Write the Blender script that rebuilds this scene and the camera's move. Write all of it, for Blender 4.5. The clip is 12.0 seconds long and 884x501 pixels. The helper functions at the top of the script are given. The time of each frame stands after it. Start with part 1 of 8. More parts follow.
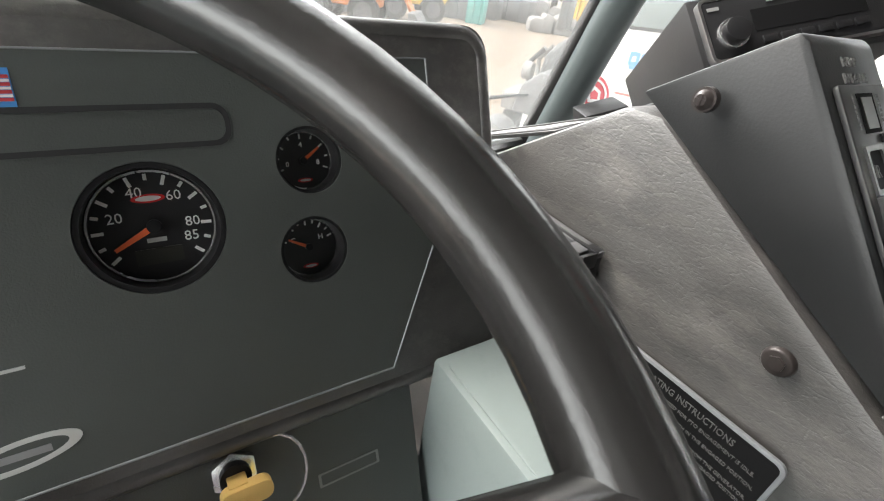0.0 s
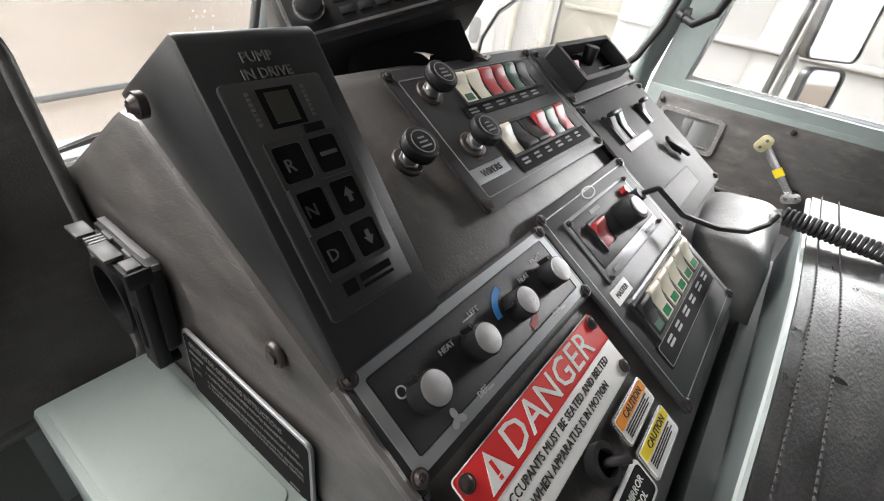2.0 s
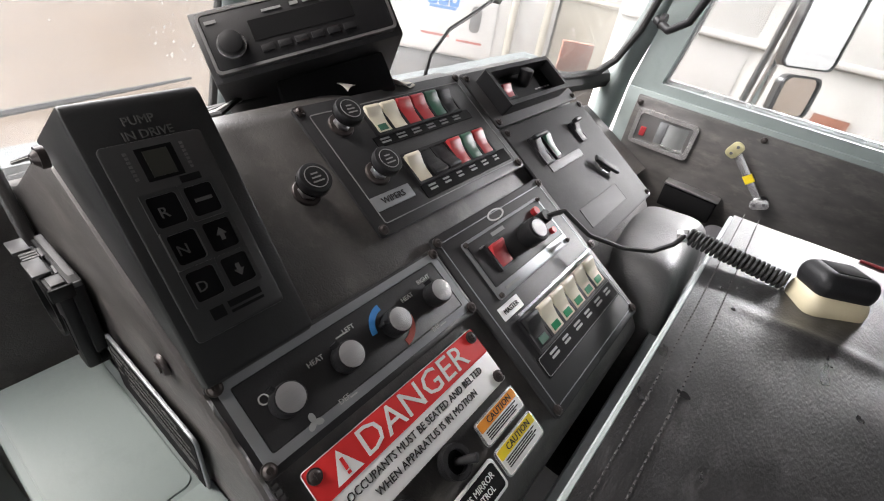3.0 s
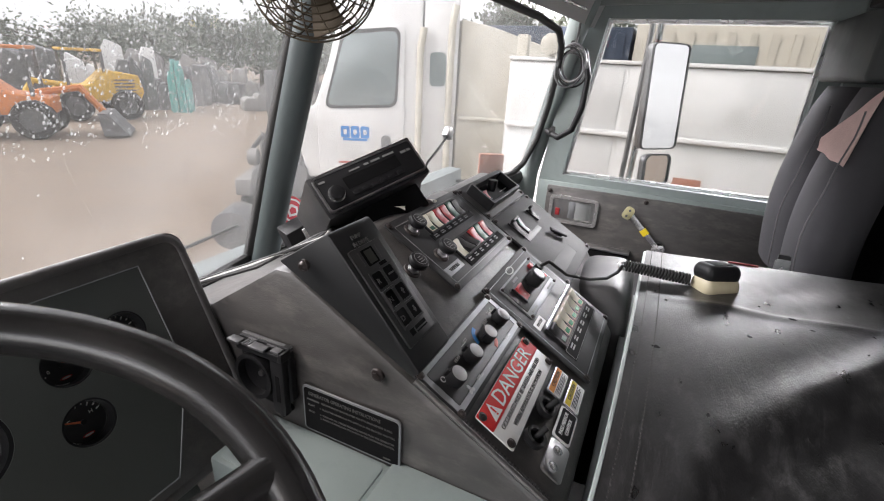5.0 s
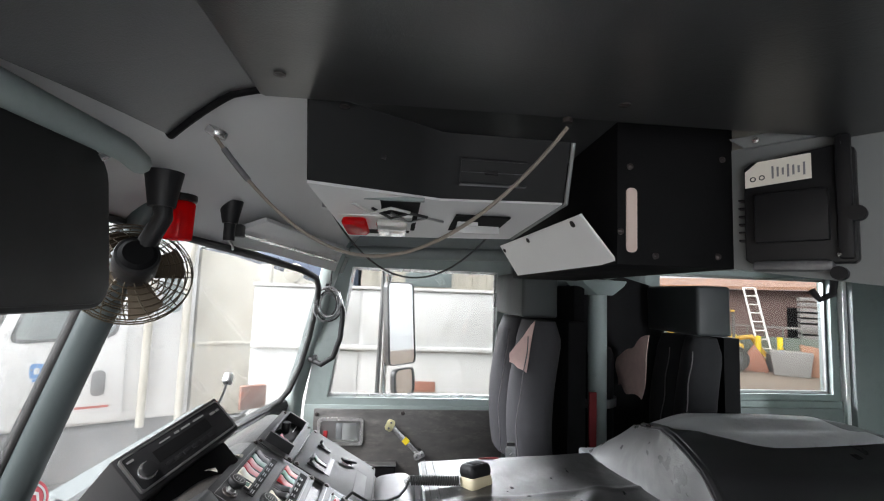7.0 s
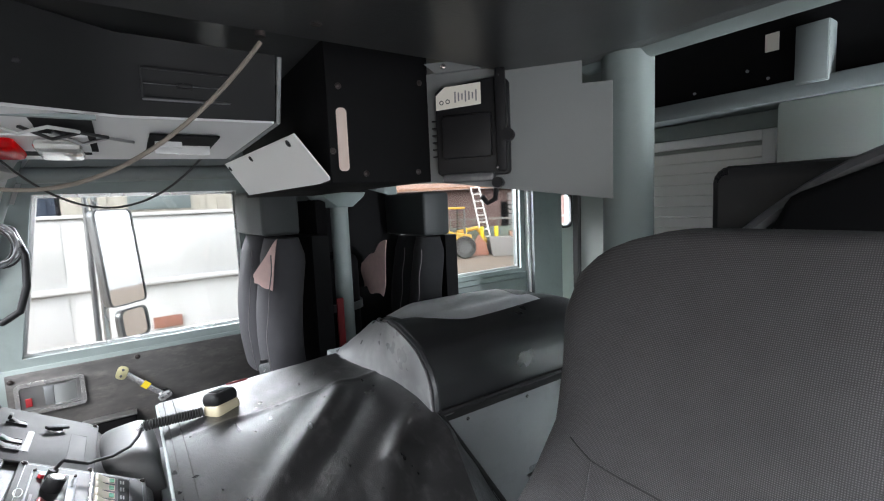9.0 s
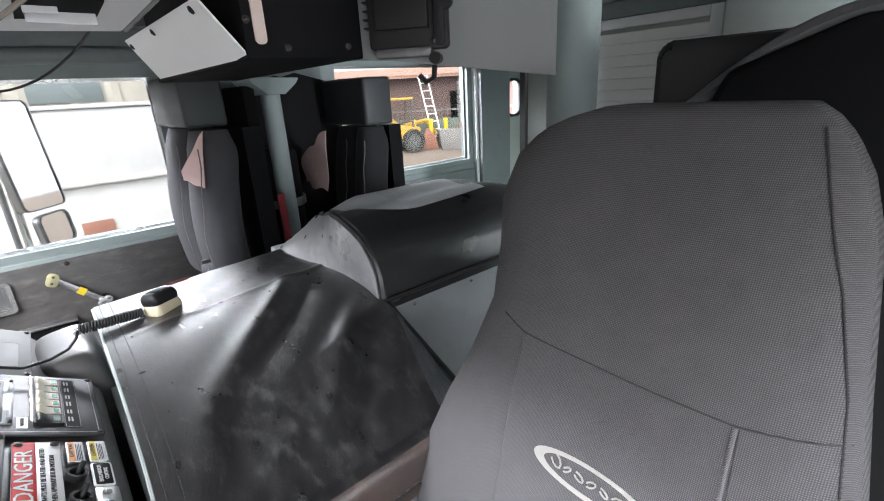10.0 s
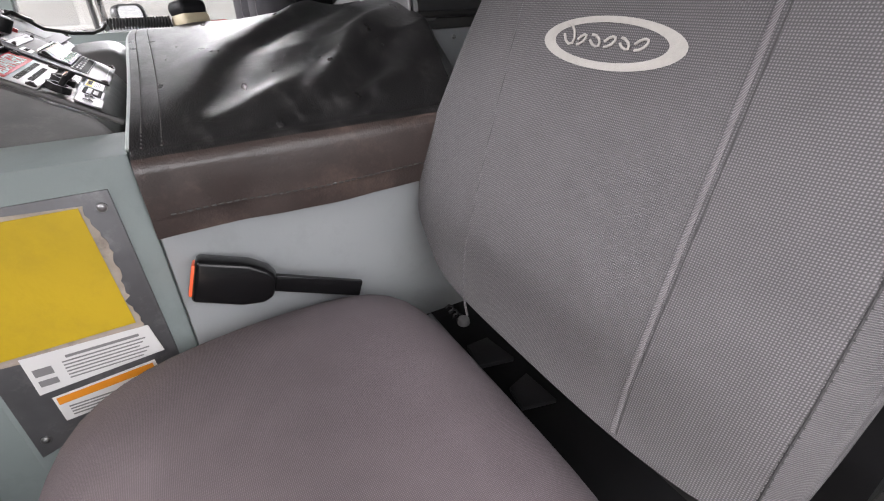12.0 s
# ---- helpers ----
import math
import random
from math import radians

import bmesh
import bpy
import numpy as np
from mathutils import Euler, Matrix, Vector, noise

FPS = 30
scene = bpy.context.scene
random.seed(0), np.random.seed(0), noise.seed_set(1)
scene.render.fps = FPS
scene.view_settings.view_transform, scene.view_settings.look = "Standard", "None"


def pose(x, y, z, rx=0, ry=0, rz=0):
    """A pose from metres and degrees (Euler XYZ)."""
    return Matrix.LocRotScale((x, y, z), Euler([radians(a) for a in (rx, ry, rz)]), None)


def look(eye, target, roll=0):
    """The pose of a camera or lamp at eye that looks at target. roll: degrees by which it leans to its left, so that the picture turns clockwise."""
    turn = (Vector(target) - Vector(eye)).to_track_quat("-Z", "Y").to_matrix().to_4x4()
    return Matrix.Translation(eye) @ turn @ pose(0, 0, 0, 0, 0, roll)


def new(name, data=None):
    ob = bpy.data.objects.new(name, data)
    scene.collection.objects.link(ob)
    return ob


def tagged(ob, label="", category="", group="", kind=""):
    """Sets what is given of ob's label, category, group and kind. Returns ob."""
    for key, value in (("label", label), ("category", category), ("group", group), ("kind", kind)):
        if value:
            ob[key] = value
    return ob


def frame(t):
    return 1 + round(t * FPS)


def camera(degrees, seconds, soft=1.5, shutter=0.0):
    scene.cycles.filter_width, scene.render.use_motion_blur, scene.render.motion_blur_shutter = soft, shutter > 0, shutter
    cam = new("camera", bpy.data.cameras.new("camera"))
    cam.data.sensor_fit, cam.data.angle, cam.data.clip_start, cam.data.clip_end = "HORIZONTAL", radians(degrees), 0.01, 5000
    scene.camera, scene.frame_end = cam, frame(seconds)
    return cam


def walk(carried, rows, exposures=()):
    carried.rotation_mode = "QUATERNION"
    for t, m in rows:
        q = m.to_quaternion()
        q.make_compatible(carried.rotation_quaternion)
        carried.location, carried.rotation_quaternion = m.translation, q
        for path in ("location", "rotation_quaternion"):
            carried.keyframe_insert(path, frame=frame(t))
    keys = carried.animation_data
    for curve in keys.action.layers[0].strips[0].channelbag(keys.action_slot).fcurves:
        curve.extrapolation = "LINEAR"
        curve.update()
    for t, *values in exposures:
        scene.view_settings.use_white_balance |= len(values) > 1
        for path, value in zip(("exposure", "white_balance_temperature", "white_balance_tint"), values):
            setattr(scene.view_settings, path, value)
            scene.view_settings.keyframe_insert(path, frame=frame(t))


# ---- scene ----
cam = camera(87.5, 12.0, soft=1.1)
PATH = [
    (0, (0.341, 0.341, 1.956), (1.36, 1.7, 0.901), 8.9),
    (0.5, (0.4, 0.311, 1.96), (1.592, 1.498, 0.879), 9.3),
    (1, (0.44, 0.293, 1.966), (1.753, 1.333, 0.874), 8.9),
    (1.5, (0.466, 0.27, 1.986), (1.848, 1.206, 0.884), 8.7),
    (2, (0.496, 0.23, 1.999), (1.892, 1.119, 0.876), 9.1),
    (2.5, (0.523, 0.174, 2.023), (1.899, 1.053, 0.868), 10.3),
    (2.7, (0.531, 0.162, 2.039), (1.893, 1.041, 0.867), 10.4),
    (4.3, (0.433, 0.147, 2.088), (1.891, 1.026, 1.039), 7.6),
    (4.5, (0.382, 0.147, 2.092), (1.901, 1.012, 1.121), 6.4),
    (5, (0.252, 0.162, 2.111), (1.945, 0.929, 1.371), 3.1),
    (5.5, (0.153, 0.192, 2.124), (2.006, 0.753, 1.624), 2.4),
    (6, (0.1, 0.205, 2.148), (2.062, 0.515, 1.919), 1.8),
    (6.5, (0.064, 0.213, 2.175), (2.063, 0.274, 2.217), 1.9),
    (6.7, (0.061, 0.227, 2.186), (2.058, 0.191, 2.302), 2.1),
    (8.3, (0.028, 0.203, 2.215), (1.821, -0.683, 2.256), -1.7),
    (8.5, (0.028, 0.194, 2.215), (1.773, -0.783, 2.197), -2.2),
    (9, (0.018, 0.178, 2.214), (1.654, -0.953, 2.004), -2.5),
    (9.5, (0.018, 0.167, 2.207), (1.551, -1.039, 1.765), -3.2),
    (10, (0.018, 0.156, 2.196), (1.462, -1.061, 1.538), -3.2),
    (10.5, (0.034, 0.14, 2.181), (1.426, -1.036, 1.357), -3.0),
    (11, (0.047, 0.116, 2.12), (1.405, -1.018, 1.187), -2.8),
    (11.5, (-0.001, 0.088, 2.019), (1.392, -0.912, 0.99), -2.7),
    (12, (-0.06, 0.11, 1.839), (1.462, -0.733, 0.853), -1.5),
]
# the camera brightens its picture as it looks down at the seat
LIGHT = [(0, 3.45, 6750, 10), (0.5, 3.18, 6750, 10), (1, 3.05, 6800, 10), (2.5, 2.95, 6750, 14), (4.5, 2.6, 6750, 17), (5.5, 2.37, 6500, 15), (6.5, 2.65, 6450, 12), (8.5, 2.9, 6250, 11), (9.5, 3.1, 6250, 12), (10.5, 3.18, 6350, 14), (11, 3.22, 6450, 15), (11.5, 3.25, 6600, 18), (12, 2.58, 6650, 18)]
walk(cam, [(t, look(eye, target, roll)) for t, eye, target, roll in PATH], LIGHT)

# ---- world, sun, exposure ----
world = bpy.data.worlds.new("overcast_sky")
scene.world = world
world.use_nodes = True
wn = world.node_tree
wn.nodes.clear()
w_out = wn.nodes.new("ShaderNodeOutputWorld")
w_bg = wn.nodes.new("ShaderNodeBackground")
w_sky = wn.nodes.new("ShaderNodeTexSky")
w_sky.sky_type = "NISHITA"
w_sky.sun_disc = False
w_sky.sun_elevation = radians(48)
w_sky.sun_rotation = radians(-40)
w_sky.air_density, w_sky.dust_density, w_sky.ozone_density = 1.0, 6.0, 1.0
w_hsv = wn.nodes.new("ShaderNodeHueSaturation")
w_hsv.inputs["Saturation"].default_value = 0.25
w_bg.inputs["Strength"].default_value = 0.15
w_cloud = wn.nodes.new("ShaderNodeMix")
w_cloud.data_type = "RGBA"
w_cloud.inputs["Factor"].default_value = 0.65
w_cloud.inputs["B"].default_value = (4.8, 4.9, 5.0, 1)
wn.links.new(w_sky.outputs[0], w_hsv.inputs["Color"])
wn.links.new(w_hsv.outputs[0], w_cloud.inputs["A"])
wn.links.new(w_cloud.outputs["Result"], w_bg.inputs[0])
wn.links.new(w_bg.outputs[0], w_out.inputs[0])
sun = new("sun", bpy.data.lights.new("sun", "SUN"))
sun.data.energy, sun.data.angle, sun.data.color = 0.7, radians(30), (1.0, 0.97, 0.93)
sun.matrix_world = look((-3, 4, 6), (0, 0, 0))
# added area lamps strengthen the daylight through driver's, passenger's and rear windows and windscreen
def sky_fill(eye, target, w, h, watts):
    o = new("added_window_light", bpy.data.lights.new("added_window_light", "AREA"))
    o.data.shape, o.data.size, o.data.size_y = "RECTANGLE", w, h
    o.data.energy, o.data.color = watts, (0.95, 0.975, 1.0)
    o.matrix_world = look(eye, target)
    return o


sky_fill((-0.60, 0.07, 1.95), (0.8, 0.07, 1.75), 0.86, 0.4, 1.5)
sky_fill((-1.9, 0.2, 3.12), (0.5, -0.15, 1.65), 1.4, 0.6, 4.5)
sky_fill((3.45, 0.0, 2.86), (0.9, 0.0, 1.75), 1.6, 0.5, 13.0)
sky_fill((0.7, 4.0, 3.8), (0.6, -0.2, 1.85), 4.0, 0.6, 54.0)
sky_fill((-0.60, -0.99, 2.05), (0.95, -1.4, 1.95), 0.3, 0.5, 11.0)
sky_fill((3.3, -0.75, 2.73), (0.9, -1.42, 1.65), 1.4, 0.42, 40.0)

# ---- materials ----
def material(name, color, rough=0.5, metal=0.0, vary=0.12, scale=14.0, bump=0.0, bump_scale=220.0, wrinkle=0.0,
             wrinkle_scale=18.0, coat=0.0, spec=0.5, dirt=None, dirt_amount=0.0, dirt_scale=6.0, rough_vary=0.12, stretch=None, crease=0.0, crease_scale=20):
    m = bpy.data.materials.new(name)
    m.use_nodes = True
    t = m.node_tree
    b = t.nodes["Principled BSDF"]
    link = t.links.new
    co = t.nodes.new("ShaderNodeTexCoord")
    src = co.outputs["Object"]
    if stretch:
        mp = t.nodes.new("ShaderNodeMapping")
        mp.inputs["Scale"].default_value = stretch
        link(src, mp.inputs[0])
        src = mp.outputs[0]
    n1 = t.nodes.new("ShaderNodeTexNoise")
    n1.inputs["Scale"].default_value, n1.inputs["Detail"].default_value = scale, 6
    link(src, n1.inputs["Vector"])
    ramp = t.nodes.new("ShaderNodeMix")
    ramp.data_type = "RGBA"
    c = Vector(color)
    ramp.inputs["A"].default_value = (*(c * (1 - vary)), 1)
    ramp.inputs["B"].default_value = (*[min(1, v * (1 + vary)) for v in c], 1)
    link(n1.outputs["Fac"], ramp.inputs["Factor"])
    col = ramp.outputs["Result"]
    if dirt:
        n3 = t.nodes.new("ShaderNodeTexNoise")
        n3.inputs["Scale"].default_value, n3.inputs["Detail"].default_value, n3.inputs["Roughness"].default_value = dirt_scale, 8, 0.7
        link(src, n3.inputs["Vector"])
        cr = t.nodes.new("ShaderNodeMapRange")
        cr.inputs["From Min"].default_value, cr.inputs["From Max"].default_value = 0.52, 0.72
        cr.inputs["To Max"].default_value = dirt_amount
        link(n3.outputs["Fac"], cr.inputs["Value"])
        mx = t.nodes.new("ShaderNodeMix")
        mx.data_type = "RGBA"
        mx.inputs["B"].default_value = (*dirt, 1)
        link(cr.outputs[0], mx.inputs["Factor"])
        link(col, mx.inputs["A"])
        col = mx.outputs["Result"]
    link(col, b.inputs["Base Color"])
    mr = t.nodes.new("ShaderNodeMapRange")
    mr.inputs["To Min"].default_value, mr.inputs["To Max"].default_value = max(0.02, rough - rough_vary), min(1, rough + rough_vary)
    link(n1.outputs["Fac"], mr.inputs["Value"])
    link(mr.outputs[0], b.inputs["Roughness"])
    b.inputs["Metallic"].default_value = metal
    b.inputs["Specular IOR Level"].default_value = spec
    b.inputs["Coat Weight"].default_value = coat
    if bump or wrinkle or crease:
        n2 = t.nodes.new("ShaderNodeTexNoise")
        n2.inputs["Scale"].default_value, n2.inputs["Detail"].default_value = bump_scale, 3
        link(src, n2.inputs["Vector"])
        b1 = t.nodes.new("ShaderNodeBump")
        b1.inputs["Strength"].default_value, b1.inputs["Distance"].default_value = bump, 0.002
        link(n2.outputs["Fac"], b1.inputs["Height"])
        if wrinkle:
            n4 = t.nodes.new("ShaderNodeTexNoise")
            n4.inputs["Scale"].default_value, n4.inputs["Detail"].default_value = wrinkle_scale, 4
            n4.inputs["Distortion"].default_value = 0.3
            link(src, n4.inputs["Vector"])
            b2 = t.nodes.new("ShaderNodeBump")
            b2.inputs["Strength"].default_value, b2.inputs["Distance"].default_value = wrinkle, 0.012
            link(n4.outputs["Fac"], b2.inputs["Height"])
            link(b2.outputs[0], b1.inputs["Normal"])
        if crease:
            n5 = t.nodes.new("ShaderNodeTexNoise")
            n5.inputs["Scale"].default_value, n5.inputs["Detail"].default_value = crease_scale * 0.6, 4
            link(src, n5.inputs["Vector"])
            mv = t.nodes.new("ShaderNodeVectorMath")
            mv.operation = "MULTIPLY_ADD"
            mv.inputs[1].default_value = (2.2 / crease_scale,) * 3
            link(n5.outputs["Color"], mv.inputs[0])
            link(src, mv.inputs[2])
            vo = t.nodes.new("ShaderNodeTexVoronoi")
            vo.feature = "DISTANCE_TO_EDGE"
            vo.inputs["Scale"].default_value = crease_scale
            link(mv.outputs[0], vo.inputs["Vector"])
            m5 = t.nodes.new("ShaderNodeMapRange")
            m5.inputs["From Max"].default_value = 0.05
            link(vo.outputs["Distance"], m5.inputs["Value"])
            b5 = t.nodes.new("ShaderNodeBump")
            b5.inputs["Strength"].default_value, b5.inputs["Distance"].default_value = crease, 0.0012
            link(m5.outputs[0], b5.inputs["Height"])
            link(b1.outputs[0], b5.inputs["Normal"])
            b1 = b5
        link(b1.outputs[0], b.inputs["Normal"])
    return m


def glass_material(name, tint, haze=0.0, rough=0.0):
    """A thin see-through pane of a given tint, with a grazing sheen."""
    m = bpy.data.materials.new(name)
    m.use_nodes = True
    t = m.node_tree
    t.nodes.clear()
    out = t.nodes.new("ShaderNodeOutputMaterial")
    tr = t.nodes.new("ShaderNodeBsdfTransparent")
    tr.inputs[0].default_value = (*tint, 1)
    gl = t.nodes.new("ShaderNodeBsdfGlossy")
    gl.inputs["Roughness"].default_value = rough
    lw = t.nodes.new("ShaderNodeLayerWeight")
    lw.inputs[0].default_value = 0.5
    pw = t.nodes.new("ShaderNodeMath")
    pw.operation = "POWER"
    pw.inputs[1].default_value = 5.0
    t.links.new(lw.outputs["Facing"], pw.inputs[0])
    fr = t.nodes.new("ShaderNodeMath")
    fr.operation = "MULTIPLY_ADD"
    fr.inputs[1].default_value, fr.inputs[2].default_value = 0.6, 0.03
    t.links.new(pw.outputs[0], fr.inputs[0])
    mix = t.nodes.new("ShaderNodeMixShader")
    t.links.new(fr.outputs[0], mix.inputs[0])
    t.links.new(tr.outputs[0], mix.inputs[1])
    t.links.new(gl.outputs[0], mix.inputs[2])
    last = mix.outputs[0]
    if haze:
        df = t.nodes.new("ShaderNodeBsdfTranslucent")
        df.inputs[0].default_value = (0.8, 0.82, 0.82, 1)
        mx = t.nodes.new("ShaderNodeMixShader")
        n = t.nodes.new("ShaderNodeTexNoise")
        co = t.nodes.new("ShaderNodeTexCoord")
        n.inputs["Scale"].default_value, n.inputs["Detail"].default_value = 5.0, 6
        mr = t.nodes.new("ShaderNodeMapRange")
        mr.inputs["From Min"].default_value, mr.inputs["From Max"].default_value = 0.35, 0.75
        mr.inputs["To Min"].default_value, mr.inputs["To Max"].default_value = haze * 0.5, haze * 1.6
        t.links.new(co.outputs["Object"], n.inputs["Vector"])
        t.links.new(n.outputs["Fac"], mr.inputs["Value"])
        t.links.new(mr.outputs[0], mx.inputs[0])
        t.links.new(last, mx.inputs[1])
        t.links.new(df.outputs[0], mx.inputs[2])
        last = mx.outputs[0]
    t.links.new(last, out.inputs[0])
    return m


def fabric_material(name, color, ribs=900.0, axis="X", strength=0.5, rough=0.95, contrast=0.16, across="Z"):
    """Woven cloth with a fine grid of raised threads."""
    m = material(name, color, rough, vary=0.1, scale=30, spec=0.15, rough_vary=0.03)
    t = m.node_tree
    b = t.nodes["Principled BSDF"]
    co = t.nodes.new("ShaderNodeTexCoord")
    wv = t.nodes.new("ShaderNodeTexWave")
    wv.bands_direction = axis
    wv.inputs["Scale"].default_value = ribs / 6.28
    wv.inputs["Distortion"].default_value = 0.6
    wv.inputs["Detail"].default_value = 1
    t.links.new(co.outputs["Object"], wv.inputs["Vector"])
    nz = t.nodes.new("ShaderNodeTexNoise")
    nz.inputs["Scale"].default_value = 1400
    t.links.new(co.outputs["Object"], nz.inputs["Vector"])
    w2 = t.nodes.new("ShaderNodeTexWave")
    w2.bands_direction = across
    w2.inputs["Scale"].default_value = ribs / 6.28
    w2.inputs["Distortion"].default_value = 0.6
    w2.inputs["Detail"].default_value = 1
    t.links.new(co.outputs["Object"], w2.inputs["Vector"])
    dots = t.nodes.new("ShaderNodeMath")
    dots.operation = "MULTIPLY"
    t.links.new(wv.outputs["Fac"], dots.inputs[0])
    t.links.new(w2.outputs["Fac"], dots.inputs[1])
    ad = t.nodes.new("ShaderNodeMath")
    t.links.new(dots.outputs[0], ad.inputs[0])
    t.links.new(nz.outputs["Fac"], ad.inputs[1])
    bp = t.nodes.new("ShaderNodeBump")
    bp.inputs["Strength"].default_value, bp.inputs["Distance"].default_value = strength, 0.0012
    t.links.new(ad.outputs[0], bp.inputs["Height"])
    t.links.new(bp.outputs[0], b.inputs["Normal"])
    old = b.inputs["Base Color"].links[0].from_socket
    mc = t.nodes.new("ShaderNodeMix")
    mc.data_type, mc.blend_type = "RGBA", "MULTIPLY"
    mc.inputs["Factor"].default_value = 1.0
    cr = t.nodes.new("ShaderNodeMapRange")
    cr.inputs["To Min"].default_value, cr.inputs["To Max"].default_value = 1 - contrast, 1 + 3 * contrast
    t.links.new(dots.outputs[0], cr.inputs["Value"])
    t.links.new(old, mc.inputs["A"])
    t.links.new(cr.outputs[0], mc.inputs["B"])
    t.links.new(mc.outputs["Result"], b.inputs["Base Color"])
    b.inputs["Sheen Weight"].default_value = 0.03
    b.inputs["Sheen Roughness"].default_value = 0.5
    return m


def emit_free_lens(name, color, rough=0.1):
    m = material(name, color, rough, vary=0.05, coat=0.6)
    m.node_tree.nodes["Principled BSDF"].inputs["Transmission Weight"].default_value = 0.55
    return m


VINYL = material("black_vinyl", (0.055, 0.052, 0.0502), 0.37, vary=0.75, scale=34, bump=0.16, bump_scale=700, wrinkle=0.025, wrinkle_scale=34, dirt=(0.15, 0.136, 0.127), dirt_amount=0.62, dirt_scale=26, crease=0.13, crease_scale=100, stretch=(1.0, 0.5, 1.3), spec=0.9)
# reflected window light on the knee roll is put into this paler vinyl
ROLLVINYL = material("window_lit_vinyl", (0.1, 0.098, 0.098), 0.5, vary=0.2, scale=20, bump=0.25, bump_scale=420, wrinkle=0.1, wrinkle_scale=20, dirt=(0.07, 0.068, 0.068), dirt_amount=0.4, spec=0.7)
COVER = material("worn_vinyl_cover", (0.0125, 0.0121, 0.0123), 0.33, vary=0.8, scale=36, bump=0.3, bump_scale=450, wrinkle=0.05, wrinkle_scale=60, dirt=(0.062, 0.06, 0.059), dirt_amount=0.75, dirt_scale=40, rough_vary=0.15, stretch=(0.6, 1.3, 1.0), spec=0.8, crease=0.06, crease_scale=60)
# browner, mottled vinyl for the cover's hanging flap and hem
FLAPVINYL = material("brown_toned_vinyl", (0.044, 0.0325, 0.029), 0.33, vary=0.6, scale=22, bump=0.3, bump_scale=380, wrinkle=0.08, wrinkle_scale=40, dirt=(0.14, 0.098, 0.082), dirt_amount=0.75, dirt_scale=12, spec=0.9, crease=0.14, crease_scale=45)
HUMP = material("smooth_vinyl", (0.022, 0.022, 0.0235), 0.31, vary=0.3, scale=8, bump=0.15, bump_scale=600, wrinkle=0.12, wrinkle_scale=9, spec=1.0)
# scuffs, plus the windscreen sheen on the hump's face put into the colour
HUMPCAP = material("scuffed_sheen_vinyl", (0.2, 0.199, 0.2), 0.3, vary=0.6, scale=12, bump=0.25, bump_scale=400, wrinkle=0.1, wrinkle_scale=12, dirt=(0.42, 0.42, 0.42), dirt_amount=0.7, dirt_scale=9, spec=1.0)
LINER = material("dark_headliner", (0.038, 0.039, 0.04), 0.36, vary=0.3, scale=5, bump=0.14, bump_scale=500, wrinkle=0.09, wrinkle_scale=6, spec=1.0, crease=0.05, crease_scale=9)
HEADPAD = material("grey_header_vinyl", (0.48, 0.48, 0.482), 0.36, vary=0.1, scale=5, bump=0.1, bump_scale=500, wrinkle=0.08, wrinkle_scale=5)
PLASTIC = material("black_plastic", (0.011, 0.011, 0.012), 0.45, vary=0.1, bump=0.12, bump_scale=900, spec=0.25)
GLOSSBLACK = material("glossy_black_plastic", (0.005, 0.005, 0.0055), 0.2, vary=0.1, spec=0.5)
PANEL = material("black_panel_paint", (0.016, 0.016, 0.017), 0.44, vary=0.15, bump=0.08, bump_scale=700, dirt=(0.07, 0.07, 0.07), dirt_amount=0.15, spec=0.42)
DUSTPANEL = material("dusty_dark_panel", (0.042, 0.042, 0.043), 0.62, vary=0.2, bump=0.08, bump_scale=700, dirt=(0.1, 0.1, 0.1), dirt_amount=0.25, spec=0.22)
DASHFACE = material("dark_dash_face", (0.054, 0.06, 0.056), 0.5, vary=0.12, bump=0.15, bump_scale=900)
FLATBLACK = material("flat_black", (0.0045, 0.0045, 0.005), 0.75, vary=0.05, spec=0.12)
SEAM = material("panel_seam", (0.01, 0.01, 0.011), 0.7)
GREEN = material("grey_green_paint", (0.215, 0.252, 0.248), 0.5, vary=0.07, scale=6, bump=0.06, bump_scale=260, dirt=(0.13, 0.15, 0.15), dirt_amount=0.25, dirt_scale=20, spec=0.35)
GREENDARK = material("dull_grey_green_paint", (0.15, 0.172, 0.172), 0.5, vary=0.08, scale=6, bump=0.1, bump_scale=260, dirt=(0.09, 0.1, 0.1), dirt_amount=0.3, dirt_scale=18)
# darker copy of the grey-green paint, with the backlit post's shade in it
POSTPAINT = material("backlit_post_paint", (0.052, 0.066, 0.068), 0.5, vary=0.1, scale=8, bump=0.08, bump_scale=260)
WALLGREEN = material("pale_green_wall_paint", (0.4, 0.44, 0.41), 0.5, vary=0.06, scale=4, bump=0.05)
WHITE = material("white_plate", (0.78, 0.79, 0.79), 0.45, vary=0.03)
CREAM = material("cream_rocker", (0.68, 0.63, 0.5), 0.4, vary=0.05)
RED = material("red_rocker", (0.42, 0.03, 0.035), 0.35, vary=0.1)
DKRED = material("dark_red", (0.3, 0.02, 0.025), 0.5, vary=0.15)
DKGREEN = material("green_rocker", (0.02, 0.09, 0.055), 0.35, vary=0.1)
GREENLENS = material("green_lens", (0.02, 0.22, 0.1), 0.2, vary=0.1)
CHROME = material("worn_chrome", (0.74, 0.74, 0.74), 0.26, metal=0.9, vary=0.1, rough_vary=0.08)
STEEL = material("dull_steel", (0.42, 0.42, 0.42), 0.36, metal=1.0, vary=0.12, bump=0.1)
ALU = material("brushed_aluminium", (0.36, 0.355, 0.355), 0.38, metal=0.85, vary=0.15, scale=40, bump=0.25, bump_scale=500, stretch=(1, 6, 1))
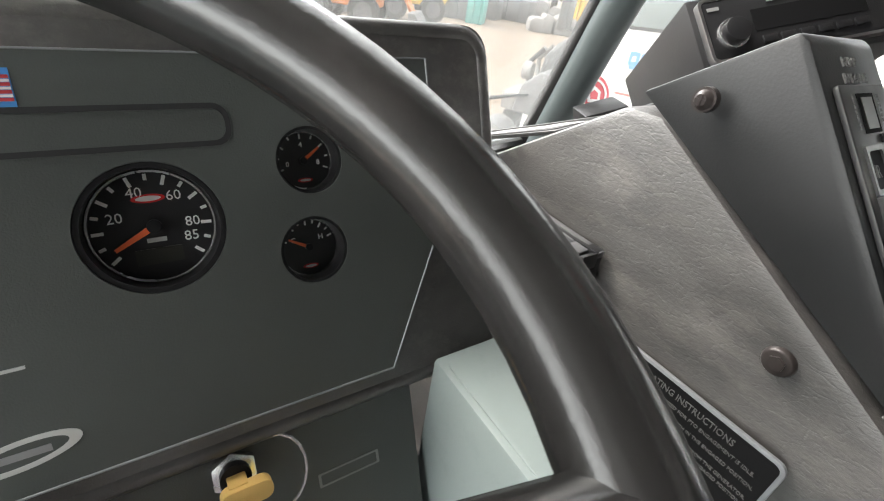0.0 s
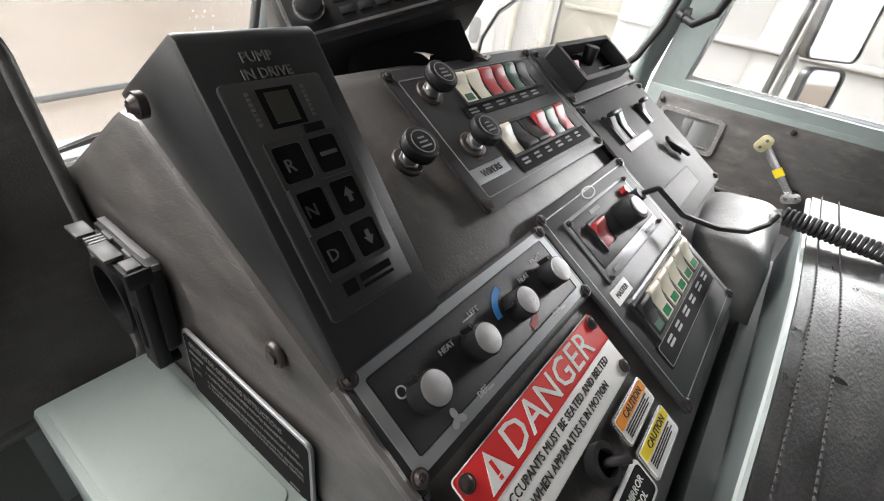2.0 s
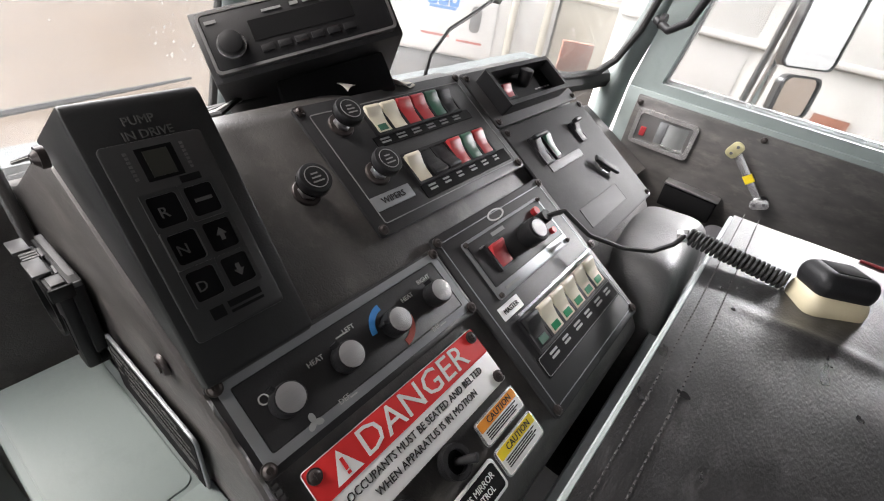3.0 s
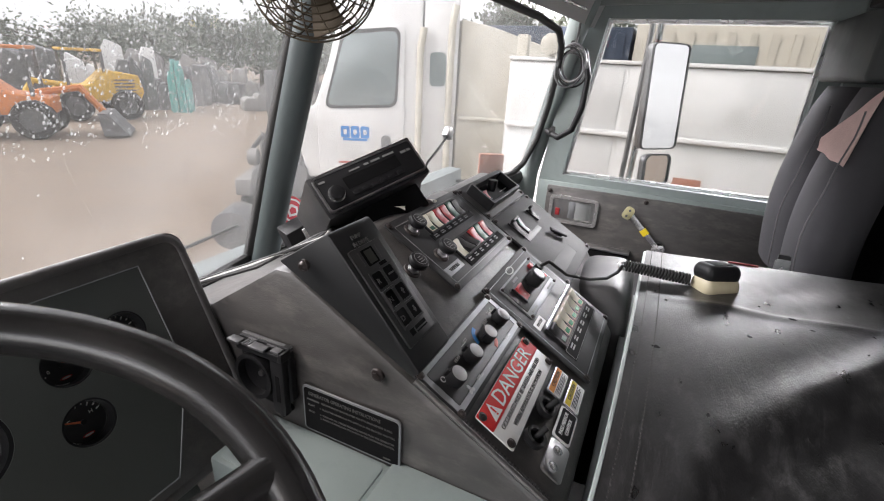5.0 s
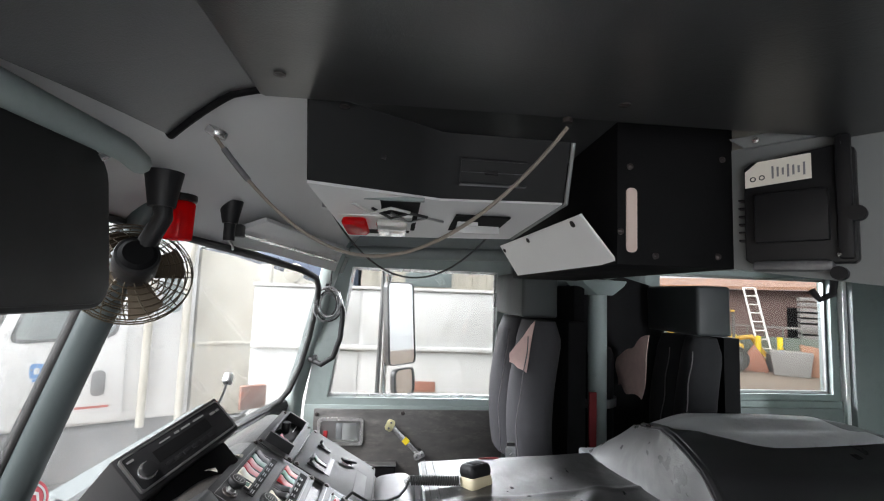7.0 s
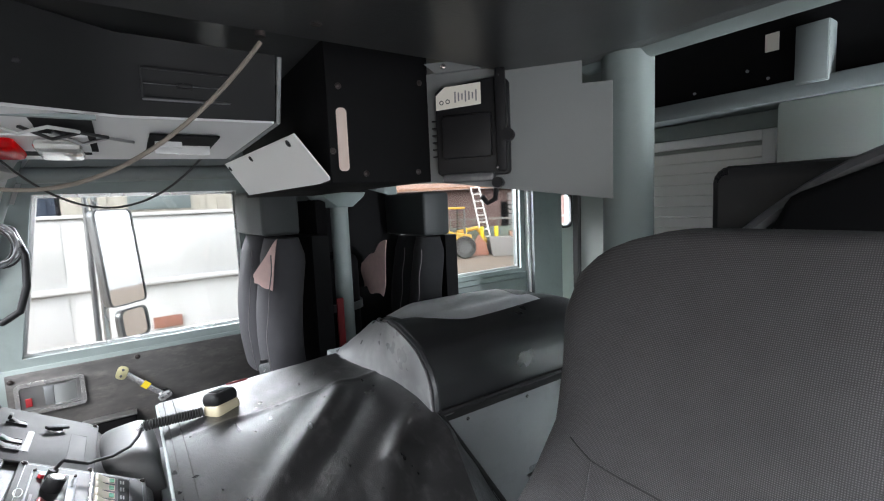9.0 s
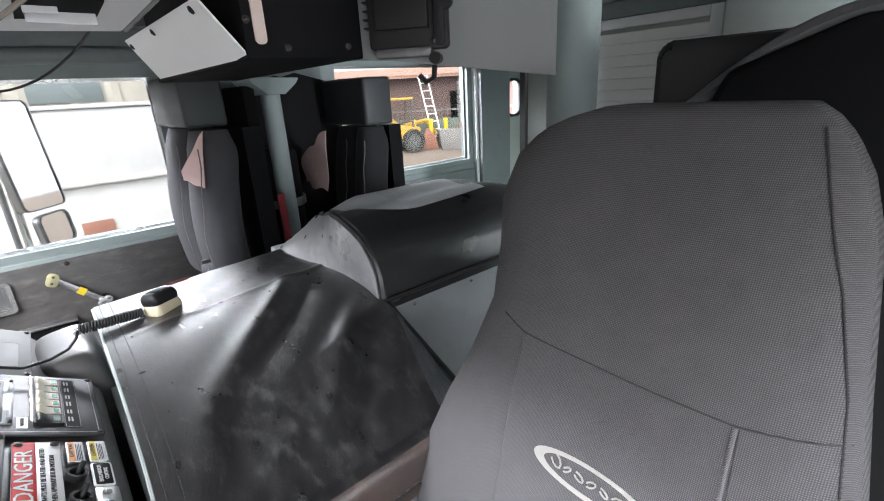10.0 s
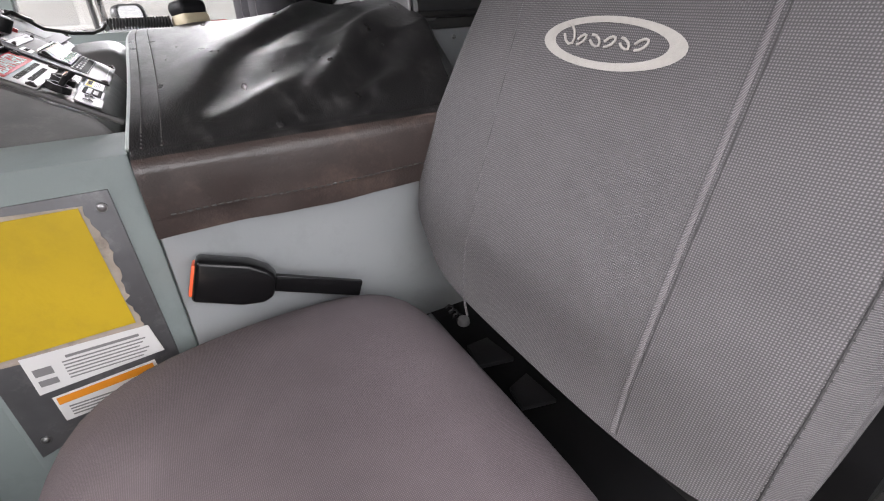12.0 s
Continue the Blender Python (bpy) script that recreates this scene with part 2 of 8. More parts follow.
BORDER = material("grey_panel_border", (0.26, 0.27, 0.28), 0.4, metal=0.6, vary=0.1)
BOLT = material("brown_black_screw", (0.05, 0.042, 0.04), 0.35, metal=0.5, vary=0.3)
PRINT = material("pale_print", (0.42, 0.42, 0.41), 0.6)
DIMPRINT = material("dim_print", (0.2, 0.2, 0.2), 0.6)
SIGNRED = material("sign_red", (0.6, 0.03, 0.03), 0.55, vary=0.05, spec=0.2)
SIGNWHITE = material("sign_white", (0.68, 0.68, 0.67), 0.4, vary=0.04, dirt=(0.4, 0.38, 0.36), dirt_amount=0.3)
SIGNORANGE = material("sign_orange", (0.72, 0.26, 0.02), 0.4)
SIGNYELLOW = material("sign_yellow", (0.72, 0.55, 0.02), 0.4)
INK = material("black_ink", (0.015, 0.015, 0.015), 0.5)
BLUE = material("blue_print", (0.04, 0.22, 0.55), 0.5)
MIDRED = material("dull_red_print", (0.42, 0.08, 0.06), 0.5)
SKIN = material("wheel_rim_vinyl", (0.0125, 0.012, 0.0118), 0.21, vary=0.15, scale=12, bump=0.045, bump_scale=500, dirt=(0.065, 0.058, 0.056), dirt_amount=0.5, dirt_scale=9, rough_vary=0.08, spec=1.0)
RUBBER = material("black_rubber", (0.015, 0.015, 0.015), 0.55, vary=0.1)
FABRIC = fabric_material("grey_seat_cloth", (0.1, 0.0965, 0.099), 1150, strength=0.45, contrast=0.27)
FABRICSIDE = fabric_material("ribbed_seat_side_cloth", (0.1, 0.0965, 0.099), 1500, axis="Z", strength=0.6, contrast=0.2, across="Z")
FABRICBAND = fabric_material("pale_twill_band", (0.145, 0.138, 0.142), 2300, axis="DIAGONAL", strength=0.6, contrast=0.22, across="DIAGONAL")
FABRICLIGHT = fabric_material("mauve_grey_seat_cloth", (0.165, 0.14, 0.15), 1500, strength=0.25, contrast=0.16, across="Y")
HEADCUSHION = material("dark_green_grey_vinyl", (0.028, 0.032, 0.033), 0.5, vary=0.15, scale=12, bump=0.15, bump_scale=500, wrinkle=0.05, spec=0.35)
FABRICDARK = fabric_material("dark_seat_cloth", (0.05, 0.049, 0.053), 1900, strength=0.1, contrast=0.0)
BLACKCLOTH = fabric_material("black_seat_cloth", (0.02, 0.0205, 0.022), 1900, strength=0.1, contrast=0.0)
PIPING = material("piping_thread", (0.125, 0.118, 0.122), 0.8, vary=0.15, bump=0.6, bump_scale=900)
THREAD = material("dark_thread", (0.035, 0.034, 0.035), 0.8)
# the panes' tints dim the bright outdoors as seen from the cab
GLASS = glass_material("dimming_glass", (0.54, 0.548, 0.545), haze=0.0)
WETGLASS = glass_material("rainy_windscreen_glass", (0.58, 0.59, 0.59), haze=0.024)
MISTGLASS = glass_material("misted_windscreen_glass", (0.6, 0.61, 0.61), haze=0.03)
LENSRED = emit_free_lens("red_lens", (0.85, 0.015, 0.02))
ln_ = LENSRED.node_tree
l_tl = ln_.nodes.new("ShaderNodeBsdfTranslucent")
l_tl.inputs[0].default_value = (0.9, 0.02, 0.03, 1)
l_mx = ln_.nodes.new("ShaderNodeMixShader")
l_mx.inputs[0].default_value = 0.8
ln_.links.new(ln_.nodes["Principled BSDF"].outputs[0], l_mx.inputs[1])
ln_.links.new(l_tl.outputs[0], l_mx.inputs[2])
ln_.links.new(l_mx.outputs[0], ln_.nodes["Material Output"].inputs[0])
LOWPLATE = material("pale_grey_plate", (0.58, 0.585, 0.585), 0.45, vary=0.06, scale=8)
VENT = material("black_vent_plastic", (0.0095, 0.0098, 0.0102), 0.55, vary=0.15, spec=0.2)
HOUSING = material("folded_black_metal", (0.014, 0.0145, 0.015), 0.36, vary=0.2, bump=0.06, bump_scale=700, dirt=(0.05, 0.05, 0.05), dirt_amount=0.15, spec=0.45)
PLATEGREY = material("grey_sheet_paint", (0.175, 0.183, 0.183), 0.5, vary=0.05, scale=8, bump=0.05)
LENSCLEAR = emit_free_lens("clear_lens", (0.75, 0.75, 0.72))
BEIGE = material("beige_plastic", (0.5, 0.44, 0.3), 0.45, vary=0.06, bump=0.1)
KEYBRASS = material("ochre_key_plastic", (0.62, 0.4, 0.13), 0.45, vary=0.1)
TAN = material("dusty_pink_cloth", (0.56, 0.4, 0.37), 0.9, vary=0.18, scale=40, bump=0.4, bump_scale=300)
PAPER = material("paper", (0.72, 0.68, 0.6), 0.8, vary=0.05)
TORNPAPER = material("soiled_torn_paper", (0.36, 0.31, 0.26), 0.8, vary=0.3, scale=60, dirt=(0.14, 0.12, 0.11), dirt_amount=0.6, dirt_scale=50)
YELLOWPAPER = material("yellow_paper", (0.52, 0.36, 0.012), 0.6, vary=0.1, scale=20, dirt=(0.4, 0.28, 0.02), dirt_amount=0.5, dirt_scale=14, wrinkle=0.15)
MIRROR = material("mirror_glass", (0.95, 0.95, 0.95), 0.03, metal=1.0, vary=0.02, rough_vary=0.02)
ROPE = material("braided_cord", (0.22, 0.19, 0.16), 0.85, vary=0.2, scale=120, bump=0.5, bump_scale=900)
BELT = material("seat_belt_webbing", (0.02, 0.02, 0.022), 0.8, vary=0.1, bump=0.4, bump_scale=900)
REDBELT = material("red_webbing", (0.17, 0.01, 0.014), 0.7, vary=0.15, bump=0.3)
ORANGE = material("orange_button", (0.8, 0.12, 0.04), 0.4)
LCD = material("lcd_window", (0.022, 0.022, 0.017), 0.3)
NEEDLE = material("orange_needle", (0.85, 0.16, 0.05), 0.5)

DKREDSTK = material("emblem_red", (0.55, 0.04, 0.06), 0.5, vary=0.08)
GREENPALE = material("worn_pale_edge", (0.42, 0.46, 0.45), 0.4, vary=0.1)
STEELDARK = material("dark_scuffed_metal", (0.14, 0.14, 0.145), 0.42, metal=0.5, vary=0.3, scale=30, dirt=(0.38, 0.38, 0.38), dirt_amount=0.45, dirt_scale=18)
BRASSDARK = material("dull_bronze", (0.06, 0.045, 0.028), 0.45, metal=0.5, vary=0.2)
TAPE = material("cream_tape", (0.62, 0.5, 0.44), 0.6, vary=0.08)
CRANKYELLOW = material("worn_yellow_metal", (0.62, 0.58, 0.34), 0.35, metal=0.6, vary=0.3, scale=60)
# sky reflection on the hump's top is put into this pale colour
PALETOP = material("dusty_sky_sheen_vinyl", (0.74, 0.74, 0.75), 0.36, vary=0.1, scale=9, dirt=(0.35, 0.35, 0.35), dirt_amount=0.5, dirt_scale=7)
WHITESHUT = material("white_shutter_slat", (0.82, 0.83, 0.8), 0.4, vary=0.05)

# ---- mesh helpers ----
CON = Matrix(((1, 0, 0, 0), (0, 0.858, -0.513, 0.48), (0, 0.513, 0.858, 1.90), (0, 0, 0, 1)))
CLU = Matrix(((1, 0, 0, -0.006), (0, 0.395, -0.9186, 0.565), (0, 0.9186, 0.395, 1.693), (0, 0, 0, 1)))
SIDE = Matrix(((0, 0, -1, 0.59), (-1, 0, 0, 0), (0, 1, 0, 0), (0, 0, 0, 1)))
I4 = Matrix.Identity(4)
T = Matrix.Translation


def turn(axis, degrees):
    return Matrix.Rotation(radians(degrees), 4, axis)


def merge(bm, tmp, m=I4):
    me = bpy.data.meshes.new("tmp")
    tmp.transform(m)
    tmp.to_mesh(me)
    tmp.free()
    bm.from_mesh(me)
    bpy.data.meshes.remove(me)
    return bm


def box(x0, x1, y0, y1, z0, z1, m=I4, bevel=0.0, seg=2, into=None):
    b = bmesh.new()
    bmesh.ops.create_cube(b, size=1)
    b.transform(T(((x0 + x1) / 2, (y0 + y1) / 2, (z0 + z1) / 2)) @ Matrix.Diagonal((abs(x1 - x0), abs(y1 - y0), abs(z1 - z0), 1)))
    if bevel:
        bmesh.ops.bevel(b, geom=b.edges[:], offset=bevel, segments=seg, profile=0.5, affect="EDGES")
    return merge(into if into else bmesh.new(), b, m)


def cyl(r, z0, z1, m=I4, r2=None, seg=24, bevel=0.0, into=None):
    b = bmesh.new()
    bmesh.ops.create_cone(b, cap_ends=True, segments=seg, radius1=r, radius2=r if r2 is None else r2, depth=z1 - z0)
    b.transform(T((0, 0, (z0 + z1) / 2)))
    if bevel:
        es = [e for e in b.edges if len(e.link_faces) == 2 and e.calc_face_angle(0) > 0.8]
        bmesh.ops.bevel(b, geom=es, offset=bevel, segments=2, profile=0.5, affect="EDGES")
    return merge(into if into else bmesh.new(), b, m)


def prism(poly, z0, z1, m=I4, bevel=0.0, seg=2, into=None, top_only=False):
    b = bmesh.new()
    vs = [b.verts.new((x, y, z0)) for x, y in poly]
    f = b.faces.new(vs)
    r = bmesh.ops.extrude_face_region(b, geom=[f])
    up = [v for v in r["geom"] if isinstance(v, bmesh.types.BMVert)]
    bmesh.ops.translate(b, verts=up, vec=(0, 0, z1 - z0))
    bmesh.ops.recalc_face_normals(b, faces=b.faces[:])
    if bevel:
        zt = max(z0, z1)
        es = [e for e in b.edges if not top_only or all(abs(v.co.z - zt) < 1e-6 for v in e.verts)]
        bmesh.ops.bevel(b, geom=es, offset=bevel, segments=seg, profile=0.5, affect="EDGES")
    return merge(into if into else bmesh.new(), b, m)


def tube(pts, r, seg=8, closed=False, into=None, m=I4, caps=True):
    """A round bar swept along points; r may be a list."""
    b = bmesh.new()
    pts = [Vector(p) for p in pts]
    n = len(pts)
    rs = r if isinstance(r, (list, tuple)) else [r] * n
    rings, nrm = [], None
    for i, p in enumerate(pts):
        a, c = pts[(i - 1) % n if closed else max(i - 1, 0)], pts[(i + 1) % n if closed else min(i + 1, n - 1)]
        d = (c - a).normalized()
        if nrm is None:
            nrm = d.cross(Vector((0, 0, 1)))
            if nrm.length < 0.1:
                nrm = d.cross(Vector((1, 0, 0)))
        nrm = (nrm - d * nrm.dot(d)).normalized()
        bi = d.cross(nrm)
        rings.append([b.verts.new(p + rs[i] * (math.cos(6.28318 * k / seg) * nrm + math.sin(6.28318 * k / seg) * bi)) for k in range(seg)])
    for i in range(n if closed else n - 1):
        p, q = rings[i], rings[(i + 1) % n]
        for k in range(seg):
            b.faces.new((p[k], p[(k + 1) % seg], q[(k + 1) % seg], q[k]))
    if not closed and caps:
        b.faces.new(rings[0][::-1])
        b.faces.new(rings[-1])
    bmesh.ops.recalc_face_normals(b, faces=b.faces[:])
    return merge(into if into else bmesh.new(), b, m)


def sheet(fn, nu, nv, thick=0.0, into=None):
    """A surface from fn(u, v), u and v from 0 to 1, with a thickness below it."""
    b = bmesh.new()
    g = [[b.verts.new(fn(i / nu, j / nv)) for j in range(nv + 1)] for i in range(nu + 1)]
    for i in range(nu):
        for j in range(nv):
            b.faces.new((g[i][j], g[i + 1][j], g[i + 1][j + 1], g[i][j + 1]))
    if thick:
        b.normal_update()
        bmesh.ops.solidify(b, geom=b.faces[:], thickness=thick)
    bmesh.ops.recalc_face_normals(b, faces=b.faces[:])
    return merge(into if into else bmesh.new(), b)


def link_mesh(name, bm, mat, parent=None, label="", smooth=40.0):
    me = bpy.data.meshes.new(name)
    bm.to_mesh(me)
    bm.free()
    me.materials.append(mat)
    for p in me.polygons:
        p.use_smooth = True
    me.set_sharp_from_angle(angle=radians(smooth))
    ob = new(name, me)
    if parent is not None:
        ob.parent = parent
        ob.matrix_parent_inverse = parent.matrix_world.inverted()
    if label:
        ob["label"] = label
    return ob


def part(name, bm, mat, parent, label="", smooth=40.0):
    return link_mesh(name, bm, mat, parent, label, smooth)


def thing(name, label, category, at=(0, 0, 0), group="", kind=""):
    ob = new(name)
    ob.empty_display_size = 0.05
    ob.location = at
    bpy.context.view_layer.update()
    return tagged(ob, label, category, group, kind)


def solid(name, bm, mat, label, category, group="", kind="", smooth=40.0):
    return tagged(link_mesh(name, bm, mat, smooth=smooth), label, category, group, kind)


def text_mesh(body, size, m, depth=0.0004, align="CENTER", width=None, into=None):
    """Lettering as flat mesh, its middle at the origin of m, reading along local x."""
    cu = bpy.data.curves.new("lettering", "FONT")
    cu.body, cu.size, cu.align_x, cu.align_y, cu.extrude, cu.resolution_u = body, size, align, "CENTER", depth, 2
    ob = bpy.data.objects.new("lettering", cu)
    scene.collection.objects.link(ob)
    bpy.context.view_layer.update()
    me = bpy.data.meshes.new_from_object(ob.evaluated_get(bpy.context.evaluated_depsgraph_get()))
    b = bmesh.new()
    b.from_mesh(me)
    xs = [v.co.x for v in b.verts] or [0, 1]
    if width:
        k = width / (max(xs) - min(xs))
        b.transform(Matrix.Diagonal((k, 1, 1, 1)))
    bpy.data.objects.remove(ob)
    bpy.data.curves.remove(cu)
    bpy.data.meshes.remove(me)
    return merge(into if into else bmesh.new(), b, m)


def bars(rows, m, h=0.0004, into=None):
    """Plain bars (x0, x1, y, height) that stand for small print."""
    out = into if into else bmesh.new()
    for x0, x1, y, hh in rows:
        box(x0, x1, y - hh / 2, y + hh / 2, 0, h, m, into=out)
    return out


def rounded(w, h, r, n=5):
    """Outline of a rounded rectangle round the origin."""
    pts = []
    for cx, cy, a0 in ((w / 2 - r, h / 2 - r, 0), (-w / 2 + r, h / 2 - r, 90), (-w / 2 + r, -h / 2 + r, 180), (w / 2 - r, -h / 2 + r, 270)):
        for k in range(n + 1):
            a = radians(a0 + 90 * k / n)
            pts.append((cx + r * math.cos(a), cy + r * math.sin(a)))
    return pts


def frame_ring(outer, inner, z0, z1, m=I4, into=None):
    """A flat ring between two outlines with equally many points."""
    b = bmesh.new()
    n = len(outer)
    lo = [[b.verts.new((x, y, z)) for x, y in poly] for z in (z0, z1) for poly in (outer, inner)]
    for k in range(n):
        j = (k + 1) % n
        b.faces.new((lo[2][k], lo[2][j], lo[3][j], lo[3][k]))
        b.faces.new((lo[0][k], lo[1][k], lo[1][j], lo[0][j]))
        b.faces.new((lo[0][k], lo[0][j], lo[2][j], lo[2][k]))
        b.faces.new((lo[1][k], lo[3][k], lo[3][j], lo[1][j]))
    bmesh.ops.recalc_face_normals(b, faces=b.faces[:])
    return merge(into if into else bmesh.new(), b, m)


def ellipse(rx, ry, n=32):
    return [(rx * math.cos(6.28318 * k / n), ry * math.sin(6.28318 * k / n)) for k in range(n)]


def screw(m, r=0.005, parent=None, mat=None, name="screw", h=0.0035):
    b = cyl(r, 0, h * 0.6, m, seg=16)
    cyl(r * 0.8, h * 0.6, h, m, r2=r * 0.45, seg=16, into=b)
    box(-r * 0.45, r * 0.45, -r * 0.09, r * 0.09, h, h + 0.0003, m, into=b)
    box(-r * 0.09, r * 0.09, -r * 0.45, r * 0.45, h + 0.0004, h + 0.0007, m, into=b)
    return part(name, b, mat or BOLT, parent)


# ---- cab shell ----
def screen_y(x, z, side=1):
    """Where the windscreen stands at x and height z: two flat panes that meet at the middle post."""
    return 0.945 - 0.36 * (z - 1.684) - 0.217 * abs(x - 0.946)


floor = solid("floor", box(-0.62, 2.3, -2.8, 1.15, 0.96, 1.0), RUBBER, "black rubber cab floor", "floor", kind="structure")

mYZ = Matrix(((0, 0, 1, 0), (1, 0, 0, 0), (0, 1, 0, 0), (0, 0, 0, 1)))
# right wall: front door with window, pillars, rear door with window
def door_panel(name, label, y0, y1, zsill, ztop, wy0b, wy1b, wy0t, wy1t):
    """A cab door in the wall x = 2.15 to 2.23: lower leaf, window frame and glass."""
    d = thing(name, label, "door", (2.19, (y0 + y1) / 2, 1.0), kind="structure")
    part("leaf", box(2.15, 2.23, y0, y1, 1.0, zsill - 0.03, bevel=0.004), GREEN, d)
    f = bmesh.new()
    outer = [(y0, zsill - 0.03), (y1, zsill - 0.03), (y1 - (wy1b - wy1t), 2.36), (y0, 2.36)]
    inner = [(wy0b, zsill), (wy1b, zsill), (wy1t, ztop), (wy0t, ztop)]
    m = Matrix(((0, 0, 1, 0), (1, 0, 0, 0), (0, 1, 0, 0), (0, 0, 0, 1)))
    frame_ring(outer, inner, 2.16, 2.23, m, into=f)
    part("window_frame", f, GREEN, d, smooth=25)
    g = bmesh.new()
    i2 = [(y * 1.0 + 0.012 * s, z + 0.012 * k) for (y, z), s, k in zip(inner, (1, -1, -1, 1), (1, 1, -1, -1))]
    frame_ring(inner, i2, 2.185, 2.205, m, into=g)
    part("window_seal", g, CHROME if name.endswith("1") else STEEL, d, smooth=25)
    pane = part("pane", prism(inner, 2.194, 2.198, m), GLASS, d, "side window glass tinted to dim the outdoors")
    pane.visible_shadow = False
    return d


door1 = door_panel("door_1", "grey-green front passenger door with a dark trimmed panel and wide window", -0.30, 0.60, 1.726, 2.30, -0.242, 0.506, -0.242, 0.424)
trim1 = part("door_trim", box(2.136, 2.15, -0.27, 0.555, 1.08, 1.682, bevel=0.005), VINYL, door1, "dark grey vinyl door panel")
door2 = door_panel("door_2", "grey-green rear cab door with a large window", -1.98, -0.95, 1.77, 2.33, -1.92, -1.03, -1.92, -1.03)
part("door_trim", box(2.136, 2.15, -1.95, -1.0, 1.08, 1.71, bevel=0.005), GREENDARK, door2, "dull painted rear door panel")
wall_r = thing("wall_right", "grey-green painted right cab wall between the doors", "wall", (2.19, -0.6, 1.0), kind="structure")
part("pillar", box(2.14, 2.25, -0.95, -0.30, 1.0, 2.36, bevel=0.006), GREENDARK, wall_r)
part("rear_pillar", box(2.10, 2.25, -2.25, -1.98, 1.0, 2.5, bevel=0.01), GREENDARK, wall_r)
# paler paint here stands in for light falling on this panel
part("rear_panel", box(2.19, 2.25, -2.72, -2.25, 1.0, 1.998, bevel=0.004), WALLGREEN, wall_r, "rear panel with the light on it put into a paler paint")
part("rear_panel", box(2.2, 2.25, -2.72, -2.45, 1.998, 2.8), GREEN, wall_r)
part("rear_panel", box(2.2, 2.25, -2.45, -2.25, 2.24, 2.8), GREEN, wall_r)
part("rear_panel", box(2.2, 2.25, -2.33, -2.25, 1.998, 2.24), GREEN, wall_r)
part("upper_panel", box(2.2, 2.25, -2.13, -0.56, 2.46, 2.8), GREEN, wall_r)
part("window_seal", frame_ring([(y - 2.39, z + 2.118) for y, z in rounded(0.15, 0.25, 0.05)], [(y - 2.39, z + 2.118) for y, z in rounded(0.115, 0.215, 0.04)], 2.19, 2.205, mYZ), RUBBER, wall_r)
part("edge_strip", box(2.13, 2.16, -2.0, -1.96, 1.05, 2.36), WHITE, wall_r, "bright edge strip")
part("header", box(2.12, 2.25, -2.0, 0.60, 2.36, 2.47, bevel=0.02, seg=3), GREENDARK, wall_r, "dull painted roof rail")
part("rail", tube([(2.1, 0.47, 2.36), (2.1, -0.3, 2.375), (2.1, -1.9, 2.375)], 0.028, 10), GREENDARK, wall_r)

# left wall with the driver's window
wall_l = thing("wall_left", "grey-green painted driver side cab wall with window", "wall", (-0.5, 0, 1.0), kind="structure")
mL = Matrix(((0, 0, 1, 0), (1, 0, 0, 0), (0, 1, 0, 0), (0, 0, 0, 1)))
part("door_leaf", box(-0.56, -0.48, -0.45, 0.62, 1.0, 1.70, bevel=0.004), GREEN, wall_l)
fl = frame_ring([(-0.45, 1.70), (0.62, 1.70), (0.5, 2.4), (-0.45, 2.4)], [(-0.38, 1.74), (0.53, 1.74), (0.44, 2.32), (-0.38, 2.32)], -0.56, -0.49, mL)
part("window_frame", fl, GREEN, wall_l, smooth=25)
pl = part("pane", prism([(-0.38, 1.74), (0.53, 1.74), (0.44, 2.32), (-0.38, 2.32)], -0.53, -0.526, mL), GLASS, wall_l)
pl.visible_shadow = False
part("pillar", box(-0.58, -0.47, -1.0, -0.45, 1.0, 2.46, bevel=0.006), GREEN, wall_l)
part("rear_leaf", box(-0.58, -0.5, -2.75, -1.0, 1.0, 1.75), GREEN, wall_l)
part("rear_header", box(-0.58, -0.5, -2.75, -0.56, 2.3, 2.8), GREEN, wall_l)
part("rear_pillar", box(-0.58, -0.48, -2.75, -2.0, 1.0, 2.46), GREEN, wall_l)

# rear wall
wall_b = thing("wall_rear", "pale grey-green rear cab wall", "wall", (0.8, -2.3, 1.0), kind="structure")
part("wall_panel", box(-0.6, 2.3, -2.8, -2.72, 1.0, 2.8), WALLGREEN, wall_b)

# front wall under the windscreen, cowl and posts
wall_f = thing("wall_front", "grey-green front cab wall below the windscreen", "wall", (0.8, 1.0, 1.0), kind="structure")
part("firewall", box(-0.58, 2.25, 0.99, 1.06, 0.96, 1.67), GREENDARK, wall_f)
cw = bmesh.new()
for s in (-1, 1):
    xa, xb = 0.946, 0.946 + s * 1.22
    pts = []
    for k in range(9):
        x = xa + (xb - xa) * k / 8
        pts.append((x, screen_y(x, 1.684) + 0.015, 1.66 + 0.03 * k / 8))
    tube(pts, 0.032, 8, into=cw)
part("cowl", cw, RUBBER, wall_f, "black rubber seal along the windscreen base")

post_mid = thing("windscreen_post", "grey-green round post between the windscreen panes", "post", (0.946, 0.94, 1.66), kind="structure")
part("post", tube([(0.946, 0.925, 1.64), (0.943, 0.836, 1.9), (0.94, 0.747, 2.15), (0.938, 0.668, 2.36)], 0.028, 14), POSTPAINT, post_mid)
